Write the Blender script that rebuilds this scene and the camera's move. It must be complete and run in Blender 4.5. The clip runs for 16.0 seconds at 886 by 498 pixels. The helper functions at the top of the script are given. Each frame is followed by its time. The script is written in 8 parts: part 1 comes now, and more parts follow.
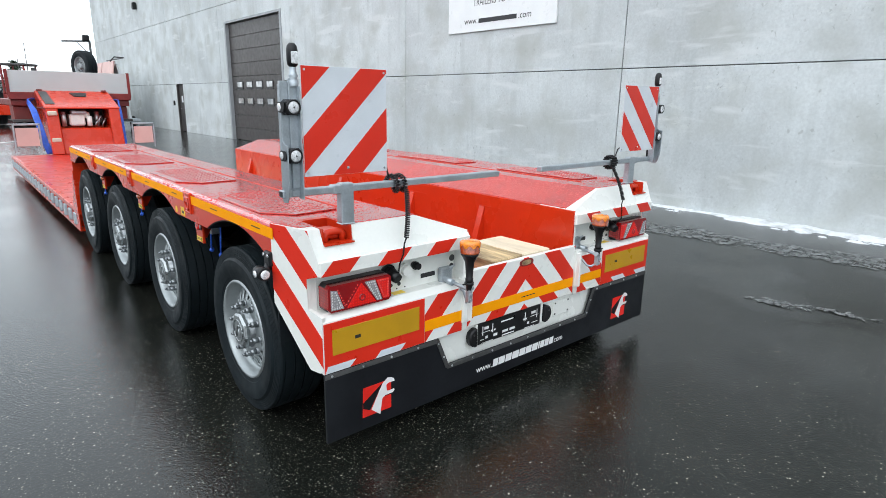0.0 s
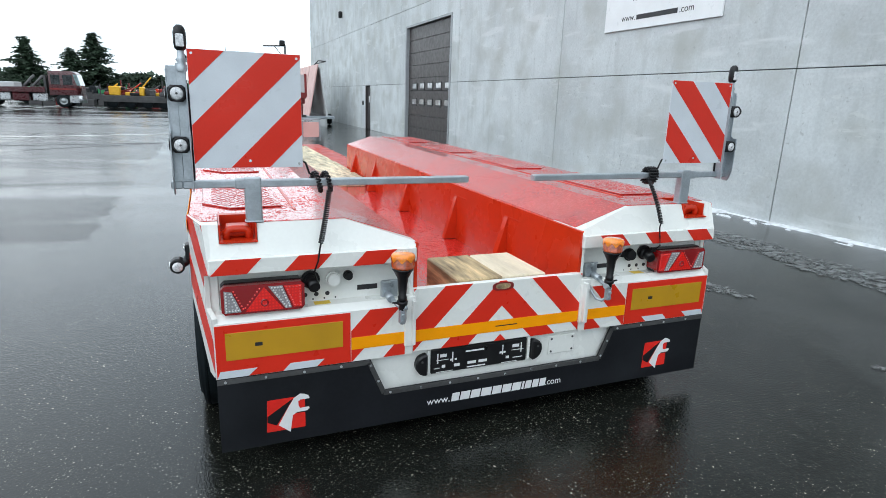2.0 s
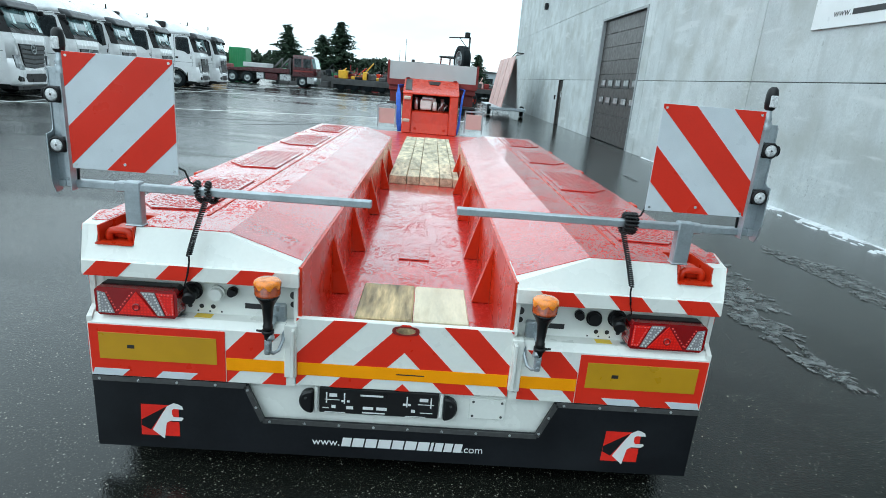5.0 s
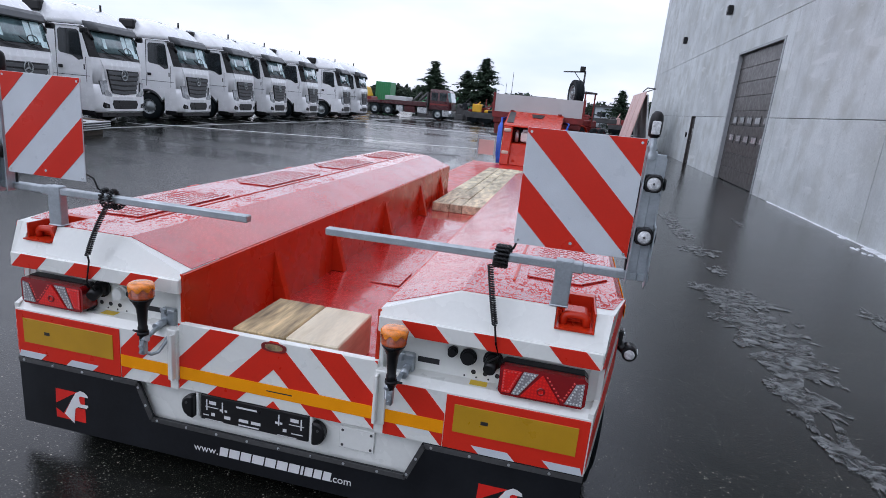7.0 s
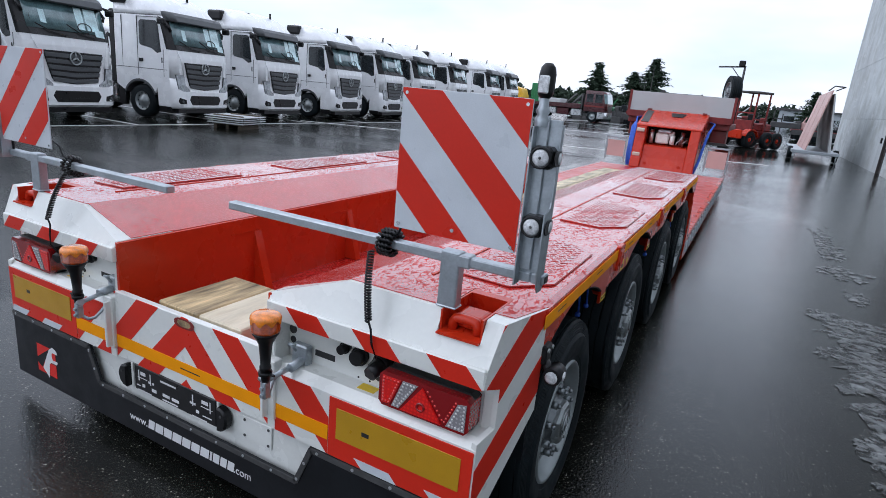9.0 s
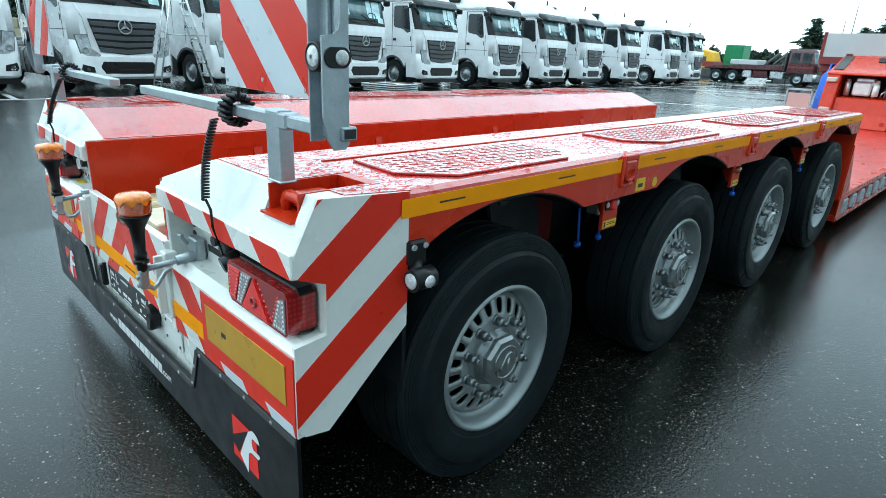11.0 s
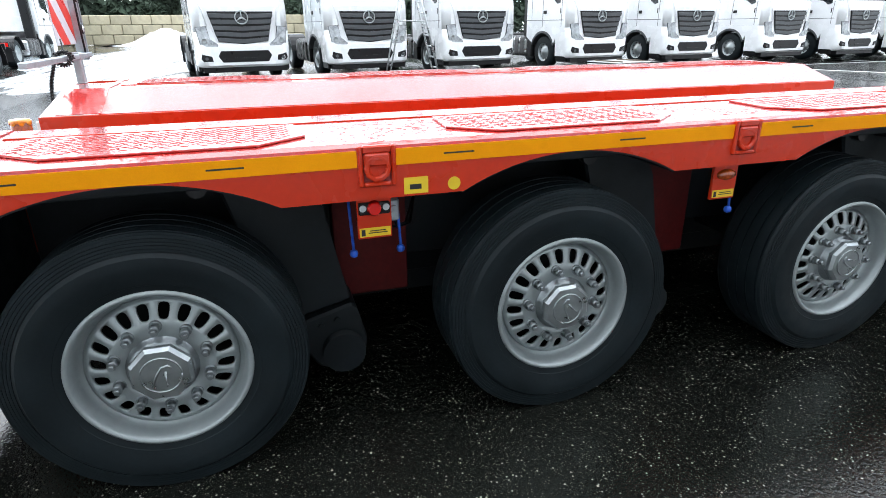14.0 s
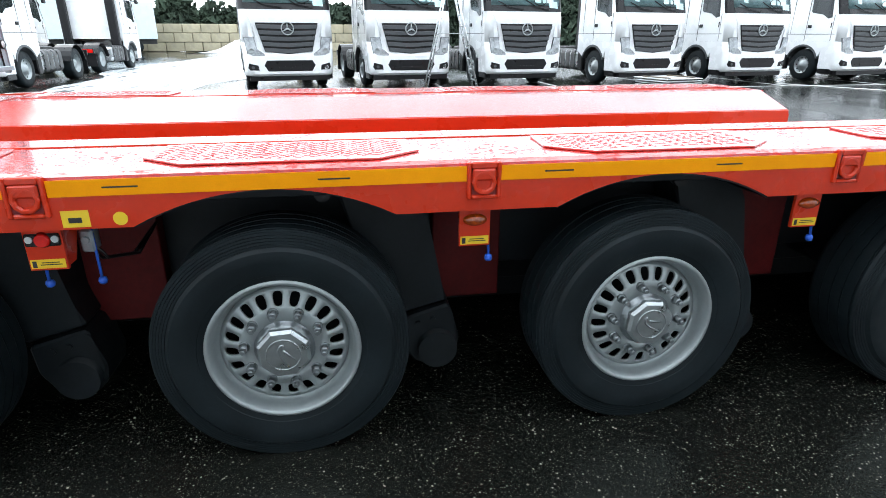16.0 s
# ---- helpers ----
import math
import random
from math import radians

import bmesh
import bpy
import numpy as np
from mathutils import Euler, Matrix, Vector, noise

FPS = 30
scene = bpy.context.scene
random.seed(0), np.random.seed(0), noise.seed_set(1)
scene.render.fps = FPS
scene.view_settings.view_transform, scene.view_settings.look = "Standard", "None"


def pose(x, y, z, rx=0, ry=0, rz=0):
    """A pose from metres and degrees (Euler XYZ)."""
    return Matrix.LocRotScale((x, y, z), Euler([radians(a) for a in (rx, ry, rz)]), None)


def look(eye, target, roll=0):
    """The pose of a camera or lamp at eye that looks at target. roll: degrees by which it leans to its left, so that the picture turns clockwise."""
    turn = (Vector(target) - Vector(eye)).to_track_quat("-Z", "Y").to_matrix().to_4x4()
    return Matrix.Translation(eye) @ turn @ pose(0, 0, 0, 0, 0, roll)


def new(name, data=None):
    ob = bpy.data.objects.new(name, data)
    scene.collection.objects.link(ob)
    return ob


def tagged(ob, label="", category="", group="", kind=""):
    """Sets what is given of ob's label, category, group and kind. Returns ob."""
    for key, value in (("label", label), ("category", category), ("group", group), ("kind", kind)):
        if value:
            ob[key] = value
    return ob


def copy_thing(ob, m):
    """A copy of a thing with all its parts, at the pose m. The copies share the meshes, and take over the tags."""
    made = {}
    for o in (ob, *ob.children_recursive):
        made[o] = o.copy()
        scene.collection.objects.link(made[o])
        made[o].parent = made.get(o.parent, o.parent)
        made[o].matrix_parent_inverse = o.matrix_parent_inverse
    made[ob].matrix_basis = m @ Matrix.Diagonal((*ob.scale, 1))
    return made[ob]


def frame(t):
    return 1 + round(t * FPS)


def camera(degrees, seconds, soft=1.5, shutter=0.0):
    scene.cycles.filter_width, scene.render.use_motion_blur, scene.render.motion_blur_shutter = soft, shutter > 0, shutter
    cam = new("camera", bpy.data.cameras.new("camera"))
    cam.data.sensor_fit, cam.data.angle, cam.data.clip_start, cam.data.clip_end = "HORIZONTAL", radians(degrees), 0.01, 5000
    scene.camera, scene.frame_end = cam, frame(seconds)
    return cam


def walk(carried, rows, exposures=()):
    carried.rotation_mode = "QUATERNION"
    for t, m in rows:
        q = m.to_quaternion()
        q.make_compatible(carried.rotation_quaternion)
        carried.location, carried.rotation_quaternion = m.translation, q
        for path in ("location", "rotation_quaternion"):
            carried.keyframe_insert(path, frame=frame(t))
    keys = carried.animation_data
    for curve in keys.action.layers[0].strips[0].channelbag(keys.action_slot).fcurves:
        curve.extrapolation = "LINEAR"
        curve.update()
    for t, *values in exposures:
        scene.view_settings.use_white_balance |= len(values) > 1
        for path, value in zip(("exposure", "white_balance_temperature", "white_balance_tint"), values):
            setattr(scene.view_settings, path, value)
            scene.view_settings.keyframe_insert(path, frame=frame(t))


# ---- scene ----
cam = camera(75.4, 16.0, soft=0.25)
PATH = [
    (0, (-2.439, -2.081, 1.615), (-1.172, -0.617, 1.114), 0.9),
    (0.5, (-2.163, -2.163, 1.624), (-1.001, -0.613, 1.125), 0.9),
    (1, (-1.869, -2.258, 1.606), (-0.817, -0.631, 1.111), 1.2),
    (1.5, (-1.585, -2.334, 1.609), (-0.67, -0.625, 1.114), 1.4),
    (2, (-1.285, -2.345, 1.59), (-0.551, -0.553, 1.087), 2.0),
    (2.5, (-1.036, -2.336, 1.595), (-0.483, -0.486, 1.074), 2.4),
    (3, (-0.769, -2.344, 1.599), (-0.414, -0.457, 1.037), 3.1),
    (3.5, (-0.572, -2.314, 1.625), (-0.328, -0.417, 1.038), 3.7),
    (4, (-0.365, -2.242, 1.681), (-0.189, -0.337, 1.1), 4.3),
    (4.5, (-0.188, -2.201, 1.724), (-0.069, -0.289, 1.149), 4.6),
    (5, (0.037, -2.214, 1.751), (0.115, -0.297, 1.184), 4.7),
    (5.2, (0.152, -2.216, 1.766), (0.202, -0.297, 1.205), 4.8),
    (7.5, (1.336, -1.917, 1.789), (0.803, -0.052, 1.303), 5.7),
    (8, (1.563, -1.774, 1.776), (0.892, 0.047, 1.291), 5.9),
    (10.3, (2.226, -0.931, 1.539), (1.064, 0.577, 0.93), 3.7),
    (10.5, (2.298, -0.855, 1.487), (1.078, 0.607, 0.877), 3.5),
    (11, (2.457, -0.638, 1.416), (1.124, 0.702, 0.763), 2.7),
    (11.5, (2.587, -0.373, 1.375), (1.2, 0.901, 0.702), 2.4),
    (12, (2.685, -0.093, 1.353), (1.227, 1.088, 0.66), 1.7),
    (12.5, (2.847, 0.211, 1.364), (1.292, 1.248, 0.65), 1.0),
    (13, (2.954, 0.494, 1.373), (1.318, 1.386, 0.647), 0.4),
    (13.5, (2.999, 0.795, 1.373), (1.285, 1.521, 0.641), -0.0),
    (14, (3.059, 1.109, 1.4), (1.282, 1.667, 0.671), -0.5),
    (14.5, (3.157, 1.431, 1.424), (1.356, 1.915, 0.701), -0.3),
    (15, (3.196, 1.739, 1.438), (1.376, 2.157, 0.723), -0.2),
    (15.5, (3.183, 2.044, 1.45), (1.348, 2.405, 0.743), 0.1),
    (16, (3.187, 2.35, 1.455), (1.34, 2.666, 0.756), 0.1),
]
EXPOSURES = [(0.0, -0.04, 6300, 10), (2.0, -0.24, 6100, 8), (3.5, -0.28, 5850, 3), (5.0, -0.31, 5750, -3), (6.5, -0.56, 5900, 11), (7.5, -0.88, 5900, 23), (8.2, -0.90, 5900, 23), (9.5, -0.46, 5750, 6), (10.5, -0.18, 5250, -11), (11.3, 0.14, 5700, -4), (12.0, 0.40, 6150, 6), (14.5, 0.76, 6250, 11), (16.0, 0.78, 6150, 9)]
walk(cam, [(t, look(eye, target, roll)) for t, eye, target, roll in PATH], exposures=EXPOSURES)

# ---- world and light: bright overcast sky after rain ----
SUNWARD = (-0.60, -0.42, 0.68)
world = bpy.data.worlds.new("overcast")
scene.world = world
world.use_nodes = True
wn, wl = world.node_tree.nodes, world.node_tree.links
sky = wn.new("ShaderNodeTexSky")
sky.sky_type = "NISHITA"
sky.sun_disc = False
sky.sun_elevation, sky.sun_rotation = radians(43), radians(235)
bright = wn.new("ShaderNodeVectorMath")
bright.operation = "SCALE"
bright.inputs["Scale"].default_value = 0.10
wl.new(sky.outputs[0], bright.inputs[0])
wc = wn.new("ShaderNodeTexCoord")
wmap = wn.new("ShaderNodeMapping")
wmap.inputs["Scale"].default_value = (1.0, 1.0, 3.2)
wl.new(wc.outputs["Generated"], wmap.inputs[0])
cloud = wn.new("ShaderNodeTexNoise")
cloud.inputs["Scale"].default_value = 2.6
cloud.inputs["Detail"].default_value = 5
wl.new(wmap.outputs[0], cloud.inputs["Vector"])
cramp = wn.new("ShaderNodeValToRGB")
cramp.color_ramp.elements[0].position, cramp.color_ramp.elements[1].position = 0.35, 0.62
cramp.color_ramp.elements[0].color = (0.80, 0.90, 0.96, 1)
cramp.color_ramp.elements[1].color = (1.10, 1.12, 1.13, 1)
wl.new(cloud.outputs["Fac"], cramp.inputs[0])
wmix = wn.new("ShaderNodeMix")
wmix.data_type = "RGBA"
wmix.inputs["Factor"].default_value = 0.88
wl.new(bright.outputs[0], wmix.inputs["A"])
wl.new(cramp.outputs[0], wmix.inputs["B"])
# an overcast sky is brighter overhead than at the horizon
up = wn.new("ShaderNodeSeparateXYZ")
wl.new(wc.outputs["Generated"], up.inputs[0])
lift = wn.new("ShaderNodeMapRange")
for k, val in zip((1, 2, 3, 4), (0.05, 0.60, 1.82, 2.02)):
    lift.inputs[k].default_value = val
wl.new(up.outputs["Z"], lift.inputs[0])
# and brighter towards the hidden sun
side = wn.new("ShaderNodeVectorMath")
side.operation = "DOT_PRODUCT"
side.inputs[1].default_value = SUNWARD
wl.new(wc.outputs["Generated"], side.inputs[0])
glow = wn.new("ShaderNodeMapRange")
for k, val in zip((1, 2, 3, 4), (0.30, 1.0, 1.0, 1.12)):
    glow.inputs[k].default_value = val
wl.new(side.outputs["Value"], glow.inputs[0])
total = wn.new("ShaderNodeMath")
total.operation = "MULTIPLY"
wl.new(lift.outputs[0], total.inputs[0])
wl.new(glow.outputs[0], total.inputs[1])
dome = wn.new("ShaderNodeVectorMath")
dome.operation = "SCALE"
wl.new(wmix.outputs["Result"], dome.inputs[0])
wl.new(total.outputs[0], dome.inputs["Scale"])
wl.new(dome.outputs[0], wn["Background"].inputs[0])
wn["Background"].inputs[1].default_value = 1.0

sun = new("sun", bpy.data.lights.new("sun", "SUN"))
sun.data.energy, sun.data.angle, sun.data.color = 0.4, radians(30), (1.0, 0.98, 0.94)
sun.matrix_world = look(tuple(50 * k for k in SUNWARD), (0, 0, 0))


# ---- materials ----
def surf(name, base, rough=0.5, metal=0.0, vary=0.12, scale=3.0, fine=60.0, bump=0.1, coat=0.0, coat_rough=0.1,
         dirt=None, dirt_amount=0.0, dirt_scale=2.0, rough_vary=0.1, random_tint=0.0, emit=0.0, beads=0.0, bead_scale=140.0, spec=0.5, patchy=0.0, stretch=None, coat_ior=1.5, film=40.0):
    m = bpy.data.materials.new(name)
    m.use_nodes = True
    n, l = m.node_tree.nodes, m.node_tree.links
    b = n["Principled BSDF"]
    co = n.new("ShaderNodeTexCoord").outputs["Object"]
    if stretch:
        grain = n.new("ShaderNodeMapping")
        grain.inputs["Scale"].default_value = stretch
        l.new(co, grain.inputs[0])
        co = grain.outputs[0]

    def tex(s, detail=4.0):
        t = n.new("ShaderNodeTexNoise")
        t.inputs["Scale"].default_value, t.inputs["Detail"].default_value = s, detail
        l.new(co, t.inputs["Vector"])
        return t.outputs["Fac"]

    def remap(v, a, c, lo, hi):
        r = n.new("ShaderNodeMapRange")
        for k, val in zip((1, 2, 3, 4), (a, c, lo, hi)):
            r.inputs[k].default_value = val
        l.new(v, r.inputs[0])
        return r.outputs[0]

    def mix(f, a, c, kind="MIX"):
        x = n.new("ShaderNodeMix")
        x.data_type, x.blend_type = "RGBA", kind
        for key, v in (("Factor", f), ("A", a), ("B", c)):
            if isinstance(v, (int, float)):
                x.inputs[key].default_value = v
            elif isinstance(v, tuple):
                x.inputs[key].default_value = (*v, 1)
            else:
                l.new(v, x.inputs[key])
        return x.outputs["Result"]

    big, small = tex(scale), tex(fine, 3.0)
    value = n.new("ShaderNodeMath")
    value.operation = "MULTIPLY"
    l.new(remap(big, 0.3, 0.7, 1 - vary, 1 + vary), value.inputs[0])
    l.new(remap(small, 0.3, 0.7, 1 - vary * 0.5, 1 + vary * 0.5), value.inputs[1])
    hsv = n.new("ShaderNodeHueSaturation")
    hsv.inputs["Color"].default_value = (*base, 1)
    if random_tint:
        info = n.new("ShaderNodeObjectInfo")
        v2 = n.new("ShaderNodeMath")
        v2.operation = "MULTIPLY"
        l.new(value.outputs[0], v2.inputs[0])
        l.new(remap(info.outputs["Random"], 0, 1, 1 - random_tint, 1 + random_tint), v2.inputs[1])
        l.new(v2.outputs[0], hsv.inputs["Value"])
    else:
        l.new(value.outputs[0], hsv.inputs["Value"])
    colour = hsv.outputs[0]
    if dirt:
        colour = mix(remap(tex(dirt_scale, 8.0), 0.62 - 0.25 * dirt_amount, 0.75, 0, min(1, dirt_amount * 1.4)), colour, dirt)
    l.new(colour, b.inputs["Base Color"])
    l.new(remap(tex(scale * 2.3, 6.0), 0.3, 0.7, max(0.02, rough - rough_vary), min(1, rough + rough_vary)), b.inputs["Roughness"])
    b.inputs["Metallic"].default_value = metal
    b.inputs["Specular IOR Level"].default_value = spec
    b.inputs["Coat Weight"].default_value, b.inputs["Coat Roughness"].default_value = coat, coat_rough
    b.inputs["Coat IOR"].default_value = coat_ior
    if bump:
        p = n.new("ShaderNodeBump")
        p.inputs["Strength"].default_value, p.inputs["Distance"].default_value = bump, 0.004
        l.new(small, p.inputs["Height"])
        l.new(p.outputs[0], b.inputs["Normal"])
    if beads:
        # rain standing in beads and short runs on the paint
        v = n.new("ShaderNodeTexVoronoi")
        v.inputs["Scale"].default_value = bead_scale
        l.new(co, v.inputs["Vector"])
        mask = remap(tex(9.0, 3.0), 0.42, 0.58, 0.15, 1.0)
        h = n.new("ShaderNodeMath")
        h.operation = "MULTIPLY"
        l.new(remap(v.outputs["Distance"], 0.0, 0.55, 1.0, 0.0), h.inputs[0])
        l.new(mask, h.inputs[1])
        p2 = n.new("ShaderNodeBump")
        p2.inputs["Strength"].default_value, p2.inputs["Distance"].default_value = beads, 0.004
        l.new(h.outputs[0], p2.inputs["Height"])
        l.new(p2.outputs[0], b.inputs["Coat Normal"])
        l.new(p2.outputs[0], b.inputs["Normal"])
    if patchy:
        # a film of water, broken open along thin winding lines and in small spots
        st = n.new("ShaderNodeMapping")
        st.inputs["Scale"].default_value = (1.0, 0.55, 1.0)
        l.new(co, st.inputs[0])
        wind = n.new("ShaderNodeTexNoise")
        wind.inputs["Scale"].default_value, wind.inputs["Detail"].default_value, wind.inputs["Distortion"].default_value = film, 2.0, 0.8
        l.new(st.outputs[0], wind.inputs["Vector"])
        off = n.new("ShaderNodeMath")
        off.operation = "SUBTRACT"
        l.new(wind.outputs["Fac"], off.inputs[0])
        off.inputs[1].default_value = 0.5
        away = n.new("ShaderNodeMath")
        away.operation = "ABSOLUTE"
        l.new(off.outputs[0], away.inputs[0])
        wide = n.new("ShaderNodeMath")
        wide.operation = "SUBTRACT"
        l.new(away.outputs[0], wide.inputs[0])
        l.new(remap(tex(3.0, 3.0), 0.36, 0.64, 0.004, 0.046), wide.inputs[1])
        wet = remap(wide.outputs[0], -0.012, 0.014, 1.0 - patchy, 1.0)
        l.new(remap(wet, 0.0, 1.0, 0.0, coat), b.inputs["Coat Weight"])
        l.new(remap(wet, 0.0, 1.0, 0.55, rough), b.inputs["Roughness"])
        l.new(remap(wet, 0.0, 1.0, 0.15, spec), b.inputs["Specular IOR Level"])
    if emit:
        b.inputs["Emission Color"].default_value, b.inputs["Emission Strength"].default_value = (*base, 1), emit
    return m


def dotted(name, light, dark):
    """Lamp plastic over a grid of small round lights."""
    m = surf(name, light, 0.15, vary=0.1, scale=30, bump=0.0, coat=0.6)
    n, l = m.node_tree.nodes, m.node_tree.links
    b = n["Principled BSDF"]
    co = n.new("ShaderNodeTexCoord").outputs["Object"]
    v = n.new("ShaderNodeTexVoronoi")
    v.inputs["Scale"].default_value, v.inputs["Randomness"].default_value = 75, 0.15
    l.new(co, v.inputs["Vector"])
    r = n.new("ShaderNodeMapRange")
    r.inputs[1].default_value, r.inputs[2].default_value = 0.25, 0.42
    l.new(v.outputs["Distance"], r.inputs[0])
    x = n.new("ShaderNodeMix")
    x.data_type = "RGBA"
    l.new(r.outputs[0], x.inputs["Factor"])
    x.inputs["A"].default_value, x.inputs["B"].default_value = (*light, 1), (*dark, 1)
    l.new(x.outputs["Result"], b.inputs["Base Color"])
    return m


def concrete():
    m = surf("precast_concrete", (0.555, 0.585, 0.588), 0.75, vary=0.14, scale=0.7, fine=30, bump=0.25, dirt=(0.415, 0.43, 0.405), dirt_amount=0.62, dirt_scale=1.3, random_tint=0.04)
    n, l = m.node_tree.nodes, m.node_tree.links
    b = n["Principled BSDF"]
    old = b.inputs["Base Color"].links[0].from_socket
    co = n.new("ShaderNodeTexCoord").outputs["Object"]

    def streak(sx, sy, sz, lo, hi, strength, colour, prev):
        mp = n.new("ShaderNodeMapping")
        mp.inputs["Scale"].default_value = (sx, sy, sz)
        l.new(co, mp.inputs[0])
        t = n.new("ShaderNodeTexNoise")
        t.inputs["Scale"].default_value, t.inputs["Detail"].default_value, t.inputs["Distortion"].default_value = 1.0, 6, 0.3
        l.new(mp.outputs[0], t.inputs["Vector"])
        r = n.new("ShaderNodeMapRange")
        for k, v in zip((1, 2, 3, 4), (lo, hi, 0, strength)):
            r.inputs[k].default_value = v
        l.new(t.outputs["Fac"], r.inputs[0])
        x = n.new("ShaderNodeMix")
        x.data_type = "RGBA"
        l.new(r.outputs[0], x.inputs["Factor"])
        l.new(prev, x.inputs["A"])
        x.inputs["B"].default_value = (*colour, 1)
        return x.outputs["Result"]

    def black():
        k = n.new("ShaderNodeRGB")
        k.outputs[0].default_value = (0, 0, 0, 1)
        return k.outputs[0]

    c = streak(1, 5.0, 0.55, 0.55, 0.75, 0.36, (0.36, 0.385, 0.38), old)      # runs of water down the panels
    c = streak(1, 0.8, 4.0, 0.60, 0.70, 0.60, (0.68, 0.70, 0.70), c)           # pale lime bands
    c = streak(1, 14.0, 11.0, 0.66, 0.72, 0.6, (0.36, 0.38, 0.37), c)          # pores and small scars
    # lime crust, in broken patches strung along the casting joints
    where = streak(1, 0.45, 1.3, 0.55, 0.66, 0.8, (1, 1, 1), black())
    crust = streak(1, 7.0, 18.0, 0.54, 0.64, 0.42, (0.70, 0.72, 0.69), c)
    scars = streak(1, 22.0, 18.0, 0.64, 0.68, 0.6, (0.26, 0.28, 0.275), crust)
    pick = n.new("ShaderNodeMix")
    pick.data_type = "RGBA"
    l.new(where, pick.inputs["Factor"])
    l.new(c, pick.inputs["A"])
    l.new(scars, pick.inputs["B"])
    l.new(pick.outputs["Result"], b.inputs["Base Color"])
    return m


RED = surf("red_paint", (0.56, 0.031, 0.006), 0.28, vary=0.07, scale=2, coat=0.22, coat_rough=0.06, bump=0.0, beads=0.03, bead_scale=70, rough_vary=0.06, dirt=(0.30, 0.020, 0.006), dirt_amount=0.2, spec=0.3)
RED_WET = surf("red_deck_wet", (0.50, 0.020, 0.014), 0.22, vary=0.12, scale=5, coat=1.0, coat_rough=0.07, bump=0.0, beads=0.05, bead_scale=60, rough_vary=0.03, spec=0.5, patchy=0.97, coat_ior=1.66)
RED_BED = surf("red_bed_paint", (0.56, 0.028, 0.014), 0.38, vary=0.14, scale=3, coat=0.25, coat_rough=0.2, bump=0.05, rough_vary=0.12, dirt=(0.26, 0.02, 0.012), dirt_amount=0.4, dirt_scale=5)
RED_SLOPE = surf("red_slope_wet", (0.52, 0.024, 0.014), 0.26, spec=0.4, vary=0.08, scale=4, coat=1.0, coat_rough=0.16, bump=0.0, beads=0.04, bead_scale=90, rough_vary=0.05, patchy=0.40, coat_ior=1.62, film=75.0)
TREAD = surf("red_tread_plate", (0.46, 0.018, 0.013), 0.22, vary=0.12, scale=6, coat=1.0, coat_rough=0.10, bump=0.0, beads=0.10, bead_scale=70, rough_vary=0.04, spec=0.5, patchy=0.80, coat_ior=1.62)
RED_DARK = surf("red_frame_weathered", (0.21, 0.018, 0.016), 0.45, vary=0.25, scale=4, dirt=(0.05, 0.03, 0.025), dirt_amount=0.5)
# red paint with the shade behind the wheels put into its colour
RED_SHADE = surf("red_web_in_shade", (0.085, 0.006, 0.006), 0.6, vary=0.25, scale=4, dirt=(0.02, 0.012, 0.010), dirt_amount=0.5, spec=0.2)
WHITE = surf("white_paint", (0.80, 0.81, 0.77), 0.3, vary=0.03, scale=2, coat=0.5, coat_rough=0.08, bump=0.02, dirt=(0.60, 0.59, 0.56), dirt_amount=0.25)
STRIPE_RED = surf("red_reflective_film", (0.66, 0.028, 0.012), 0.35, vary=0.04, scale=5, fine=120, bump=0.0, spec=0.3)
FILM_WHITE = surf("white_reflective_film", (0.62, 0.66, 0.70), 0.35, vary=0.06, scale=8, fine=250, coat=0.3)
FILM_YELLOW = surf("amber_reflective_film", (0.95, 0.345, 0.001), 0.50, vary=0.05, scale=6, fine=250, spec=0.08, dirt=(0.70, 0.24, 0.003), dirt_amount=0.15, dirt_scale=12)
PLATE_YELLOW = surf("olive_yellow_reflector", (0.50, 0.27, 0.008), 0.35, vary=0.08, scale=5, fine=300, coat=0.3)
STICKER = surf("yellow_sticker", (0.80, 0.55, 0.02), 0.4, vary=0.05)
RUBBER = surf("tyre_rubber", (0.0075, 0.0118, 0.0142), 0.56, vary=0.25, scale=5, fine=90, bump=0.08, dirt=(0.014, 0.0185, 0.0200), dirt_amount=0.35, dirt_scale=7, spec=0.20)
BLACK = surf("black_plastic", (0.008, 0.008, 0.009), 0.35, spec=0.35, vary=0.2, bump=0.06)
FLAP = surf("black_flap_rubber", (0.0085, 0.0095, 0.0120), 0.38, vary=0.25, scale=4, bump=0.05, dirt=(0.018, 0.020, 0.023), dirt_amount=0.4, spec=0.3)
UNDER = surf("underbody_black", (0.0075, 0.0105, 0.0130), 0.50, vary=0.3, scale=6, dirt=(0.015, 0.018, 0.019), dirt_amount=0.5, spec=0.25)
GALV = surf("galvanised_steel", (0.42, 0.46, 0.49), 0.42, metal=0.75, vary=0.14, scale=14, fine=120, rough_vary=0.12)
NUT = surf("dull_steel_nut", (0.27, 0.29, 0.30), 0.38, metal=0.85, vary=0.15, scale=20)
CHROME = surf("brushed_chrome", (0.40, 0.425, 0.43), 0.34, metal=0.9, vary=0.08, scale=12)
RIM = surf("silver_wheel_paint", (0.335, 0.365, 0.37), 0.34, metal=0.45, vary=0.06, scale=8, bump=0.03, rough_vary=0.05, dirt=(0.25, 0.275, 0.28), dirt_amount=0.25, dirt_scale=20)
LENS_RED = dotted("red_lamp_lens", (0.86, 0.014, 0.008), (0.70, 0.010, 0.007))
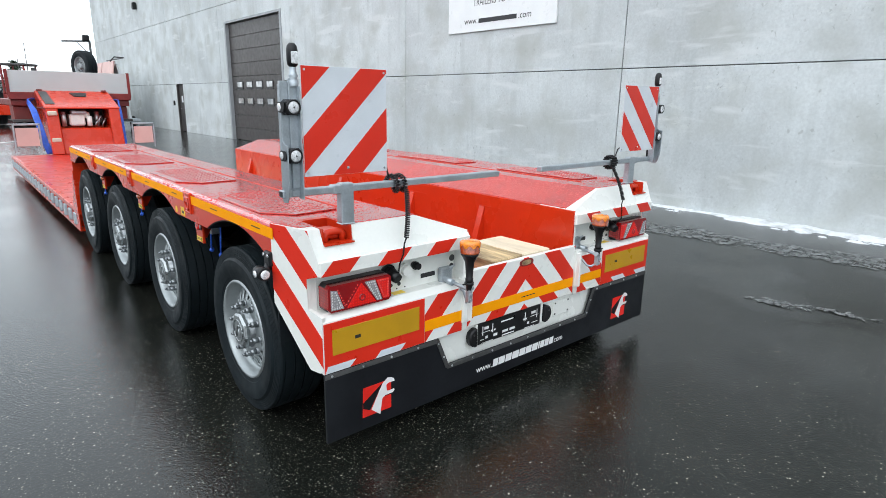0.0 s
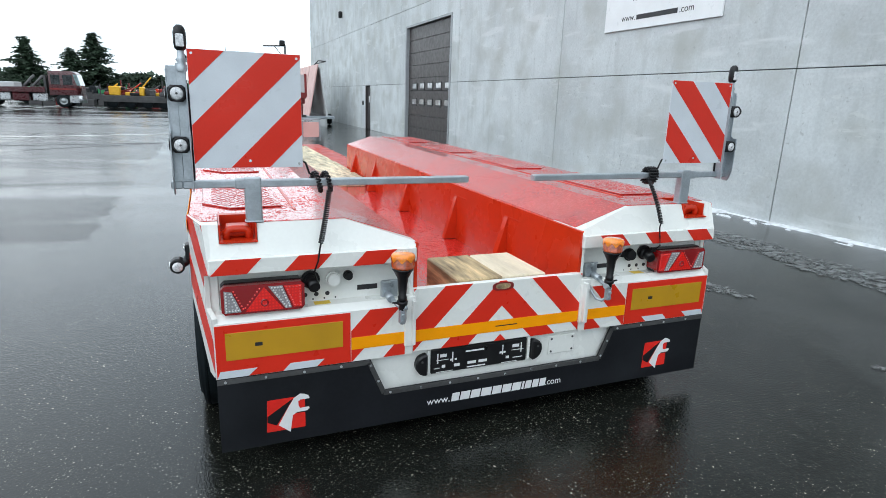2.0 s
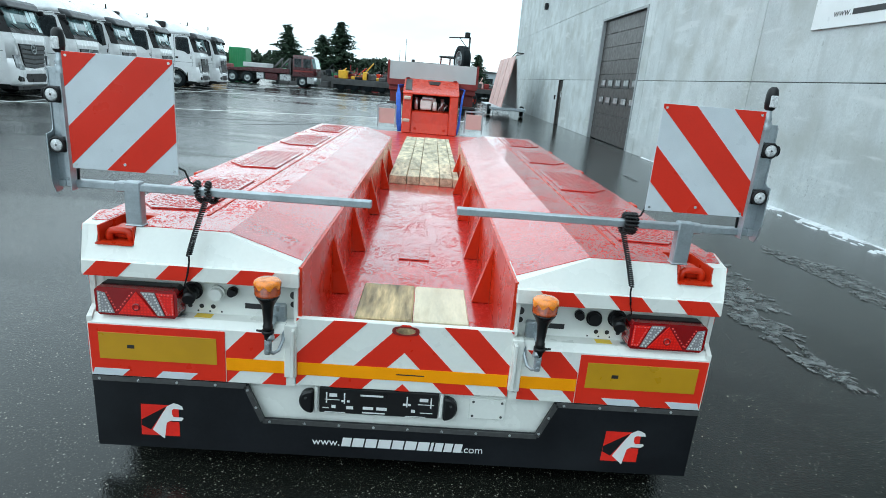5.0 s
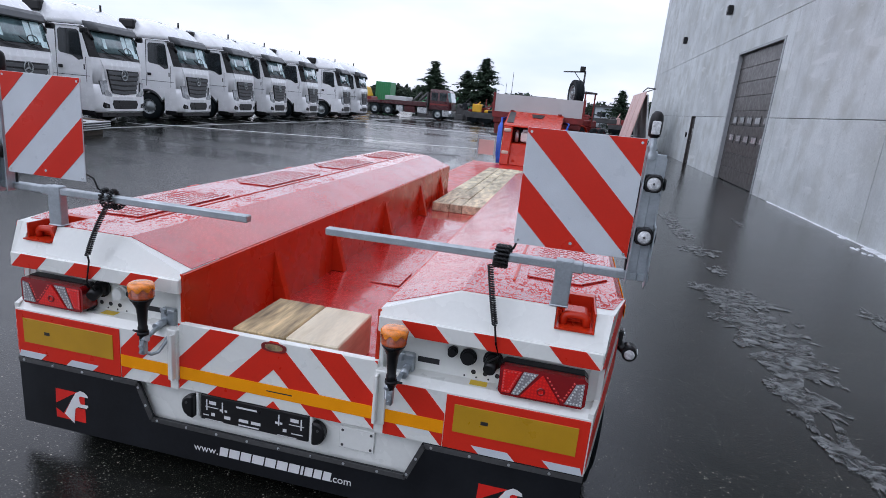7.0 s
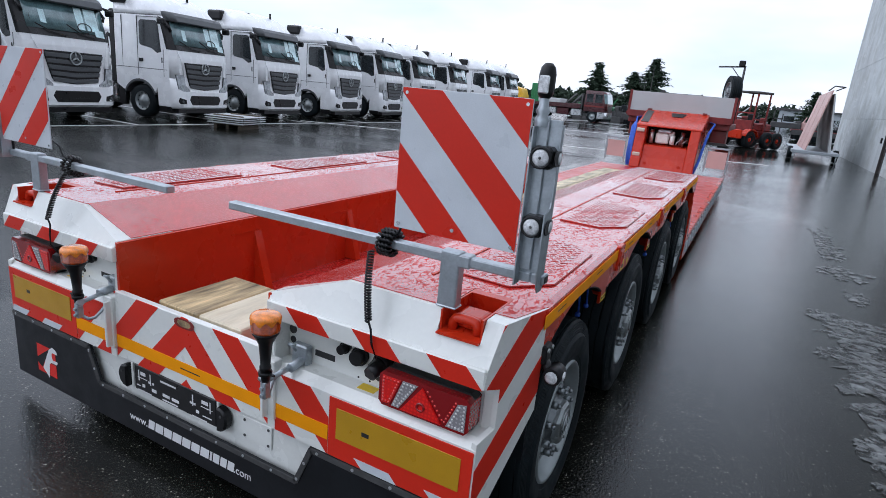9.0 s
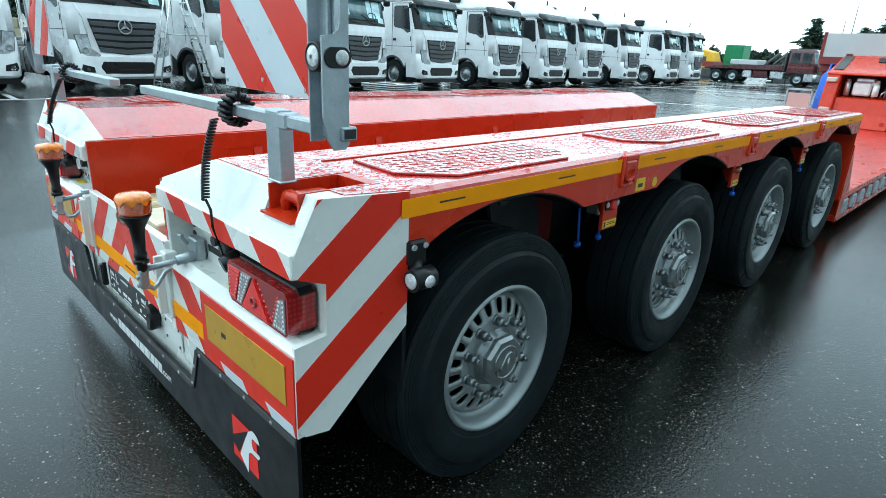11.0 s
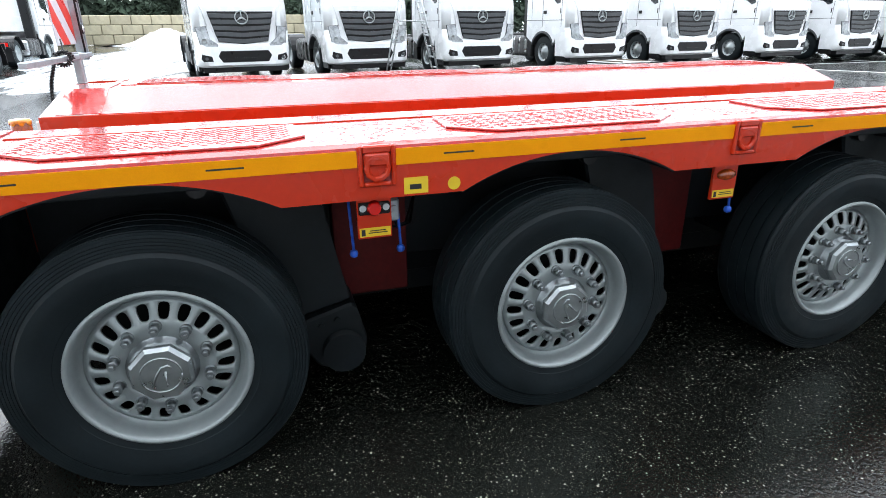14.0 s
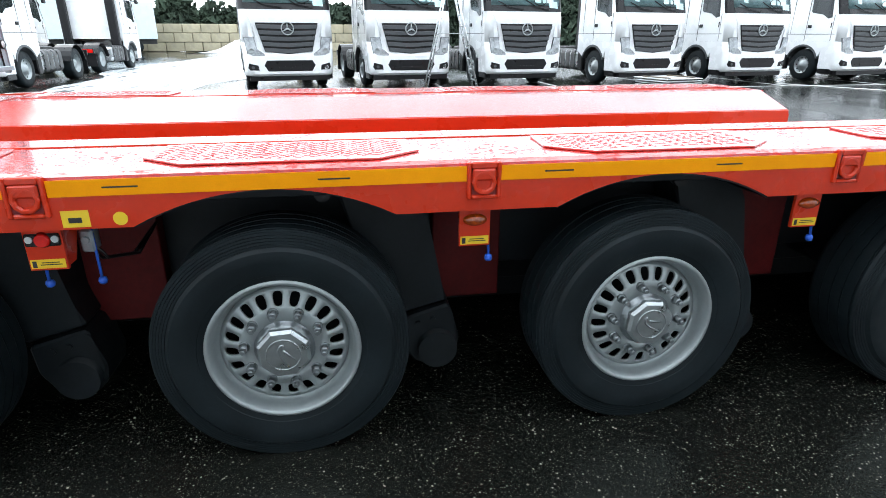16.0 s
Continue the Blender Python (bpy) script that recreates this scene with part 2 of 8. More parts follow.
LENS_DEEP = dotted("dark_red_lamp_lens", (0.48, 0.008, 0.010), (0.24, 0.004, 0.006))
LENS_CLEAR = dotted("clear_lamp_lens", (0.46, 0.45, 0.46), (0.26, 0.25, 0.26))
LED_WHITE = surf("small_clear_light", (0.62, 0.60, 0.59), 0.12, vary=0.05, scale=30, coat=1.0)
LED_RED = surf("small_red_light", (0.72, 0.035, 0.030), 0.12, vary=0.05, scale=30, coat=1.0)
LENS_ROUND = surf("clear_round_lens", (0.62, 0.63, 0.64), 0.10, vary=0.35, scale=60, fine=200, bump=0.3, coat=1.0)
AMBER_DOME = surf("amber_dome", (0.80, 0.225, 0.008), 0.16, vary=0.30, scale=45, fine=150, bump=0.12, coat=0.8)
LENS_AMBER = surf("amber_lamp_lens", (0.36, 0.050, 0.002), 0.12, vary=0.45, scale=60, fine=160, bump=0.25, coat=1.0)
BLUE = surf("blue_hose", (0.025, 0.11, 0.58), 0.45, vary=0.25, scale=20)
PALLET_WOOD = surf("grey_pallet_wood", (0.10, 0.080, 0.058), 0.7, vary=0.4, scale=20, fine=90, bump=0.4, random_tint=0.25)
WOOD_DARK = surf("weathered_wood", (0.46, 0.34, 0.18), 0.6, vary=0.35, scale=26, fine=90, bump=0.4, dirt=(0.07, 0.05, 0.028), dirt_amount=0.75, dirt_scale=22, random_tint=0.15, stretch=(1.0, 0.14, 1.0))
PLY = surf("pale_plywood", (0.70, 0.61, 0.45), 0.55, vary=0.12, scale=12, fine=90, bump=0.1, dirt=(0.42, 0.32, 0.19), dirt_amount=0.4, dirt_scale=14, stretch=(1.0, 0.2, 1.0))
CONCRETE = concrete()
JOINT = surf("joint_sealant", (0.12, 0.13, 0.13), 0.8)
DOOR_BROWN = surf("brown_door_panel", (0.050, 0.044, 0.042), 0.4, vary=0.10, scale=3)
DOOR_FRAME = surf("grey_door_frame", (0.32, 0.34, 0.35), 0.5, vary=0.08)
GLASS_DARK = surf("dark_window_glass", (0.02, 0.025, 0.028), 0.06, vary=0.2, coat=1.0, bump=0.0)
PANE_RIM = surf("dark_pane_rim", (0.035, 0.035, 0.037), 0.45, vary=0.15)
# pale fill for papers and for brightness painted on the screens
PAPER_AND_GLARE = surf("paper_and_painted_glare", (0.50, 0.72, 0.74), 0.08, vary=0.35, scale=3, coat=1.0, bump=0.0)
GLASS_PALE = surf("pale_window_pane", (0.50, 0.52, 0.53), 0.1, vary=0.35, scale=4, coat=0.8, bump=0.0)
SIGN = surf("white_sign_board", (0.82, 0.83, 0.83), 0.35, vary=0.03)
SIGN_INK = surf("dark_sign_ink", (0.02, 0.02, 0.022), 0.5)
LOGO_RED = surf("red_sign_ink", (0.70, 0.02, 0.012), 0.4)
SNOW = surf("dirty_snow", (0.74, 0.765, 0.79), 0.6, vary=0.12, scale=5, bump=0.8, fine=26, dirt=(0.22, 0.22, 0.215), dirt_amount=0.6, dirt_scale=5)
TRUCK_WHITE = surf("white_truck_paint", (0.86, 0.87, 0.88), 0.25, vary=0.03, scale=1.5, coat=0.8, coat_rough=0.05, bump=0.0, dirt=(0.62, 0.64, 0.66), dirt_amount=0.2)
TRUCK_GREY = surf("grey_truck_trim", (0.07, 0.075, 0.08), 0.4, vary=0.15)
WINDSCREEN = surf("windscreen_glass", (0.12, 0.20, 0.21), 0.05, vary=0.6, scale=1.6, coat=1.0, bump=0.0)
HEADLAMP = surf("headlamp_lens", (0.42, 0.44, 0.46), 0.1, vary=0.35, scale=9, coat=1.0)
ALU = surf("aluminium", (0.62, 0.64, 0.65), 0.3, metal=0.8, vary=0.08)
GREY_BOARD = surf("pale_grey_headboard", (0.52, 0.54, 0.54), 0.5, vary=0.06, scale=1.5, dirt=(0.40, 0.41, 0.41), dirt_amount=0.3)
PINK = surf("faded_pink_panel", (0.66, 0.42, 0.38), 0.5, vary=0.12, scale=1.5)
MAROON = surf("maroon_truck_paint", (0.060, 0.008, 0.011), 0.3, vary=0.1, coat=0.6)
YELLOW_M = surf("machine_yellow", (0.75, 0.42, 0.02), 0.4, vary=0.1)
GREEN_M = surf("machine_green", (0.03, 0.22, 0.08), 0.4, vary=0.1)
STEEL_DARK = surf("dark_steel", (0.06, 0.06, 0.06), 0.55, vary=0.3, scale=2)
NEEDLES = surf("fir_needles", (0.022, 0.045, 0.022), 0.8, vary=0.4, scale=0.8, bump=0.0)
BARK = surf("bark", (0.07, 0.05, 0.035), 0.9, vary=0.3)
HEDGE = surf("far_woods", (0.035, 0.055, 0.035), 0.9, vary=0.45, scale=0.3, bump=0.0)
BLOCK = surf("sand_concrete_block", (0.36, 0.32, 0.22), 0.85, vary=0.15, scale=1.2, random_tint=0.12, bump=0.2, dirt=(0.25, 0.23, 0.18), dirt_amount=0.4)
LINE_PAINT = surf("worn_line_paint", (0.62, 0.63, 0.62), 0.4, vary=0.2, scale=3)
NUMBER_PLATE = surf("black_plate_carrier", (0.008, 0.008, 0.009), 0.35, vary=0.2)


def ragged(m):
    """Break a thin layer open in streaks, so that the ground shows through."""
    n, l = m.node_tree.nodes, m.node_tree.links
    b, out = n["Principled BSDF"], n["Material Output"]
    co = n.new("ShaderNodeTexCoord").outputs["Object"]
    lay = n.new("ShaderNodeMapping")
    lay.inputs["Scale"].default_value = (7.5, 11.0, 1.0)
    l.new(co, lay.inputs[0])
    t = n.new("ShaderNodeTexNoise")
    t.inputs["Scale"].default_value, t.inputs["Detail"].default_value, t.inputs["Roughness"].default_value, t.inputs["Distortion"].default_value = 1.0, 9.0, 0.68, 0.6
    l.new(lay.outputs[0], t.inputs["Vector"])
    r = n.new("ShaderNodeMapRange")
    for k, val in zip((1, 2, 3, 4), (0.38, 0.56, 0.0, 0.80)):
        r.inputs[k].default_value = val
    l.new(t.outputs["Fac"], r.inputs[0])
    l.new(r.outputs[0], b.inputs["Alpha"])


def wet_asphalt():
    m = bpy.data.materials.new("wet_asphalt")
    m.use_nodes = True
    n, l = m.node_tree.nodes, m.node_tree.links
    b = n["Principled BSDF"]
    co = n.new("ShaderNodeTexCoord").outputs["Object"]

    def tex(s, d=4.0, w=0.0):
        t = n.new("ShaderNodeTexNoise")
        t.inputs["Scale"].default_value, t.inputs["Detail"].default_value, t.inputs["Distortion"].default_value = s, d, w
        l.new(co, t.inputs["Vector"])
        return t.outputs["Fac"]

    def ramp(v, a, c, lo, hi):
        r = n.new("ShaderNodeMapRange")
        for k, val in zip((1, 2, 3, 4), (a, c, lo, hi)):
            r.inputs[k].default_value = val
        l.new(v, r.inputs[0])
        return r.outputs[0]

    def mix(f, a, c):
        x = n.new("ShaderNodeMix")
        x.data_type = "RGBA"
        for key, v in (("Factor", f), ("A", a), ("B", c)):
            if isinstance(v, tuple):
                x.inputs[key].default_value = (*v, 1)
            else:
                l.new(v, x.inputs[key])
        return x.outputs["Result"]

    def cells(scale):
        v = n.new("ShaderNodeTexVoronoi")
        v.voronoi_dimensions, v.inputs["Scale"].default_value = "2D", scale
        l.new(co, v.inputs["Vector"])
        w = n.new("ShaderNodeTexWhiteNoise")
        l.new(v.outputs["Color"], w.inputs["Vector"])
        return v.outputs["Distance"], w.outputs["Value"], w.outputs["Color"]

    def both(a, c):
        x = n.new("ShaderNodeMath")
        x.operation = "MULTIPLY"
        l.new(a, x.inputs[0])
        l.new(c, x.inputs[1])
        return x.outputs[0]

    lay = n.new("ShaderNodeMapping")
    lay.inputs["Scale"].default_value = (0.10, 0.26, 1.0)
    l.new(co, lay.inputs[0])
    sheet = n.new("ShaderNodeTexNoise")
    sheet.inputs["Scale"].default_value, sheet.inputs["Detail"].default_value, sheet.inputs["Distortion"].default_value = 1.0, 6, 0.5
    l.new(lay.outputs[0], sheet.inputs["Vector"])
    # an older, rougher lane begins at a ragged paving joint; water stands on it in streaks
    axis = n.new("ShaderNodeSeparateXYZ")
    l.new(co, axis.inputs[0])
    wander = n.new("ShaderNodeMath")
    wander.operation = "ADD"
    l.new(axis.outputs["X"], wander.inputs[0])
    l.new(ramp(tex(2.5, 6), 0, 1, -0.16, 0.16), wander.inputs[1])
    old_lane = ramp(wander.outputs[0], -2.60, -2.54, 1, 0)
    streaks = n.new("ShaderNodeMapping")
    streaks.inputs["Scale"].default_value, streaks.inputs["Location"].default_value = (0.07, 0.30, 1.0), (0.0, 0.9, 0.0)
    l.new(co, streaks.inputs[0])
    stand = n.new("ShaderNodeTexNoise")
    stand.inputs["Scale"].default_value, stand.inputs["Detail"].default_value, stand.inputs["Distortion"].default_value = 1.0, 7, 0.7
    l.new(streaks.outputs[0], stand.inputs["Vector"])
    dry = both(old_lane, ramp(stand.outputs["Fac"], 0.46, 0.53, 1, 0))
    pool = ramp(sheet.outputs["Fac"], 0.50, 0.62, 0, 1)
    colour = mix(ramp(tex(0.5, 6), 0.35, 0.65, 0, 1), (0.0072, 0.0080, 0.0066), (0.0128, 0.0137, 0.0112))
    colour = mix(ramp(tex(60, 4), 0.40, 0.68, 0, 0.7), colour, (0.0050, 0.0055, 0.0052))
    # stone chips worn bare: many fine ones, fewer of middling size, a scatter of large pale ones, thicker in some places
    thick = ramp(tex(3.2, 4), 0.36, 0.66, 0.25, 1.0)
    for scale, rare, reach, strong, tone in ((360, 0.88, 0.46, 0.75, (0.066, 0.066, 0.050)), (170, 0.930, 0.42, 0.85, (0.150, 0.146, 0.112)), (95, 0.970, 0.36, 0.92, (0.33, 0.32, 0.27)), (60, 0.990, 0.30, 0.95, (0.48, 0.44, 0.36))):
        d, v, c = cells(scale)
        spot = both(ramp(d, reach * 0.7, reach, strong, 0.0), ramp(v, rare, rare + 0.004, 0.0, 1.0))
        colour = mix(both(spot, thick), colour, tone)
    l.new(colour, b.inputs["Base Color"])
    r = n.new("ShaderNodeMath")
    r.operation = "ADD"
    l.new(ramp(pool, 0, 1, 0.040, 0.025), r.inputs[0])
    l.new(ramp(tex(11, 5), 0.3, 0.7, -0.010, 0.02), r.inputs[1])
    damp = n.new("ShaderNodeMath")
    damp.operation = "ADD"
    l.new(r.outputs[0], damp.inputs[0])
    l.new(ramp(dry, 0, 1, 0.0, 0.16), damp.inputs[1])
    l.new(damp.outputs[0], b.inputs["Roughness"])
    b.inputs["IOR"].default_value = 1.46
    # gloss is cut right of the trailer to paint its reflections darker
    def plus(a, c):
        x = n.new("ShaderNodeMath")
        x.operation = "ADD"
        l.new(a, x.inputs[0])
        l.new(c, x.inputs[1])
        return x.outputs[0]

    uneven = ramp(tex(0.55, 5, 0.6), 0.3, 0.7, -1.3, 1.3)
    reflection_cut = both(ramp(plus(axis.outputs["X"], uneven), 0.4, 3.0, 0, 1), ramp(plus(axis.outputs["Y"], uneven), -0.4, 2.8, 1, 0))
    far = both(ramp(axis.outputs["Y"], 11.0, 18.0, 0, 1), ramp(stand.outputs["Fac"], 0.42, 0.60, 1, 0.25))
    wet = both(ramp(reflection_cut, 0, 1, 0.5, 0.08), ramp(far, 0, 1, 1.0, 0.35))
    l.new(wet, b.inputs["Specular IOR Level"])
    grain = n.new("ShaderNodeTexNoise")
    grain.inputs["Scale"].default_value, grain.inputs["Detail"].default_value, grain.inputs["Roughness"].default_value = 72, 2.5, 0.6
    l.new(co, grain.inputs["Vector"])
    p = n.new("ShaderNodeBump")
    p.inputs["Distance"].default_value = 0.004
    rise = n.new("ShaderNodeMath")
    rise.operation = "ADD"
    l.new(ramp(pool, 0, 1, 0.52, 0.22), rise.inputs[0])
    l.new(ramp(dry, 0, 1, 0.0, 0.55), rise.inputs[1])
    l.new(rise.outputs[0], p.inputs["Strength"])
    l.new(grain.outputs["Fac"], p.inputs["Height"])
    p2 = n.new("ShaderNodeBump")
    p2.inputs["Strength"].default_value, p2.inputs["Distance"].default_value = 0.025, 0.02
    l.new(tex(5, 3), p2.inputs["Height"])
    l.new(p.outputs[0], p2.inputs["Normal"])
    l.new(p2.outputs[0], b.inputs["Normal"])
    return m


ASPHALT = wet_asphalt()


def wet_snow():
    """Thin trodden slush with dark runs of wet ground showing through."""
    m = surf("trodden_slush", (0.72, 0.76, 0.78), 0.25, vary=0.06, scale=2, bump=0.3, fine=20)
    n, l = m.node_tree.nodes, m.node_tree.links
    b = n["Principled BSDF"]
    old = b.inputs["Base Color"].links[0].from_socket
    mp = n.new("ShaderNodeMapping")
    mp.inputs["Scale"].default_value = (0.35, 2.6, 1)
    l.new(n.new("ShaderNodeTexCoord").outputs["Object"], mp.inputs[0])
    t = n.new("ShaderNodeTexNoise")
    t.inputs["Scale"].default_value, t.inputs["Detail"].default_value, t.inputs["Distortion"].default_value = 1.2, 6, 0.5
    l.new(mp.outputs[0], t.inputs["Vector"])
    r = n.new("ShaderNodeMapRange")
    r.inputs[1].default_value, r.inputs[2].default_value = 0.56, 0.64
    l.new(t.outputs["Fac"], r.inputs[0])
    x = n.new("ShaderNodeMix")
    x.data_type = "RGBA"
    l.new(r.outputs[0], x.inputs["Factor"])
    l.new(old, x.inputs["A"])
    x.inputs["B"].default_value = (0.05, 0.052, 0.052, 1)
    l.new(x.outputs["Result"], b.inputs["Base Color"])
    return m


TAR = surf("joint_tar", (0.006, 0.006, 0.007), 0.35, vary=0.2, scale=20)
WET_SNOW = wet_snow()
SLUSH = surf("dried_slush", (0.215, 0.225, 0.222), 0.42, vary=0.5, scale=9, fine=70, bump=0.5, dirt=(0.030, 0.031, 0.030), dirt_amount=1.0, dirt_scale=14, spec=0.5)
ragged(SLUSH)


# ---- building tools ----
def box(bm, x0, x1, y0, y1, z0, z1, bevel=0.0, seg=1):
    vs = [bm.verts.new((x, y, z)) for x in (x0, x1) for y in (y0, y1) for z in (z0, z1)]
    fs = [bm.faces.new([vs[i] for i in q]) for q in ((0, 1, 3, 2), (4, 6, 7, 5), (0, 4, 5, 1), (2, 3, 7, 6), (0, 2, 6, 4), (1, 5, 7, 3))]
    if bevel:
        es = list({e for f in fs for e in f.edges})
        bmesh.ops.bevel(bm, geom=es, offset=bevel, segments=seg, affect="EDGES", profile=0.5)
    return vs


def prism(bm, pts, place, a, b, bevel=0.0):
    """A polygon pts (u, v), pushed from depth a to depth b; place(u, v, w) gives the point."""
    lo = [bm.verts.new(place(u, v, a)) for u, v in pts]
    hi = [bm.verts.new(place(u, v, b)) for u, v in pts]
    fs = [bm.faces.new(lo), bm.faces.new(list(reversed(hi)))]
    for i in range(len(pts)):
        j = (i + 1) % len(pts)
        fs.append(bm.faces.new((lo[i], hi[i], hi[j], lo[j])))
    if bevel:
        es = list({e for f in fs for e in f.edges})
        bmesh.ops.bevel(bm, geom=es, offset=bevel, segments=1, affect="EDGES")
    return fs


XZ = lambda u, v, w: (u, w, v)
YZ = lambda u, v, w: (w, u, v)
XY = lambda u, v, w: (u, v, w)


def rod(bm, p, q, r0, r1=None, n=14, caps=True):
    p, q = Vector(p), Vector(q)
    r1 = r0 if r1 is None else r1
    m = (q - p).to_track_quat("Z", "Y").to_matrix()
    lo, hi = [], []
    for i in range(n):
        d = m @ Vector((math.cos(2 * math.pi * i / n), math.sin(2 * math.pi * i / n), 0))
        lo.append(bm.verts.new(p + d * r0))
        hi.append(bm.verts.new(q + d * r1))
    for i in range(n):
        j = (i + 1) % n
        bm.faces.new((lo[i], lo[j], hi[j], hi[i])).smooth = True
    if caps:
        bm.faces.new(list(reversed(lo)))
        bm.faces.new(hi)


def lathe(bm, prof, place, n=40, smooth=True):
    """Turns a profile (r, h) about the axis; place(c, s, h) sets the point from r*cos, r*sin and h."""
    rings = []
    for r, h in prof:
        if r < 1e-5:
            rings.append([bm.verts.new(place(0, 0, h))])
        else:
            rings.append([bm.verts.new(place(r * math.cos(2 * math.pi * i / n), r * math.sin(2 * math.pi * i / n), h)) for i in range(n)])
    for a, b in zip(rings, rings[1:]):
        for i in range(n):
            j = (i + 1) % n
            if len(a) == 1:
                f = bm.faces.new((a[0], b[j], b[i]))
            elif len(b) == 1:
                f = bm.faces.new((a[i], a[j], b[0]))
            else:
                f = bm.faces.new((a[i], a[j], b[j], b[i]))
            f.smooth = smooth


def tube(bm, pts, r, n=8):
    pts = [Vector(p) for p in pts]
    rings = []
    for i, p in enumerate(pts):
        d = (pts[min(i + 1, len(pts) - 1)] - pts[max(i - 1, 0)]).normalized()
        m = d.to_track_quat("Z", "Y").to_matrix()
        rings.append([bm.verts.new(p + m @ Vector((r * math.cos(2 * math.pi * k / n), r * math.sin(2 * math.pi * k / n), 0))) for k in range(n)])
    for a, b in zip(rings, rings[1:]):
        for k in range(n):
            j = (k + 1) % n
            # choose the nearest start so that rings do not twist
            bm.faces.new((a[k], a[j], b[j], b[k])).smooth = True
    bm.faces.new(list(reversed(rings[0])))
    bm.faces.new(rings[-1])


def clip(poly, region):
    """A convex region, counter-clockwise, cuts a polygon."""
    out = list(poly)
    for (ax, ay), (bx, by) in zip(region, region[1:] + region[:1]):
        src, out = out, []
        side = lambda p: (bx - ax) * (p[1] - ay) - (by - ay) * (p[0] - ax)
        for p, q in zip(src, src[1:] + src[:1]):
            sp, sq = side(p), side(q)
            if sp >= 0:
                out.append(p)
            if (sp > 0 > sq) or (sp < 0 < sq):
                k = sp / (sp - sq)
                out.append((p[0] + k * (q[0] - p[0]), p[1] + k * (q[1] - p[1])))
        if not out:
            return []
    return out


def slants(region, wide, pitch, lean, start):
    """Slanted bands inside a convex region: wide along u, every pitch, leaning by lean (u per v), the first at start."""
    v0, v1 = min(p[1] for p in region), max(p[1] for p in region)
    u0, u1 = min(p[0] for p in region), max(p[0] for p in region)
    got, s = [], start
    while s < u1 + abs(lean) * (v1 - v0) + pitch:
        band = [(s, v0), (s + wide, v0), (s + wide + lean * (v1 - v0), v1), (s + lean * (v1 - v0), v1)]
        p = clip(band, region)
        if len(p) > 2:
            got.append(p)
        s += pitch
    return got


def clean(poly):
    out = []
    for p in poly:
        if not out or (abs(p[0] - out[-1][0]) + abs(p[1] - out[-1][1]) > 1e-4):
            out.append(p)
    if len(out) > 2 and abs(out[0][0] - out[-1][0]) + abs(out[0][1] - out[-1][1]) < 1e-4:
        out.pop()
    return out


def part(name, bm, material, parent=None, label="", smooth=False):
    bmesh.ops.recalc_face_normals(bm, faces=bm.faces)
    me = bpy.data.meshes.new(name)
    bm.to_mesh(me)
    bm.free()
    me.materials.append(material)
    ob = new(name, me)
    if parent:
        ob.parent = parent
    if label:
        tagged(ob, label)
    if smooth:
        me.shade_smooth()
    return ob


def thing(name, label, category, at=(0, 0, 0), turn=0, group="", kind=""):
    ob = new(name)
    ob.matrix_basis = pose(*at, 0, 0, turn)
    return tagged(ob, label, category, group, kind)


def B():
    return bmesh.new()


def pbox(name, dims, material, parent, label="", bevel=0.004):
    bm = B()
    box(bm, *dims, bevel=bevel)
    return part(name, bm, material, parent, label)


def prod(name, p, q, r, material, parent, label="", r1=None, n=14):
    bm = B()
    rod(bm, p, q, r, r1, n)
    return part(name, bm, material, parent, label)


def pprism(name, pts, place, a, b, material, parent, label="", bevel=0.0):
    bm = B()
    prism(bm, pts, place, a, b, bevel)
    return part(name, bm, material, parent, label)


def words(name, text, size, m, material, parent=None, squash=1.0, bold=0.0):
    cu = bpy.data.curves.new(name, "FONT")
    cu.body, cu.size, cu.extrude, cu.offset = text, size, 0.0006, bold
    cu.align_x = "CENTER"
    ob = new(name, cu)
    me = bpy.data.meshes.new_from_object(ob.evaluated_get(bpy.context.evaluated_depsgraph_get()))
    bpy.data.objects.remove(ob)
    me.materials.append(material)
    ob = new(name, me)
    ob.matrix_basis = m @ Matrix.Diagonal((squash, 1, 1, 1))
    if parent:
        ob.parent = parent
    return ob


# ---- the large structure ----
bm = B()
for x0, x1 in ((-1500, 1500),):
    vs = [bm.verts.new(p) for p in ((x0, -1500, 0), (x1, -1500, 0), (x1, 1500, 0), (x0, 1500, 0))]
    bm.faces.new(vs)
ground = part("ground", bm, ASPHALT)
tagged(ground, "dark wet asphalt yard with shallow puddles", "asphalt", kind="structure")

WX = 6.35          # outer face of the hall's wall
END = 44.35        # far corner of the hall


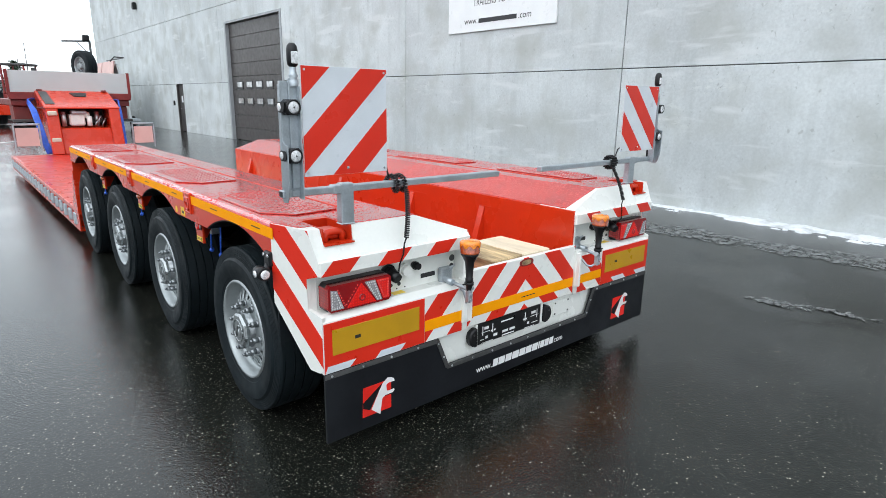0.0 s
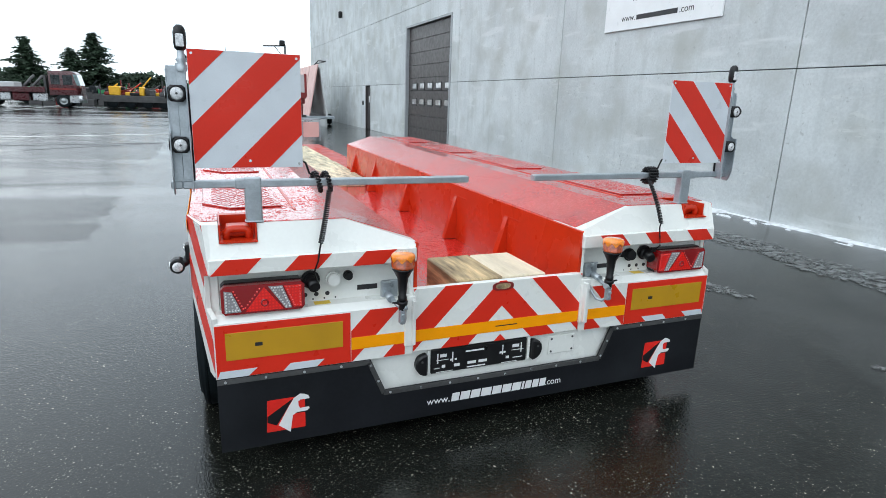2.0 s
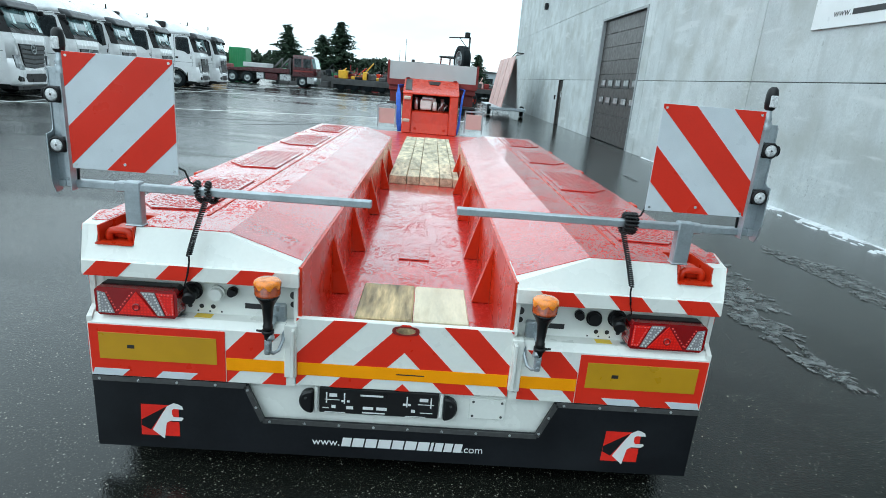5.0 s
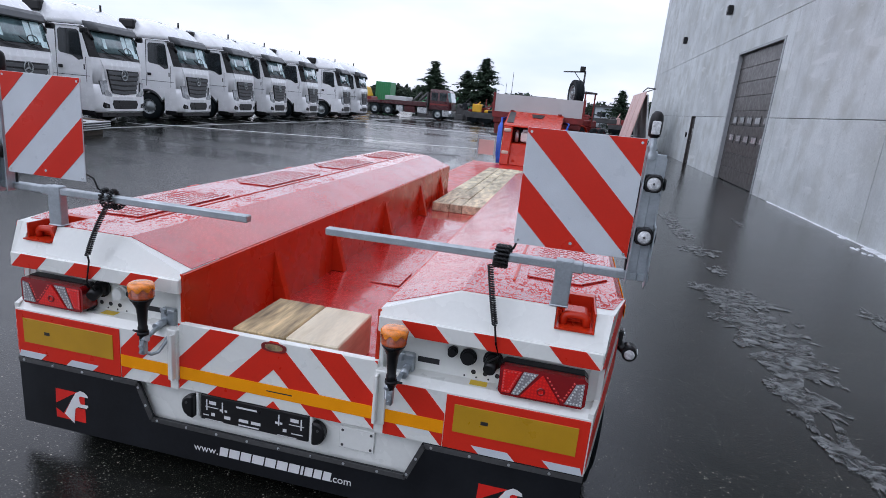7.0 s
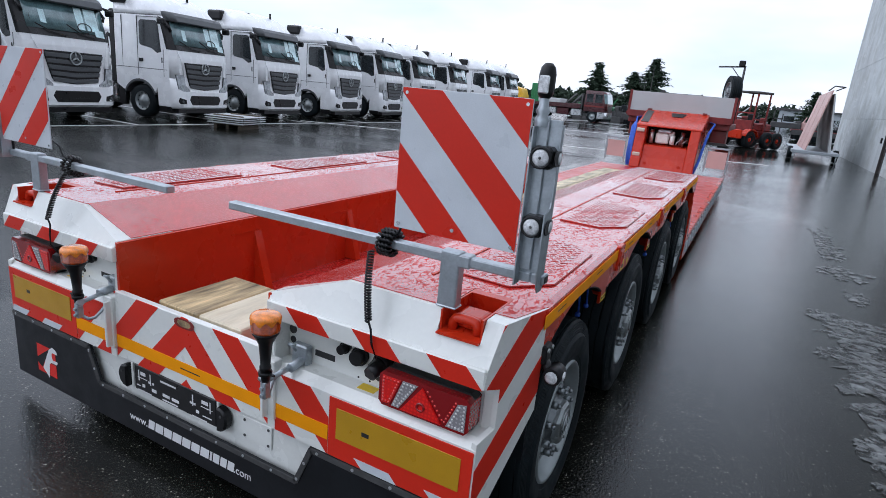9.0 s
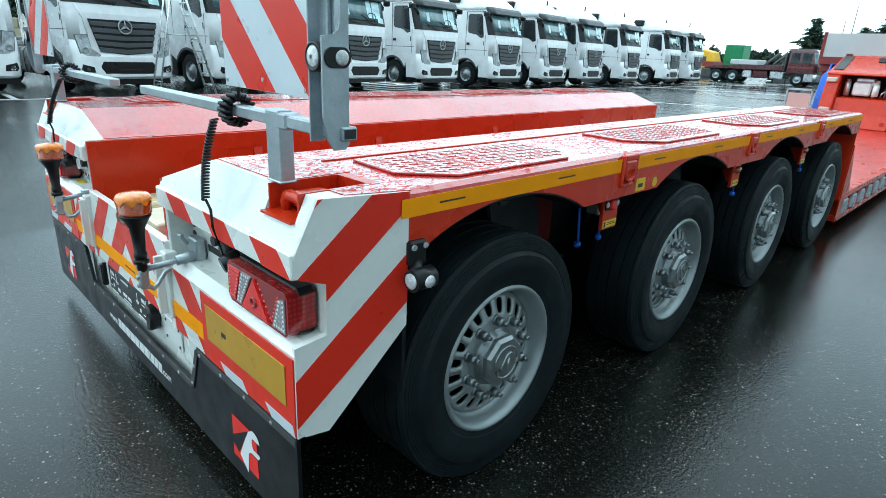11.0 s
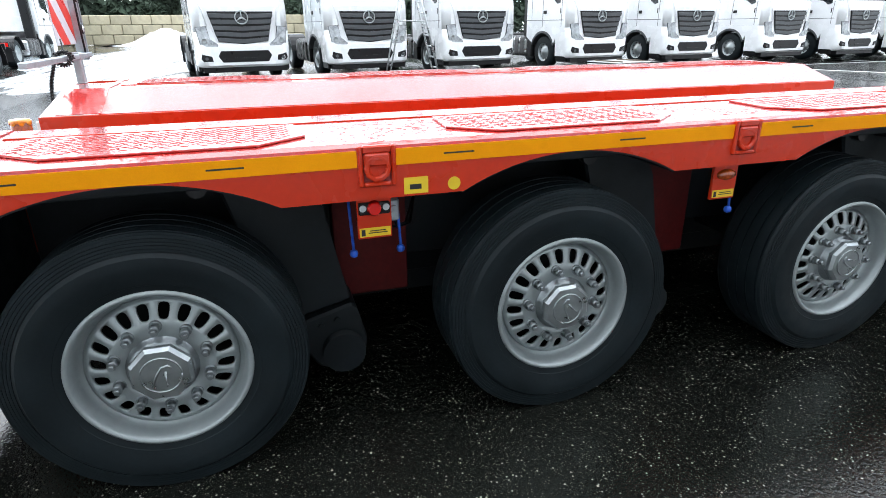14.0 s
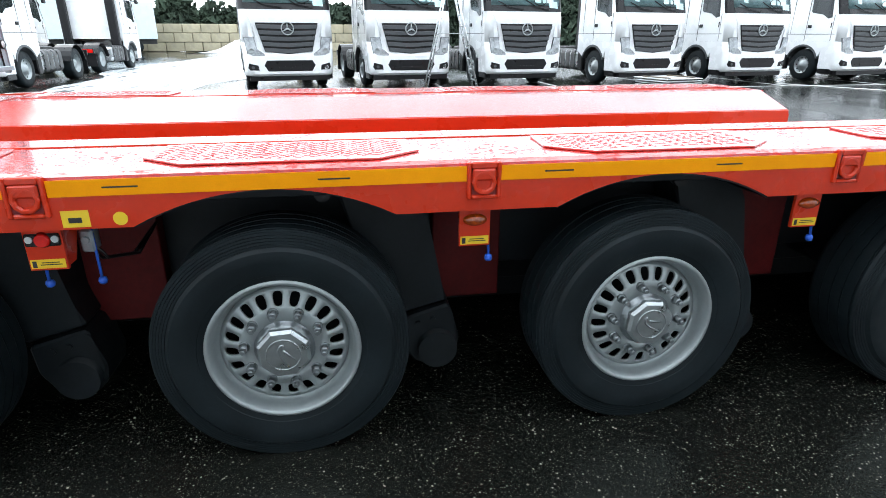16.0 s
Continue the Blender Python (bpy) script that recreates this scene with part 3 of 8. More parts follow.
def hall():
    wall = thing("wall_hall", "pale grey precast concrete hall wall in large panels", "wall", kind="structure")
    openings = [(16.15, 21.0, 4.38), (26.6, 27.55, 2.17)]
    # core behind the panels, open at the gates
    bm = B()
    cuts = [-40.0, 16.15, 21.0, 26.6, 27.55, END]
    for a, b in zip(cuts, cuts[1:]):
        low = {16.15: 4.38, 26.6: 2.17}.get(a, 0.0)
        box(bm, WX + 0.03, WX + 0.35, a, b, low, 12.4)
    part("core", bm, JOINT, wall)
    rows = [(0.0, 2.17), (2.185, 5.0), (5.015, 12.4)]
    joints = [-40, -32.4, -26.4, -20.4, -14.4, -8.4, -2.4, 3.58, 9.56, 15.55, 21.68, 28.4, 34.45, 39.1, END]
    g = 0.009
    for a, b in zip(joints, joints[1:]):
        for z0, z1 in rows:
            holes = [(o0, o1, ot) for o0, o1, ot in openings if o0 < b and o1 > a and ot > z0 + 0.05]
            spans = []
            if holes:
                o0, o1, ot = holes[0]
                if o0 - a > 0.05:
                    spans.append((a + g, o0, z0, z1))
                if b - o1 > 0.05:
                    spans.append((o1, b - g, z0, z1))
                if ot < z1 - 0.05:
                    spans.append((max(a + g, o0), min(b - g, o1), ot, z1))
            else:
                spans.append((a + g, b - g, z0, z1))
            for s in spans:
                bm = B()
                box(bm, WX, WX + 0.03, s[0], s[1], s[2], s[3], bevel=0.004)
                part("panel", bm, CONCRETE, wall)
    # far gable and roof edge
    bm = B()
    box(bm, WX + 0.35, WX + 40, END - 0.35, END, 0, 12.4)
    part("gable", bm, CONCRETE, wall)
    bm = B()
    box(bm, WX - 0.06, WX + 40, -40, END + 0.06, 12.42, 12.6)
    part("coping", bm, DOOR_FRAME, wall)
    for a, b in ((-40, 0),):
        bm = B()
        box(bm, WX + 0.35, WX + 40, -40.0, -39.7, 0, 12.4)
        part("gable", bm, CONCRETE, wall)
    # small lamp boxes high on the wall
    for y in (23.4, 33.0):
        bm = B()
        box(bm, WX - 0.22, WX - 0.02, y - 0.12, y + 0.12, 6.0, 6.35, bevel=0.03)
        rod(bm, (WX, y, 6.2), (WX - 0.1, y, 6.2), 0.04)
        part("wall_lamp", bm, BLACK, wall, "black wall lamp")

    # sectional gate
    gate = thing("door_gate", "tall dark brown sectional gate with two rows of small panes", "gate", at=(WX, 18.575, 0), kind="structure")
    w = 2.30
    for i in range(9):
        z0 = 0.02 + i * 0.475
        bm = B()
        box(bm, 0.11, 0.16, -w, w, z0, min(z0 + 0.468, 4.30), bevel=0.008)
        part("section", bm, DOOR_BROWN, gate)
    for s in (-1, 1):
        pbox("jamb", (-0.02, 0.2, min(s * w, s * (w + 0.125)), max(s * w, s * (w + 0.125)), 0, 4.38), DOOR_FRAME, gate)
    pbox("lintel", (-0.02, 0.2, -w, w, 4.30, 4.38), DOOR_FRAME, gate)
    for z in (1.475, 2.07):
        for i in range(5):
            y = -1.95 + i * 0.87
            bm = B()
            prism(bm, [(y - 0.30, z - 0.10), (y - 0.25, z - 0.15), (y + 0.25, z - 0.15), (y + 0.30, z - 0.10), (y + 0.30, z + 0.10), (y + 0.25, z + 0.15), (y - 0.25, z + 0.15), (y - 0.30, z + 0.10)], YZ, 0.095, 0.112)
            pane = part("pane_frame", bm, PANE_RIM, gate)
            bm = B()
            box(bm, 0.088, 0.0945, y - 0.225, y + 0.225, z - 0.075, z + 0.11, bevel=0.003)
            part("pane", bm, GLASS_PALE, pane)

    # narrow staff door
    door = thing("door_staff", "narrow dark brown staff door in grey frame", "door", at=(WX, 27.07, 0), kind="structure")
    pbox("leaf", (0.08, 0.13, -0.41, 0.41, 0.02, 2.12), DOOR_BROWN, door)
    for s in (-1, 1):
        pbox("jamb", (-0.01, 0.15, min(s * 0.41, s * 0.47), max(s * 0.41, s * 0.47), 0, 2.16), DOOR_BROWN, door)
    pbox("notice", (0.07, 0.078, -0.12, 0.1, 1.35, 1.65), SIGN, door, "small white notice")
    prod("handle", (0.06, 0.3, 1.05), (0.06, 0.18, 1.05), 0.012, ALU, door, "door handle")
    box_ = thing("bell_box", "small grey bell box on the hall wall", "bell box", at=(WX, 28.0, 1.2))
    pbox("case", (-0.06, 0, -0.07, 0.07, 0, 0.22), BLACK, box_)

    # sign board above
    sign = thing("sign_board", "large white sign board fixed to the concrete wall", "sign", at=(WX, 6.48, 3.015))
    pbox("board", (-0.04, -0.004, -1.48, 1.48, 0, 1.6), SIGN, sign)
    face = Matrix(((0, 0, -1, -0.042), (-1, 0, 0, 0), (0, 1, 0, 0), (0, 0, 0, 1)))
    words("web_prefix", "www.", 0.17, face @ pose(-0.77, 0.16, 0), SIGN_INK, sign)
    words("web_suffix", ".com", 0.17, face @ pose(0.72, 0.16, 0), SIGN_INK, sign)
    pbox("bar", (-0.0435, -0.0405, -0.51, 0.54, 0.16, 0.245), SIGN_INK, sign, "dark bar of illegible lettering", 0)
    words("slogan", "TRAILERS TO THE MAX", 0.20, face @ pose(0.1, 0.50, 0), SIGN_INK, sign, 0.78)
    pbox("bar", (-0.0435, -0.0405, -0.95, 1.35, 0.72, 0.98), SIGN_INK, sign, "black bar of the firm's name", 0)
    pbox("emblem", (-0.0435, -0.0405, -1.33, -1.02, 0.5, 0.98), LOGO_RED, sign, "red emblem square", 0)


hall()

# dirty snow along the foot of the wall: a thin bank with a ragged, bitten edge, and crumbs before it
bm = B()
rng = random.Random(5)
y, ring = -14.0, []
while y < 14.6:
    w = 0.25 + 0.13 * noise.noise((y * 0.6, 1, 0)) + 0.10 * noise.noise((y * 1.9, 8, 0)) + 0.07 * noise.noise((y * 5.3, 4, 0)) + 0.04 * noise.noise((y * 13.0, 2, 0))
    w *= 1.0 if y < 1.5 else 0.62
    if y > 3.0 and noise.noise((y * 0.9, 3, 5)) < -0.12 or y > 10:
        w *= 0.30
    w = max(0.012, w)
    h = 0.010 + 0.10 * w * (0.8 + 0.5 * noise.noise((y * 3.1, 0, 9)))
    ring.append([bm.verts.new(p) for p in ((WX - 0.002, y, h * 0.9), (WX - w * 0.35, y, h), (WX - w * 0.72, y, h * 0.85), (WX - w * 0.95, y, h * 0.5), (WX - w, y, 0.0))])
    y += 0.035
for a, b in zip(ring, ring[1:]):
    for k in range(4):
        bm.faces.new((a[k], a[k + 1], b[k + 1], b[k])).smooth = True
for i in range(60):
    y, d = rng.uniform(-4, 9), rng.uniform(0.0, 0.16)
    x, rx, ry, ph = WX - 0.30 * (1.0 if y < 1.5 else 0.62) - d, rng.uniform(0.012, 0.045), rng.uniform(0.025, 0.12), rng.random() * 40
    rim = [bm.verts.new((x + rx * k * math.cos(a), y + ry * k * math.sin(a), 0.0)) for a, k in ((2 * math.pi * q / 12, 1 + 0.5 * noise.noise((q * 0.9, ph, 0))) for q in range(12))]
    inner = [bm.verts.new((x + (v.co.x - x) * 0.7, y + (v.co.y - y) * 0.7, 0.5 * rx)) for v in rim]
    bm.faces.new(inner).smooth = True
    for q in range(12):
        bm.faces.new((rim[q], rim[(q + 1) % 12], inner[(q + 1) % 12], inner[q])).smooth = True
snow = part("snow_bank", bm, SNOW)
tagged(snow, "narrow ragged bank of old snow along the wall", "snow", kind="stuff")


def blotches(name, spots, material, label, z, seed):
    """Ragged flat patches lying on the asphalt."""
    bm = B()
    rng = random.Random(seed)
    for i_, (cx, cy, rx, ry) in enumerate(spots):
        k, vs, high = 72, [], z + 0.0002 * (i_ % 17)
        ph = rng.random() * 50
        for i in range(k):
            a = 2 * math.pi * i / k
            r = 1 + 0.75 * noise.noise((math.cos(a) * 1.6 + ph, math.sin(a) * 1.6, 0)) + 0.5 * noise.noise((math.cos(a) * 5 + ph, math.sin(a) * 5, 3)) + 0.35 * noise.noise((math.cos(a) * 13 + ph, math.sin(a) * 13, 6))
            r = max(0.15, r)
            vs.append(bm.verts.new((cx + rx * r * math.cos(a), cy + ry * r * math.sin(a), high)))
        mid = bm.verts.new((cx, cy, high + 0.002))
        for i in range(k):
            bm.faces.new((vs[i], vs[(i + 1) % k], mid))
    ob = part(name, bm, material)
    tagged(ob, label, "slush", kind="stuff")


rng = random.Random(11)
spots = []
for cx, cy, rx, ry in ((3.1, 9.1, 0.13, 1.2), (3.12, 8.0, 0.12, 0.5), (3.15, 6.85, 0.24, 0.30), (3.15, 5.7, 0.09, 0.22), (3.05, 4.45, 0.34, 0.42), (3.05, 3.65, 0.36, 0.55), (3.12, 2.95, 0.30, 0.42), (2.93, 2.2, 0.16, 0.42), (2.95, 1.4, 0.12, 0.30), (4.48, 10.2, 0.05, 0.4), (2.70, -0.50, 0.05, 0.16), (2.84, -0.92, 0.04, 0.20)):
    spots.append((cx, cy, rx, ry))
    for k in range(7):
        spots.append((cx + rng.uniform(-1.25, 1.25) * rx, cy + rng.uniform(-1.2, 1.2) * ry, rng.uniform(0.012, 0.06), rng.uniform(0.02, 0.10)))
for i in range(84):
    y = -5 + i * 0.115 + rng.uniform(-0.15, 0.15)
    spots.append((4.86 - 0.05 * y + 0.10 * noise.noise((y * 0.7, 2, 0)) + rng.uniform(-0.24, 0.24), y, rng.uniform(0.05, 0.17), rng.uniform(0.12, 0.42)))
blotches("slush", spots, SLUSH, "ragged grey trail of trampled slush on asphalt", 0.005, 3)

# parking lines in front of the lorries and across the yard
lines = thing("road_marking", "worn white parking lines on wet asphalt", "road marking", kind="structure")
for x0, x1, y0, y1 in ((-13.2, -13.08, -12, 60), (-40, 40, 46.0, 46.15)):
    pbox("line", (x0, x1, y0, y1, 0.004, 0.008), LINE_PAINT, lines, bevel=0)
for i in range(17):
    y = -9.0 + i * 3.55
    pbox("line", (-20, -13.2, y, y + 0.12, 0.004, 0.008), LINE_PAINT, lines, bevel=0)

bm = B()
prism(bm, [(-14.0, 16.2), (2.5, 24.3), (2.39, 24.52), (-14.11, 16.42)], XY, 0.004, 0.007)
part("line", bm, LINE_PAINT, lines)
bm = B()
prism(bm, [(-14.0, 30.9), (3.5, 38.8), (3.38, 39.06), (-14.12, 31.16)], XY, 0.004, 0.007)
part("line", bm, LINE_PAINT, lines)

joint = thing("paving_joint", "dark tar joints round a mended trench in the asphalt", "road joint", kind="structure")
for pts in ([(-2.70, 17.75), (-2.64, 17.68), (-5.6, 15.2), (-5.7, 15.26)], [(-2.70, 17.75), (-2.66, 17.68), (-8.4, 15.9), (-8.5, 15.98)]):
    bm = B()
    prism(bm, pts, XY, 0.0042, 0.0065)
    part("seam", bm, TAR, joint)


# ---- the trailer ----
trailer = thing("low_loader_trailer", "red and white four-axle low loader trailer, wet from rain", "trailer")
T = trailer
HW = 1.395
AXLES = (0.740, 2.102, 3.455, 4.81)
DECK_END = 5.44


def deck_side(s):
    """One long beam over the wheels: s = -1 or 1."""
    sx = lambda pts: [(s * u, v) for u, v in pts]
    # top plates: flat walkway and the slope towards the channel
    pprism("deck_plate", sx([(0.757, 1.045), (0.757, 1.075), (1.365, 1.075), (1.388, 1.066), (1.395, 1.045)]), XZ, 0.30, DECK_END, RED_WET, T)
    pprism("slope_plate", sx([(0.455, 0.945), (0.452, 0.972), (0.757, 1.0755), (0.757, 1.045)]), XZ, 0.30, DECK_END - 0.02, RED_SLOPE, T)
    pprism("inner_wall", sx([(0.440, 0.50), (0.4545, 0.50), (0.4545, 0.9695), (0.440, 0.9665)]), XZ, 0.02, DECK_END - 0.02, RED, T)
    # a shallow seam along the flat plate
    pbox("seam", (min(s * 0.93, s * 0.942), max(s * 0.93, s * 0.942), 0.34, DECK_END - 0.02, 1.0745, 1.079), RED, T, bevel=0.001)
    # outer skirt with wheel arches
    sag, half = 0.100, 0.40
    R = (half * half + sag * sag) / (2 * sag)
    pts = [(0.30, 1.044), (0.30, 0.907)]
    for a in AXLES:
        k = 18
        for i in range(k + 1):
            u = a - half + 2 * half * i / k
            if u < 0.31:
                continue
            pts.append((u, 0.907 - (R - sag) + math.sqrt(max(0, R * R - (u - a) ** 2))))
    pts += [(DECK_END, 0.907), (DECK_END, 1.044)]
    bm = B()
    for (u0, v0), (u1, v1) in zip(pts[1:-2], pts[2:-1]):
        if u1 - u0 < 1e-5:
            continue
        prism(bm, [(u0, v0), (u1, v1), (u1, 1.0445), (u0, 1.0445)], YZ, s * (HW - 0.014), s * HW)
    part("skirt", bm, RED, T)
    # underside rim of each arch, folded in
    for a in AXLES:
        bm = B()
        top = [(u, 0.907 - (R - sag) + math.sqrt(max(0, R * R - (u - a) ** 2))) for u in [a - half + 2 * half * i / 18 for i in range(19)]]
        prism(bm, top + [(u, v - 0.006) for u, v in reversed(top)], YZ, s * (HW - 0.30), s * (HW - 0.004))
        part("arch_liner", bm, UNDER, T)
    # amber strips between the lashing pockets
    for y0, y1 in ((0.275, 1.368), (1.486, 2.734), (2.85, 4.10), (4.215, 5.42)):
        pprism("reflective_strip", [(y0, 1.008), (y1, 1.008), (y1, 1.058), (y0, 1.058)], YZ, s * (HW + 0.0005), s * (HW + 0.0025), FILM_YELLOW, T)
        for k in (0.12, 0.62):
            y = y0 + k * (y1 - y0)
            pbox("mark", (min(s * (HW + 0.0026), s * (HW + 0.003)), max(s * (HW + 0.0026), s * (HW + 0.003)), y, y + 0.10, 1.031, 1.036), SIGN_INK, T, "tiny line of illegible print", 0)
    # lashing pockets: thick frame, dark bowl and D-ring
    for y in (1.427, 2.792, 4.158):
        bm = B()
        for d in ((y - 0.057, y - 0.043, 0.948, 1.072), (y + 0.043, y + 0.057, 0.948, 1.072), (y - 0.043, y + 0.043, 0.948, 0.962), (y - 0.043, y + 0.043, 1.05, 1.072)):
            box(bm, min(s * (HW - 0.01), s * (HW + 0.012)), max(s * (HW - 0.01), s * (HW + 0.012)), *d, bevel=0.004)
        pocket = part("lashing_pocket", bm, RED, T)
        pbox("bowl", (min(s * (HW + 0.0005), s * (HW + 0.002)), max(s * (HW + 0.0005), s * (HW + 0.002)), y - 0.043, y + 0.043, 0.962, 1.05), RED_DARK, pocket)
        bm = B()
        PR = lambda c, q, h: (s * (HW + h), y + c, 1.004 + q)
        lathe(bm, [(0.042, 0.001), (0.042, 0.012), (0.038, 0.016), (0.030, 0.016), (0.025, 0.010), (0.025, 0.004), (0.0, 0.004)], PR, 10, smooth=False)
        box(bm, min(s * (HW + 0.001), s * (HW + 0.015)), max(s * (HW + 0.001), s * (HW + 0.015)), y - 0.040, y + 0.040, 1.010, 1.050, bevel=0.006)
        part("ring", bm, RED, pocket, "thick red lashing ring")
    # raised tread plates with cut corners
    for i, a in enumerate(AXLES):
        y0, y1 = a - 0.40 + (0.06 if i == 0 else 0), a + 0.50
        x0, x1, c = 0.985, 1.335, 0.06
        pts = [(x0, y0 + 0.02), (x1 - 2 * c, y0), (x1, y0 + 2.4 * c), (x1, y1 - 2.4 * c), (x1 - 2 * c, y1), (x0, y1 - 0.02)]
        plate = pprism("tread_plate", [(s * u, v) for u, v in pts], XY, 1.0755, 1.083, TREAD, T, "raised slip-proof tread plate", 0.002)
        bm = B()
        yy, row = y0 + 0.05, 0
        while yy < y1 - 0.05:
            xx = x0 + 0.035 + (0.020 if row % 2 else 0)
            while xx < x1 - 0.05:
                t = 0.012
                d = 1 if row % 2 else -1
                if abs(yy - (y0 + y1) / 2) < (y1 - y0) / 2 - 0.03 - max(0, xx - (x1 - 2 * c)) * 1.2:
                    q = [(-t, -d * t - 0.004), (t, d * t - 0.004), (t, d * t + 0.004), (-t, -d * t + 0.004)]
                    vs = [bm.verts.new((s * (xx + u), yy + v, 1.0832)) for u, v in q]
                    up = [bm.verts.new((s * (xx + u * 0.8), yy + v * 0.8, 1.0846)) for u, v in q]
                    bm.faces.new(up)
                    for k in range(4):
                        bm.faces.new((vs[k], vs[(k + 1) % 4], up[(k + 1) % 4], up[k]))
                xx += 0.040
            yy += 0.026
            row += 1
        part("treads", bm, TREAD, plate)
    # bulkheads closing the beam
    pprism("end_plate", sx([(0.455, 0.30), (0.455, 0.94), (0.757, 1.044), (1.39, 1.044), (1.39, 0.30)]), XZ, DECK_END - 0.012, DECK_END, RED, T)
    # fins along the channel wall
    for y in (0.80, 1.62, 2.75, 3.95, 4.9):
        pprism("fin", sx([(0.4395, 0.89), (0.4395, 0.56), (0.345, 0.56)]), XZ, y, y + 0.05, RED, T)
        pbox("weld_strip", (min(s * 0.436, s * 0.4395), max(s * 0.436, s * 0.4395), y - 0.16, y + 0.05, 0.886, 0.892), RED, T, bevel=0)
    # dark running gear behind the wheels
    # added dark plate stands for the darkness behind the first wheel
    pbox("rear_baffle", (min(s * 0.86, s * 1.375), max(s * 0.86, s * 1.375), 0.305, 0.318, 0.42, 1.03), UNDER, T, bevel=0)
    pbox("frame_rail", (min(s * 0.50, s * 0.86), max(s * 0.50, s * 0.86), 0.32, DECK_END - 0.02, 0.50, 0.93), UNDER, T)
    # cross webs carry the wheel-well shade in their red
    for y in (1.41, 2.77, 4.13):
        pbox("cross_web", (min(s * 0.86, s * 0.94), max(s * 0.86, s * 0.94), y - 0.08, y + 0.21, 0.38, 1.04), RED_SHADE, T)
    for a in AXLES:
        bm = B()
        prism(bm, [(a + 0.20, 0.93), (a + 0.50, 0.93), (a + 0.545, 0.807), (a + 0.600, 0.519), (a + 0.625, 0.436), (a + 0.40, 0.38), (a + 0.30, 0.62)], YZ, s * 0.90, s * 1.095, 0.012)
        part("swing_arm", bm, UNDER, T, "black swing arm beside the wheel")
        bm = B()
        prism(bm, [(a + 0.42, 0.375), (a + 0.627, 0.432), (a + 0.640, 0.400), (a + 0.672, 0.275), (a + 0.660, 0.205), (a + 0.62, 0.165), (a + 0.55, 0.150), (a + 0.48, 0.180), (a + 0.43, 0.26)], YZ, s * 0.90, s * 1.115, 0.010)
        for yy, zz in ((a + 0.50, 0.355), (a + 0.56, 0.370)):
            rod(bm, (s * 1.112, yy, zz), (s * 1.124, yy, zz), 0.013, 0.011, 6)
        part("pivot_bracket", bm, UNDER, T)
        prod("pivot", (s * 0.88, a + 0.575, 0.245), (s * 1.155, a + 0.575, 0.245), 0.080, UNDER, T, n=28)
        prod("axle_stub", (s * 0.55, a, 0.43), (s * 1.15, a, 0.43), 0.10, UNDER, T)
        pbox("top_box", (min(s * 0.86, s * 1.30), max(s * 0.86, s * 1.30), a - 0.30, a + 0.30, 0.955, 0.985), UNDER, T)
        prod("bump_stop", (s * 1.18, a + 0.16, 0.94), (s * 1.22, a + 0.16, 0.94), 0.03, BLACK, T)


for s in (-1, 1):
    deck_side(s)

# channel between the beams, with its small tread plate
# unseen spine, added to stop light passing under the deck
pbox("chassis_spine", (-0.50, 0.50, 0.34, DECK_END, 0.26, 0.525), UNDER, T)
pbox("channel_floor", (-0.455, 0.455, 0.04, DECK_END, 0.53, 0.556), RED_WET, T, bevel=0)
# unseen panels, added to hide the lit ground beyond
for x0 in (-0.475, 0.445):
    pbox("inner_beam", (x0, x0 + 0.03, 0.16, 5.42, 0.15, 0.54), UNDER, T, bevel=0)
pbox("floor_plate", (-0.106, 0.102, 1.50, 1.81, 0.5565, 0.566), TREAD, T, "raised slip-proof tread plate")


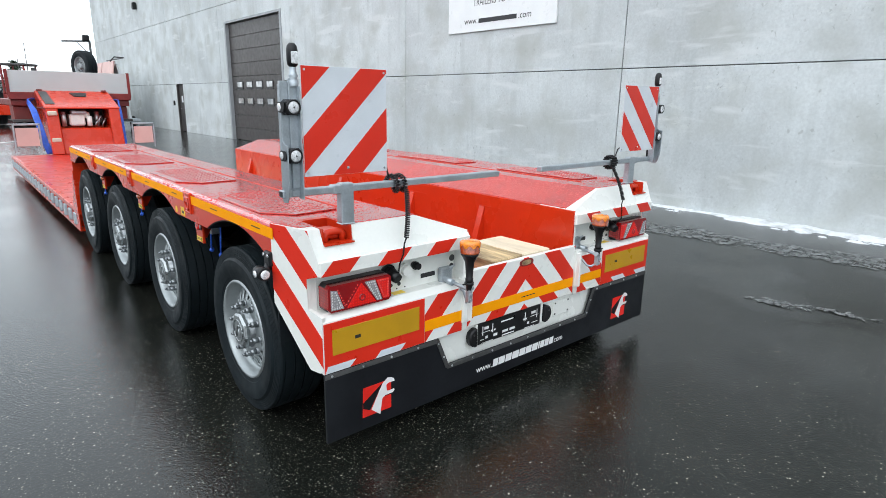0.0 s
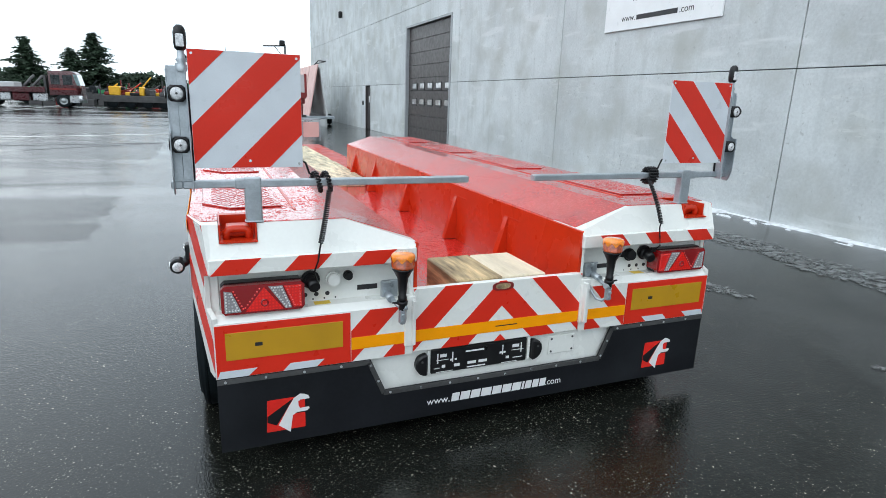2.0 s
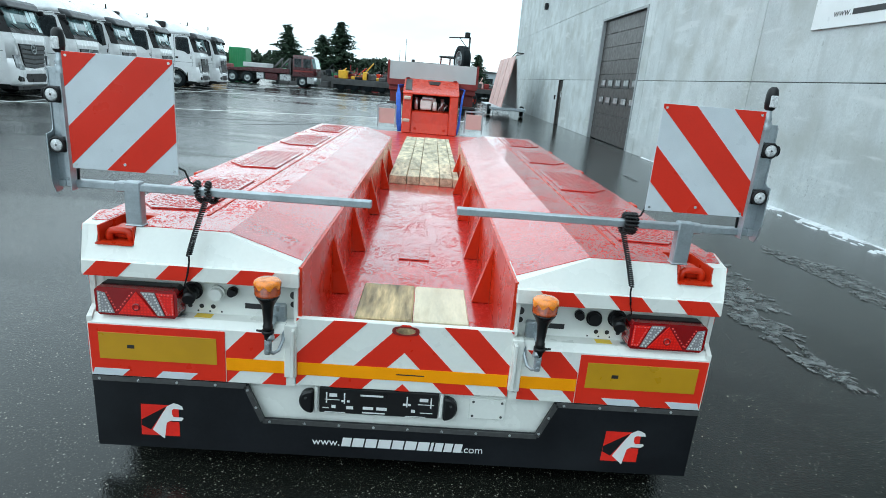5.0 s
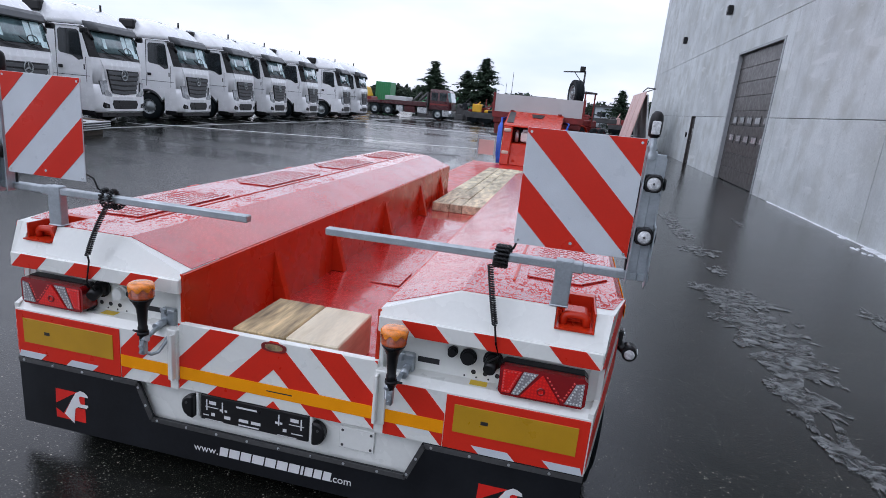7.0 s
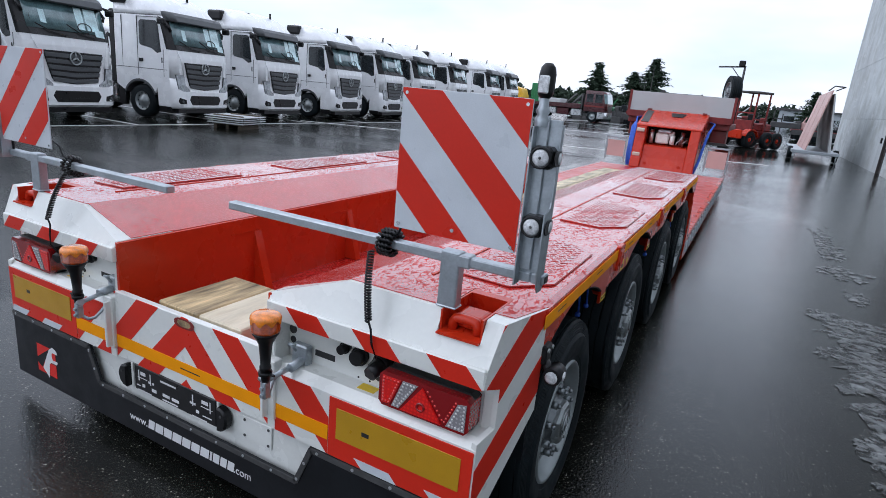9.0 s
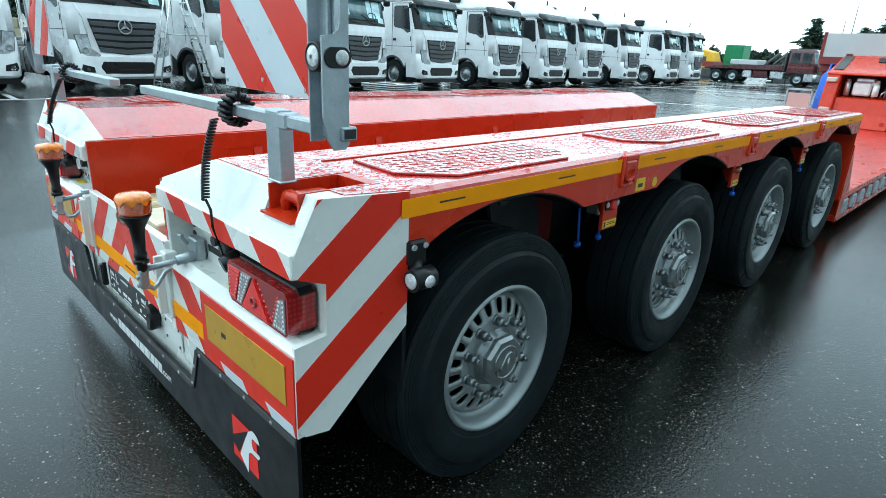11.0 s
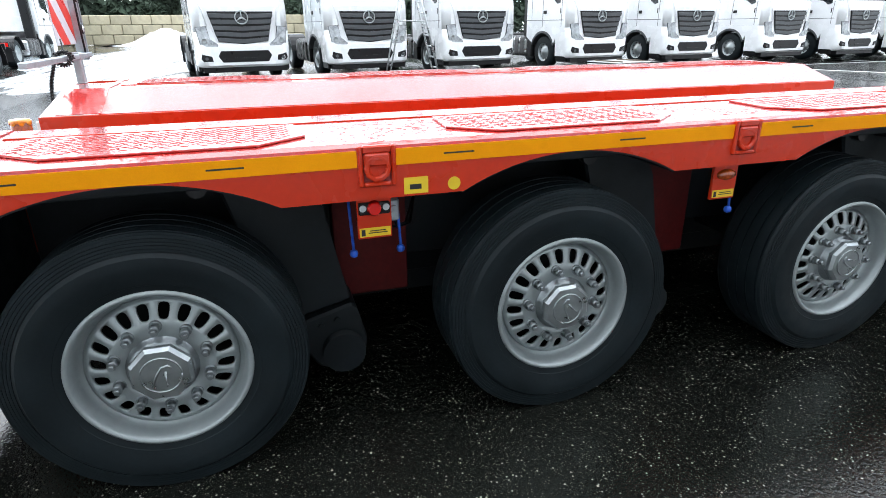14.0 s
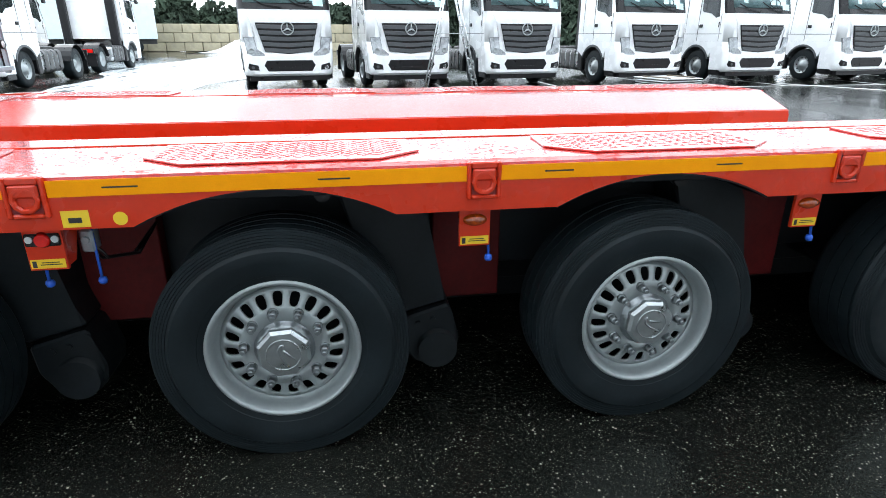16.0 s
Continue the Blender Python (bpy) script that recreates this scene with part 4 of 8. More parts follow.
def wheel():
    """One wheel about the x axis, its outer face towards +x, its hub at the origin."""
    w = new("wheel")
    PX = lambda c, s_, h: (h, c, s_)
    R, o = 0.440, 0.006
    bm = B()
    # tread ribs, grooves and the fine rings of the sidewall, each a strip with crisp edges
    strips = [[(0.272, o - 0.275), (0.30, o - 0.285), (0.36, o - 0.292), (0.405, o - 0.285), (0.428, o - 0.270), (0.438, o - 0.252)]]
    x = o - 0.252
    for k in range(4):
        strips += [[(R - 0.002, x), (R, x + 0.004), (R, x + 0.048)], [(R, x + 0.048), (R - 0.010, x + 0.0490)], [(R - 0.010, x + 0.0490), (R - 0.010, x + 0.0520)], [(R - 0.010, x + 0.0520), (R - 0.002, x + 0.053)]]
        x += 0.053
    strips += [[(R - 0.002, x), (0.4385, o - 0.030), (0.4340, o - 0.023)]]
    r_, h_ = 0.4340, o - 0.0230
    for k in range(5):
        strips += [[(r_, h_), (r_ - 0.0014, h_ + 0.0040), (r_ - 0.0090, h_ + 0.0042)], [(r_ - 0.0090, h_ + 0.0042), (r_ - 0.0098, h_ + 0.0020)]]
        r_, h_ = r_ - 0.0098, h_ + 0.0020
    strips += [[(r_, h_), (0.372, o + 0.000), (0.350, o + 0.002), (0.330, o + 0.000), (0.305, o - 0.006), (0.287, o - 0.010)], [(0.287, o - 0.010), (0.285, o - 0.012), (0.270, o - 0.016), (0.258, o - 0.021), (0.254, o - 0.05)]]
    for strip in strips:
        lathe(bm, strip, PX, 72)
    bmesh.ops.remove_doubles(bm, verts=bm.verts, dist=0.00005)
    for e in bm.edges:
        e.smooth = len(e.link_faces) < 2 or e.calc_face_angle() < 0.45
    part("tyre", bm, RUBBER, w, "worn black tyre")
    bm = B()
    lathe(bm, [(0.266, o - 0.020), (0.262, o - 0.011), (0.254, o - 0.010), (0.248, o - 0.016), (0.243, o - 0.034), (0.240, o - 0.040), (0.238, o - 0.055), (0.234, o - 0.066), (0.228, o - 0.074), (0.219, o - 0.080)], PX, 64)
    rim = part("rim", bm, RIM, w, "silver steel rim")
    # disc with slots, slightly dished
    o = -0.03
    bm = B()
    n_slots = 20
    r_in, r_a, r_b, r_out = 0.095, 0.148, 0.208, 0.221
    dish = lambda r: -0.038 - 0.034 * (max(0, r - 0.095) / 0.125) ** 1.6
    step = 2 * math.pi / n_slots
    P = lambda r, a: bm.verts.new((dish(r), r * math.cos(a), r * math.sin(a)))
    for i in range(n_slots):
        mid = step * (i + 0.5)
        edge = [(r_a, -0.5 + k / 4) for k in range(4)] + [(r_a + (r_b - r_a) * k / 4, 0.5) for k in range(4)] + [(r_b, 0.5 - k / 4) for k in range(4)] + [(r_b - (r_b - r_a) * k / 4, -0.5) for k in range(4)]
        outer = [P(r, mid + q * step) for r, q in edge]
        hole = []
        for r, q in edge:
            a = math.atan2((r - 0.178) / 0.030, q / 0.5)
            c, v = math.cos(a), math.sin(a)
            hole.append(P(0.180 + 0.0255 * math.copysign(abs(v) ** 0.7, v), mid + 0.285 * step * math.copysign(abs(c) ** 0.7, c)))
        for k in range(16):
            bm.faces.new((outer[k], outer[(k + 1) % 16], hole[(k + 1) % 16], hole[k]))
        near = [P(r_in, mid + (-0.5 + k / 4) * step) for k in range(5)]
        far_ = [P(r_out, mid + (0.5 - k / 4) * step) for k in range(5)]
        for k in range(4):
            bm.faces.new((near[k], near[k + 1], outer[k + 1], outer[k]))
            bm.faces.new((far_[k], far_[k + 1], outer[9 + k], outer[8 + k]))
    bmesh.ops.remove_doubles(bm, verts=bm.verts, dist=0.0004)
    for f in bm.faces:
        f.smooth = True
    disc = part("disc", bm, RIM, w, "slotted silver wheel disc")
    mod = disc.modifiers.new("thick", "SOLIDIFY")
    mod.thickness, mod.offset = 0.010, 0
    bm = B()
    lathe(bm, [(0.225, o - 0.19), (0.0, o - 0.19)], PX, 32)
    part("drum", bm, UNDER, w)
    # hub with octagonal cap
    bm = B()
    lathe(bm, [(0.108, o - 0.012), (0.104, o - 0.003), (0.097, o + 0.001), (0.096, o + 0.016), (0.088, o + 0.020)], PX, 32)
    part("hub", bm, NUT, w)
    bm = B()
    lathe(bm, [(0.094, o + 0.012), (0.094, o + 0.034), (0.084, o + 0.046), (0.0, o + 0.048)], lambda c, s_, h: (h, c * 0.924 - s_ * 0.383, c * 0.383 + s_ * 0.924), 8, smooth=False)
    part("hub_cap", bm, CHROME, w, "chromed octagonal hub cap")
    bm = B()
    tube(bm, [(o + 0.0485, 0.058 * math.cos(a), 0.058 * math.sin(a)) for a in [2 * math.pi * i / 28 for i in range(29)]], 0.0025, 6)
    tube(bm, [(o + 0.0485, y_, z_) for y_, z_ in ((-0.03, -0.036), (-0.012, 0.004), (0.004, 0.026), (0.022, 0.030), (0.030, 0.022))], 0.004, 6)
    tube(bm, [(o + 0.0485, y_, z_) for y_, z_ in ((0.012, -0.040), (0.010, -0.015), (0.014, 0.012))], 0.004, 6)
    part("emblem", bm, CHROME, w, "plain raised emblem")
    for i in range(10):
        a = 2 * math.pi * (i + 0.5) / 10
        cy, cz = 0.136 * math.cos(a), 0.136 * math.sin(a)
        bm = B()
        rod(bm, (dish(0.136) - 0.006, cy, cz), (dish(0.136) + 0.012, cy, cz), 0.021, 0.018, 12)
        rod(bm, (dish(0.136) + 0.012, cy, cz), (dish(0.136) + 0.040, cy, cz), 0.0160, 0.0150, 6)
        rod(bm, (dish(0.136) + 0.040, cy, cz), (dish(0.136) + 0.054, cy, cz), 0.009, 0.008, 8)
        part("wheel_nut", bm, NUT, w)
    return w


first = wheel()
first.matrix_basis = pose(HW, AXLES[0], 0.43)
first.parent = T
for i, a in enumerate(AXLES):
    for s in (-1, 1):
        if i == 0 and s == 1:
            continue
        m = pose(s * HW, a, 0.43, 37 * i + 11 * s, 0, 0) if s == 1 else pose(s * HW, a, 0.43, 0, 0, 180) @ pose(0, 0, 0, 23 * i + 9, 0, 0)
        copy_thing(first, m)

# valve and lamp brackets hanging below the skirt
for s in (-1, 1):
    for i, y in enumerate((1.42, 2.775, 4.07)):
        bm = B()
        prism(bm, [(y - 0.055, 0.907), (y + 0.055, 0.907), (y + 0.055, 0.765), (y - 0.055, 0.765)], YZ, s * 1.335, s * 1.35, 0.002)
        prism(bm, [(1.22, 0.905), (1.335, 0.905), (1.335, 0.775), (1.29, 0.775)], lambda u, v, w: (s * u, w, v), y + 0.05, y + 0.055)
        br = part("valve_bracket", bm, RED, T)
        pbox("notice", (min(s * 1.3505, s * 1.352), max(s * 1.3505, s * 1.352), y - 0.05, y + 0.05, 0.772, 0.802), STICKER, br, "yellow warning sticker", 0.0005)
        for u0, u1, v0, v1 in ((-0.044, -0.032, 0.776, 0.797), (-0.022, 0.040, 0.783, 0.786), (-0.018, 0.034, 0.790, 0.793)):
            pbox("bar", (*sorted((s * 1.3521, s * 1.3528)), y + u0, y + u1, v0, v1), SIGN_INK, br, "black bar of small print", 0)
        if i == 0:
            bm = B()
            rod(bm, (s * 1.35, y, 0.865), (s * 1.366, y, 0.865), 0.026, 0.018, 16)
            part("side_lamp", bm, LENS_RED, br, "red side lamp")
            for d in (-0.037, 0.037):
                prod("screw", (s * 1.35, y + d, 0.868), (s * 1.358, y + d, 0.868), 0.011, ALU, br)
            pbox("lamp_base", (min(s * 1.3505, s * 1.354), max(s * 1.3505, s * 1.354), y - 0.05, y + 0.05, 0.846, 0.886), BLACK, br)
        else:
            bm = B()
            lathe(bm, [(0.042, 0.0), (0.040, 0.010), (0.025, 0.018), (0.0, 0.019)], lambda c, q, h: (s * (1.351 + h), y + c, 0.862 + q * 0.5), 20)
            part("side_lamp", bm, LENS_AMBER, br, "oval amber side lamp")
        for k, deep, low in (((-0.065, 0.08, 0.03), (0.097, 0.08, 0.03)) if i == 0 else ((0.05, 0.0, 0.0),)):
            bm = B()
            rod(bm, (s * (1.325 - deep), y + k, 0.862), (s * (1.335 - deep), y + k + 0.006, 0.718 - low), 0.005)
            part("lever", bm, BLUE, br, "blue valve lever")
            bm = B()
            lathe(bm, [(0, -0.016), (0.012, -0.010), (0.015, 0), (0.012, 0.010), (0, 0.016)], lambda c, q, h: (s * (1.332 - deep) + c, y + k + 0.006 + q, 0.712 - low + h), 12)
            part("knob", bm, BLUE, br)
        if i == 0:
            # air valve behind the bracket, with its pipes
            bm = B()
            box(bm, *sorted((s * 1.20, s * 1.26)), y + 0.062, y + 0.102, 0.785, 0.862, bevel=0.006)
            rod(bm, (s * 1.23, y + 0.097, 0.862), (s * 1.23, y + 0.097, 0.905), 0.014, 0.010, 10)
            rod(bm, (s * 1.26, y + 0.082, 0.83), (s * 1.272, y + 0.082, 0.83), 0.012, 0.012, 8)
            part("air_valve", bm, GALV, br, "grey air valve")
            for d in (0.0, 0.018):
                bm = B()
                tube(bm, [(s * 1.21, y + 0.07 + d, 0.79), (s * 1.19, y + 0.09 + d, 0.74), (s * 1.10, y + 0.16 + d, 0.72), (s * 1.0, y + 0.22, 0.80)], 0.006, 6)
                part("air_pipe", bm, BLACK, br)
    # stickers on the skirt after the first pocket
    for y0, y1, z0, z1 in ((1.508, 1.585, 0.914, 0.966),):
        st = pbox("sticker", (min(s * (HW + 0.0005), s * (HW + 0.0015)), max(s * (HW + 0.0005), s * (HW + 0.0015)), y0, y1, z0, z1), STICKER, T, "yellow warning sticker with black pictogram", 0)
        pbox("pictogram", (min(s * (HW + 0.0016), s * (HW + 0.0024)), max(s * (HW + 0.0016), s * (HW + 0.0024)), y0 + 0.018, y1 - 0.022, 0.928, 0.944), SIGN_INK, st, bevel=0)
    prod("round_sticker", (s * (HW + 0.0005), 1.670, 0.936), (s * (HW + 0.0016), 1.670, 0.936), 0.021, STICKER, T, "round yellow sticker", n=20)


# ---- rear end of the trailer ----
def film(poly, y, material, name="stripe", into=T, deep=0.0012):
    poly = clean(poly)
    if len(poly) > 2:
        pprism(name, poly, XZ, y, y - deep, material, into)


RW = 1.32      # half width at the rear face
bm = B()
prism(bm, [(0.0, 0.434), (0.0, 0.676), (0.035, 0.704), (0.14, 0.704), (0.14, 0.62), (0.03, 0.436)], YZ, -RW, -0.462)
part("bumper_panel", bm, WHITE, T)
bm = B()
prism(bm, [(0.0, 0.434), (0.0, 0.676), (0.035, 0.704), (0.14, 0.704), (0.14, 0.62), (0.03, 0.436)], YZ, 0.462, RW)
part("bumper_panel", bm, WHITE, T)
pbox("tail_board", (-0.46, 0.46, 0.004, 0.034, 0.436, 0.752), WHITE, T, "removable white board with red chevrons")
pbox("number_panel", (-0.70, 0.70, 0.03, 0.05, 0.20, 0.4355), WHITE, T)

for s in (-1, 1):
    # warning plates with red border
    pbox("warning_plate", (min(s * 0.755, s * 1.315), max(s * 0.755, s * 1.315), -0.004, -0.0005, 0.436, 0.670), STRIPE_RED, T, "red-bordered yellow long-vehicle plate", 0.001)
    pbox("yellow_field", (min(s * 0.79, s * 1.276), max(s * 0.79, s * 1.276), -0.0065, -0.0042, 0.515, 0.636), PLATE_YELLOW, T, "plain yellow reflector field", 0.0005)
    pbox("mark", (min(-1.16 if s < 0 else 0.90, -1.13 if s < 0 else 0.93), max(-1.16 if s < 0 else 0.90, -1.13 if s < 0 else 0.93), -0.007, -0.0066, 0.568, 0.584), SIGN_INK, T, "tiny line of illegible print", 0)
    # stripes under the plate and beside it
    for u in (0.0, 0.284):
        film([(s * (0.906 + u), 0.437), (s * min(1.3145, 1.050 + u), 0.437), (s * (1.018 + u), 0.469), (s * (0.872 + u), 0.469)], -0.0045, FILM_WHITE, "white_block")
    mid = [(0.50, 0.436), (0.752, 0.436), (0.752, 0.674), (0.50, 0.674)]
    for p in slants(mid, 0.141, 0.284, -0.93, 0.746 - 0.284):
        film([(s * u, v) for u, v in p], -0.0006, STRIPE_RED)
    pprism("reflective_strip", [(s * 0.505, 0.493), (s * 0.752, 0.493), (s * 0.752, 0.550), (s * 0.505, 0.550)], XZ, -0.002, -0.004, FILM_YELLOW, T)
    # bracket that holds the board
    bm = B()
    box(bm, min(s * 0.455, s * 0.505), max(s * 0.455, s * 0.505), -0.014, 0.03, 0.478, 0.722, bevel=0.004)
    box(bm, min(s * 0.46, s * 0.475), max(s * 0.46, s * 0.475), -0.04, -0.01, 0.492, 0.708, bevel=0.003)
    part("board_bracket", bm, WHITE, T)
    # chevrons on the board
    half = [(0.0, 0.438), (0.458, 0.438), (0.458, 0.751), (0.0, 0.751)]
    for p in slants(half, 0.141, 0.284, -0.955, 0.176 - 0.568):
        film([(s * u, v) for u, v in p], 0.0036, STRIPE_RED)
pprism("reflective_strip", [(-0.452, 0.490), (0.452, 0.490), (0.452, 0.548), (-0.452, 0.548)], XZ, 0.0022, 0.0, FILM_YELLOW, T)
pbox("mark", (-0.03, 0.09, -0.0008, -0.0002, 0.516, 0.521), SIGN_INK, T, "tiny line of illegible print", 0)
# grip hole in the board, a worn oval rim
bm = B()
for i in range(20):
    a0, a1 = 2 * math.pi * i / 20, 2 * math.pi * (i + 1) / 20
    f = lambda a, k: ((0.058 * math.copysign(abs(math.cos(a)) ** 0.7, math.cos(a))) * k, 0.724 + 0.021 * math.copysign(abs(math.sin(a)) ** 0.7, math.sin(a)) * k)
    prism(bm, [f(a0, 1), f(a1, 1), f(a1, 0.72), f(a0, 0.72)], XZ, 0.0022, -0.001)
bmesh.ops.remove_doubles(bm, verts=bm.verts, dist=0.0005)
part("grip_hole", bm, RED_DARK, T, "oval grip hole with red edge")
bm = B()
prism(bm, [(0.042 * math.cos(2 * math.pi * i / 16), 0.724 + 0.0155 * math.sin(2 * math.pi * i / 16)) for i in range(16)], XZ, 0.002, 0.0005)
part("grip_opening", bm, WOOD_DARK, T)

for s in (-1, 1):
    sx = lambda pts: [(s * u, v) for u, v in pts]
    # lamp recess
    pbox("lamp_recess", (min(s * 0.4555, s * 1.30), max(s * 0.4555, s * 1.30), 0.10, 0.13, 0.69, 0.89), WHITE, T)
    pbox("recess_side", (min(s * 0.4555, s * 0.475), max(s * 0.4555, s * 0.475), 0.02, 0.10, 0.70, 0.89), WHITE, T)
    # upper box: lip with stripes and the slanted top piece
    pbox("lip", (min(s * 0.450, s * RW), max(s * 0.450, s * RW), 0.0, 0.30, 0.881, 0.948), WHITE, T, bevel=0.004)
    lean = lambda v: 0.014 + max(0, v - 0.948) / 0.127 * 0.06
    outline = [(0.450, 0.948), (0.450, 0.972), (0.757, 1.076), (1.125, 1.076), (1.125, 1.005), (1.275, 1.005), (1.275, 1.076), (1.335, 1.076), (1.325, 0.948)]
    bm = B()
    back = [bm.verts.new((s * u, lean(v), v)) for u, v in outline]
    fore = [bm.verts.new((s * u, 0.30, v)) for u, v in outline]
    bm.faces.new(back)
    bm.faces.new(list(reversed(fore)))
    for i in range(len(outline)):
        j = (i + 1) % len(outline)
        bm.faces.new((back[i], fore[i], fore[j], back[j]))
    part("rear_cover", bm, WHITE, T)
    # red top skin over the rear box, thinner than the cover's edge
    pprism("deck_skin", [(s * 0.757, 0.09), (s * 1.125, 0.09), (s * 1.125, 0.31), (s * 0.757, 0.31)], XY, 1.0762, 1.0792, RED_WET, T)
    pprism("slope_skin", sx([(0.453, 0.9733), (0.453, 0.976), (0.757, 1.0792), (0.757, 1.0765)]), XZ, 0.095, 0.31, RED_WET, T)
    pprism("deck_skin", [(s * 1.275, 0.14), (s * 1.34, 0.14), (s * 1.39, 0.31), (s * 1.275, 0.31)], XY, 1.0762, 1.0792, RED_WET, T)
    # lashing pocket let into the corner, with a fat red ring
    bm = B()
    box(bm, min(s * 1.127, s * 1.273), max(s * 1.127, s * 1.273), 0.03, 0.30, 1.0055, 1.012)
    box(bm, min(s * 1.127, s * 1.273), max(s * 1.127, s * 1.273), 0.262, 0.30, 1.012, 1.078)
    box(bm, min(s * 1.127, s * 1.133), max(s * 1.127, s * 1.133), 0.055, 0.262, 1.012, 1.078)
    box(bm, min(s * 1.267, s * 1.273), max(s * 1.267, s * 1.273), 0.055, 0.262, 1.012, 1.078)
    pocket = part("corner_pocket", bm, RED, T)
    bm = B()
    tube(bm, [(s * x, 0.088, z) for x, z in ((1.156, 1.012), (1.157, 1.038), (1.165, 1.049), (1.180, 1.052), (1.22, 1.052), (1.235, 1.049), (1.243, 1.038), (1.244, 1.012))], 0.016, 10)
    box(bm, min(s * 1.15, s * 1.25), max(s * 1.15, s * 1.25), 0.100, 0.20, 1.012, 1.058, bevel=0.016, seg=3)
    part("ring", bm, RED, pocket)
    # stripes on the lip
    reg = [(0.455, 0.883), (1.318, 0.883), (1.318, 0.946), (0.455, 0.946)]
    for p in slants(reg, 0.138, 0.287, -0.95, 0.604):
        film([(s * u, v) for u, v in p], -0.0005, STRIPE_RED)
    # chamfered corner plate
    ang = math.atan2(0.30, 0.075)
    place = lambda u, v, w: (s * (RW + u * math.cos(ang) + w * math.sin(ang)), u * math.sin(ang) - w * math.cos(ang), v)
    bm = B()
    quads = [[(0.0, 0.455), (0.02, 0.435), (0.085, 0.435), (0.31, 0.705), (0.31, 0.745), (0.085, 0.722), (0.0, 0.70)],
             [(0.085, 0.722), (0.31, 0.745), (0.31, 0.862), (0.085, 0.862)],
             [(0.085, 0.862), (0.31, 0.862), (0.31, 1.077), (0.07, 1.077), (0.012, 0.95), (0.0, 0.888)]]
    for q in quads:
        prism(bm, q, place, -0.02, 0.0)
    part("corner_plate", bm, WHITE, T)
    pbox("recess_cheek", (min(s * 1.285, s * 1.338), max(s * 1.285, s * 1.338), 0.095, 0.135, 0.70, 0.888), WHITE, T)
    for k in range(4):
        v0 = 0.20 + 0.265 * k
        band = [(-0.05, v0 - 0.05), (0.36, v0 + 0.36), (0.36, v0 + 0.50), (-0.05, v0 + 0.09)]
        for q in quads:
            p = clean(clip(band, q if sum(a[0] * b[1] - a[1] * b[0] for a, b in zip(q, q[1:] + q[:1])) > 0 else q[::-1]))
            if len(p) > 2:
                pprism("stripe", p, place, 0.0005, 0.0018, STRIPE_RED, T)

    # tail lamp: black housing, lenses, triangle reflector
    x0, x1 = (0.950, 1.2805)
    lamp = pbox("tail_lamp", (min(s * x0, s * x1), max(s * x0, s * x1), 0.03, 0.10, 0.704, 0.836), BLACK, T, "wide tail lamp cluster in black housing", 0.014)
    def lens(name, poly, material):
        bm = B()
        prism(bm, [(s * u, v) for u, v in poly], XZ, 0.090, 0.008)
        part(name, bm, material, lamp)
    lens("brake_lens", [(0.949, 0.724), (0.963, 0.709), (1.268, 0.709), (1.282, 0.724), (1.282, 0.818), (1.268, 0.832), (0.963, 0.832), (0.949, 0.818)], LENS_DEEP)
    def cover(name, poly, material, deep=0.0045):
        bm = B()
        prism(bm, [(s * u, v) for u, v in poly], XZ, 0.0085, deep)
        part(name, bm, material, lamp)
    cover("clear_lens", [(1.270, 0.720), (1.205, 0.720), (1.240, 0.807), (1.270, 0.814)], LENS_CLEAR)
    cover("triangle_reflector", [(1.038, 0.719), (1.188, 0.719), (1.113, 0.820)], LENS_RED, 0.002)
    cover("clear_lens", [(1.096, 0.820), (1.040, 0.820), (1.002, 0.720), (1.030, 0.720)], LENS_CLEAR)
    cover("brake_lens", [(0.962, 0.722), (0.995, 0.722), (1.033, 0.818), (0.962, 0.818)], LENS_RED)
    bm = B()
    lathe(bm, [(0.016, 0), (0.016, 0.004), (0.010, 0.004), (0.010, 0)], lambda c, q, h: (s * 1.113 + c, 0.0018 - h, 0.754 + q), 18)
    part("ring_mark", bm, LENS_DEEP, lamp)

    def light(u, v, y, material):
        """One small domed light of the cluster; all of a colour share their mesh."""
        key = "small_light_" + material.name
        me = bpy.data.meshes.get(key)
        if me is None:
            bm = B()
            lathe(bm, [(0.0042, 0.0), (0.0034, 0.0016), (0.0, 0.0024)], lambda c, q, h: (c, -h, q), 8)
            bmesh.ops.recalc_face_normals(bm, faces=bm.faces)
            me = bpy.data.meshes.new(key)
            bm.to_mesh(me)
            bm.free()
            me.materials.append(material)
        ob = new("light", me)
        ob.parent = lamp
        ob.matrix_basis = pose(s * u, y, v)
    def light_ring(corners, material, step=0.0125):
        for (ua, va), (ub, vb) in zip(corners, corners[1:] + corners[:1]):
            k = max(1, round(math.hypot(ub - ua, vb - va) / step))
            for i in range(k):
                light(ua + (ub - ua) * i / k, va + (vb - va) * i / k, 0.0045, material)
    light_ring([(1.263, 0.727), (1.217, 0.727), (1.247, 0.801), (1.263, 0.805)], LED_WHITE)
    light_ring([(1.083, 0.813), (1.046, 0.813), (1.012, 0.727), (1.027, 0.727)], LED_WHITE)
    light_ring([(0.968, 0.729), (0.991, 0.729), (1.023, 0.811), (0.968, 0.811)], LED_RED)
    for k in range(7):
        light(1.198 + 0.0058 * k, 0.731 + 0.0128 * k, 0.0080, LED_RED)
        light(1.190 - 0.0098 * k, 0.734 + 0.0130 * k, 0.0080, LED_RED)

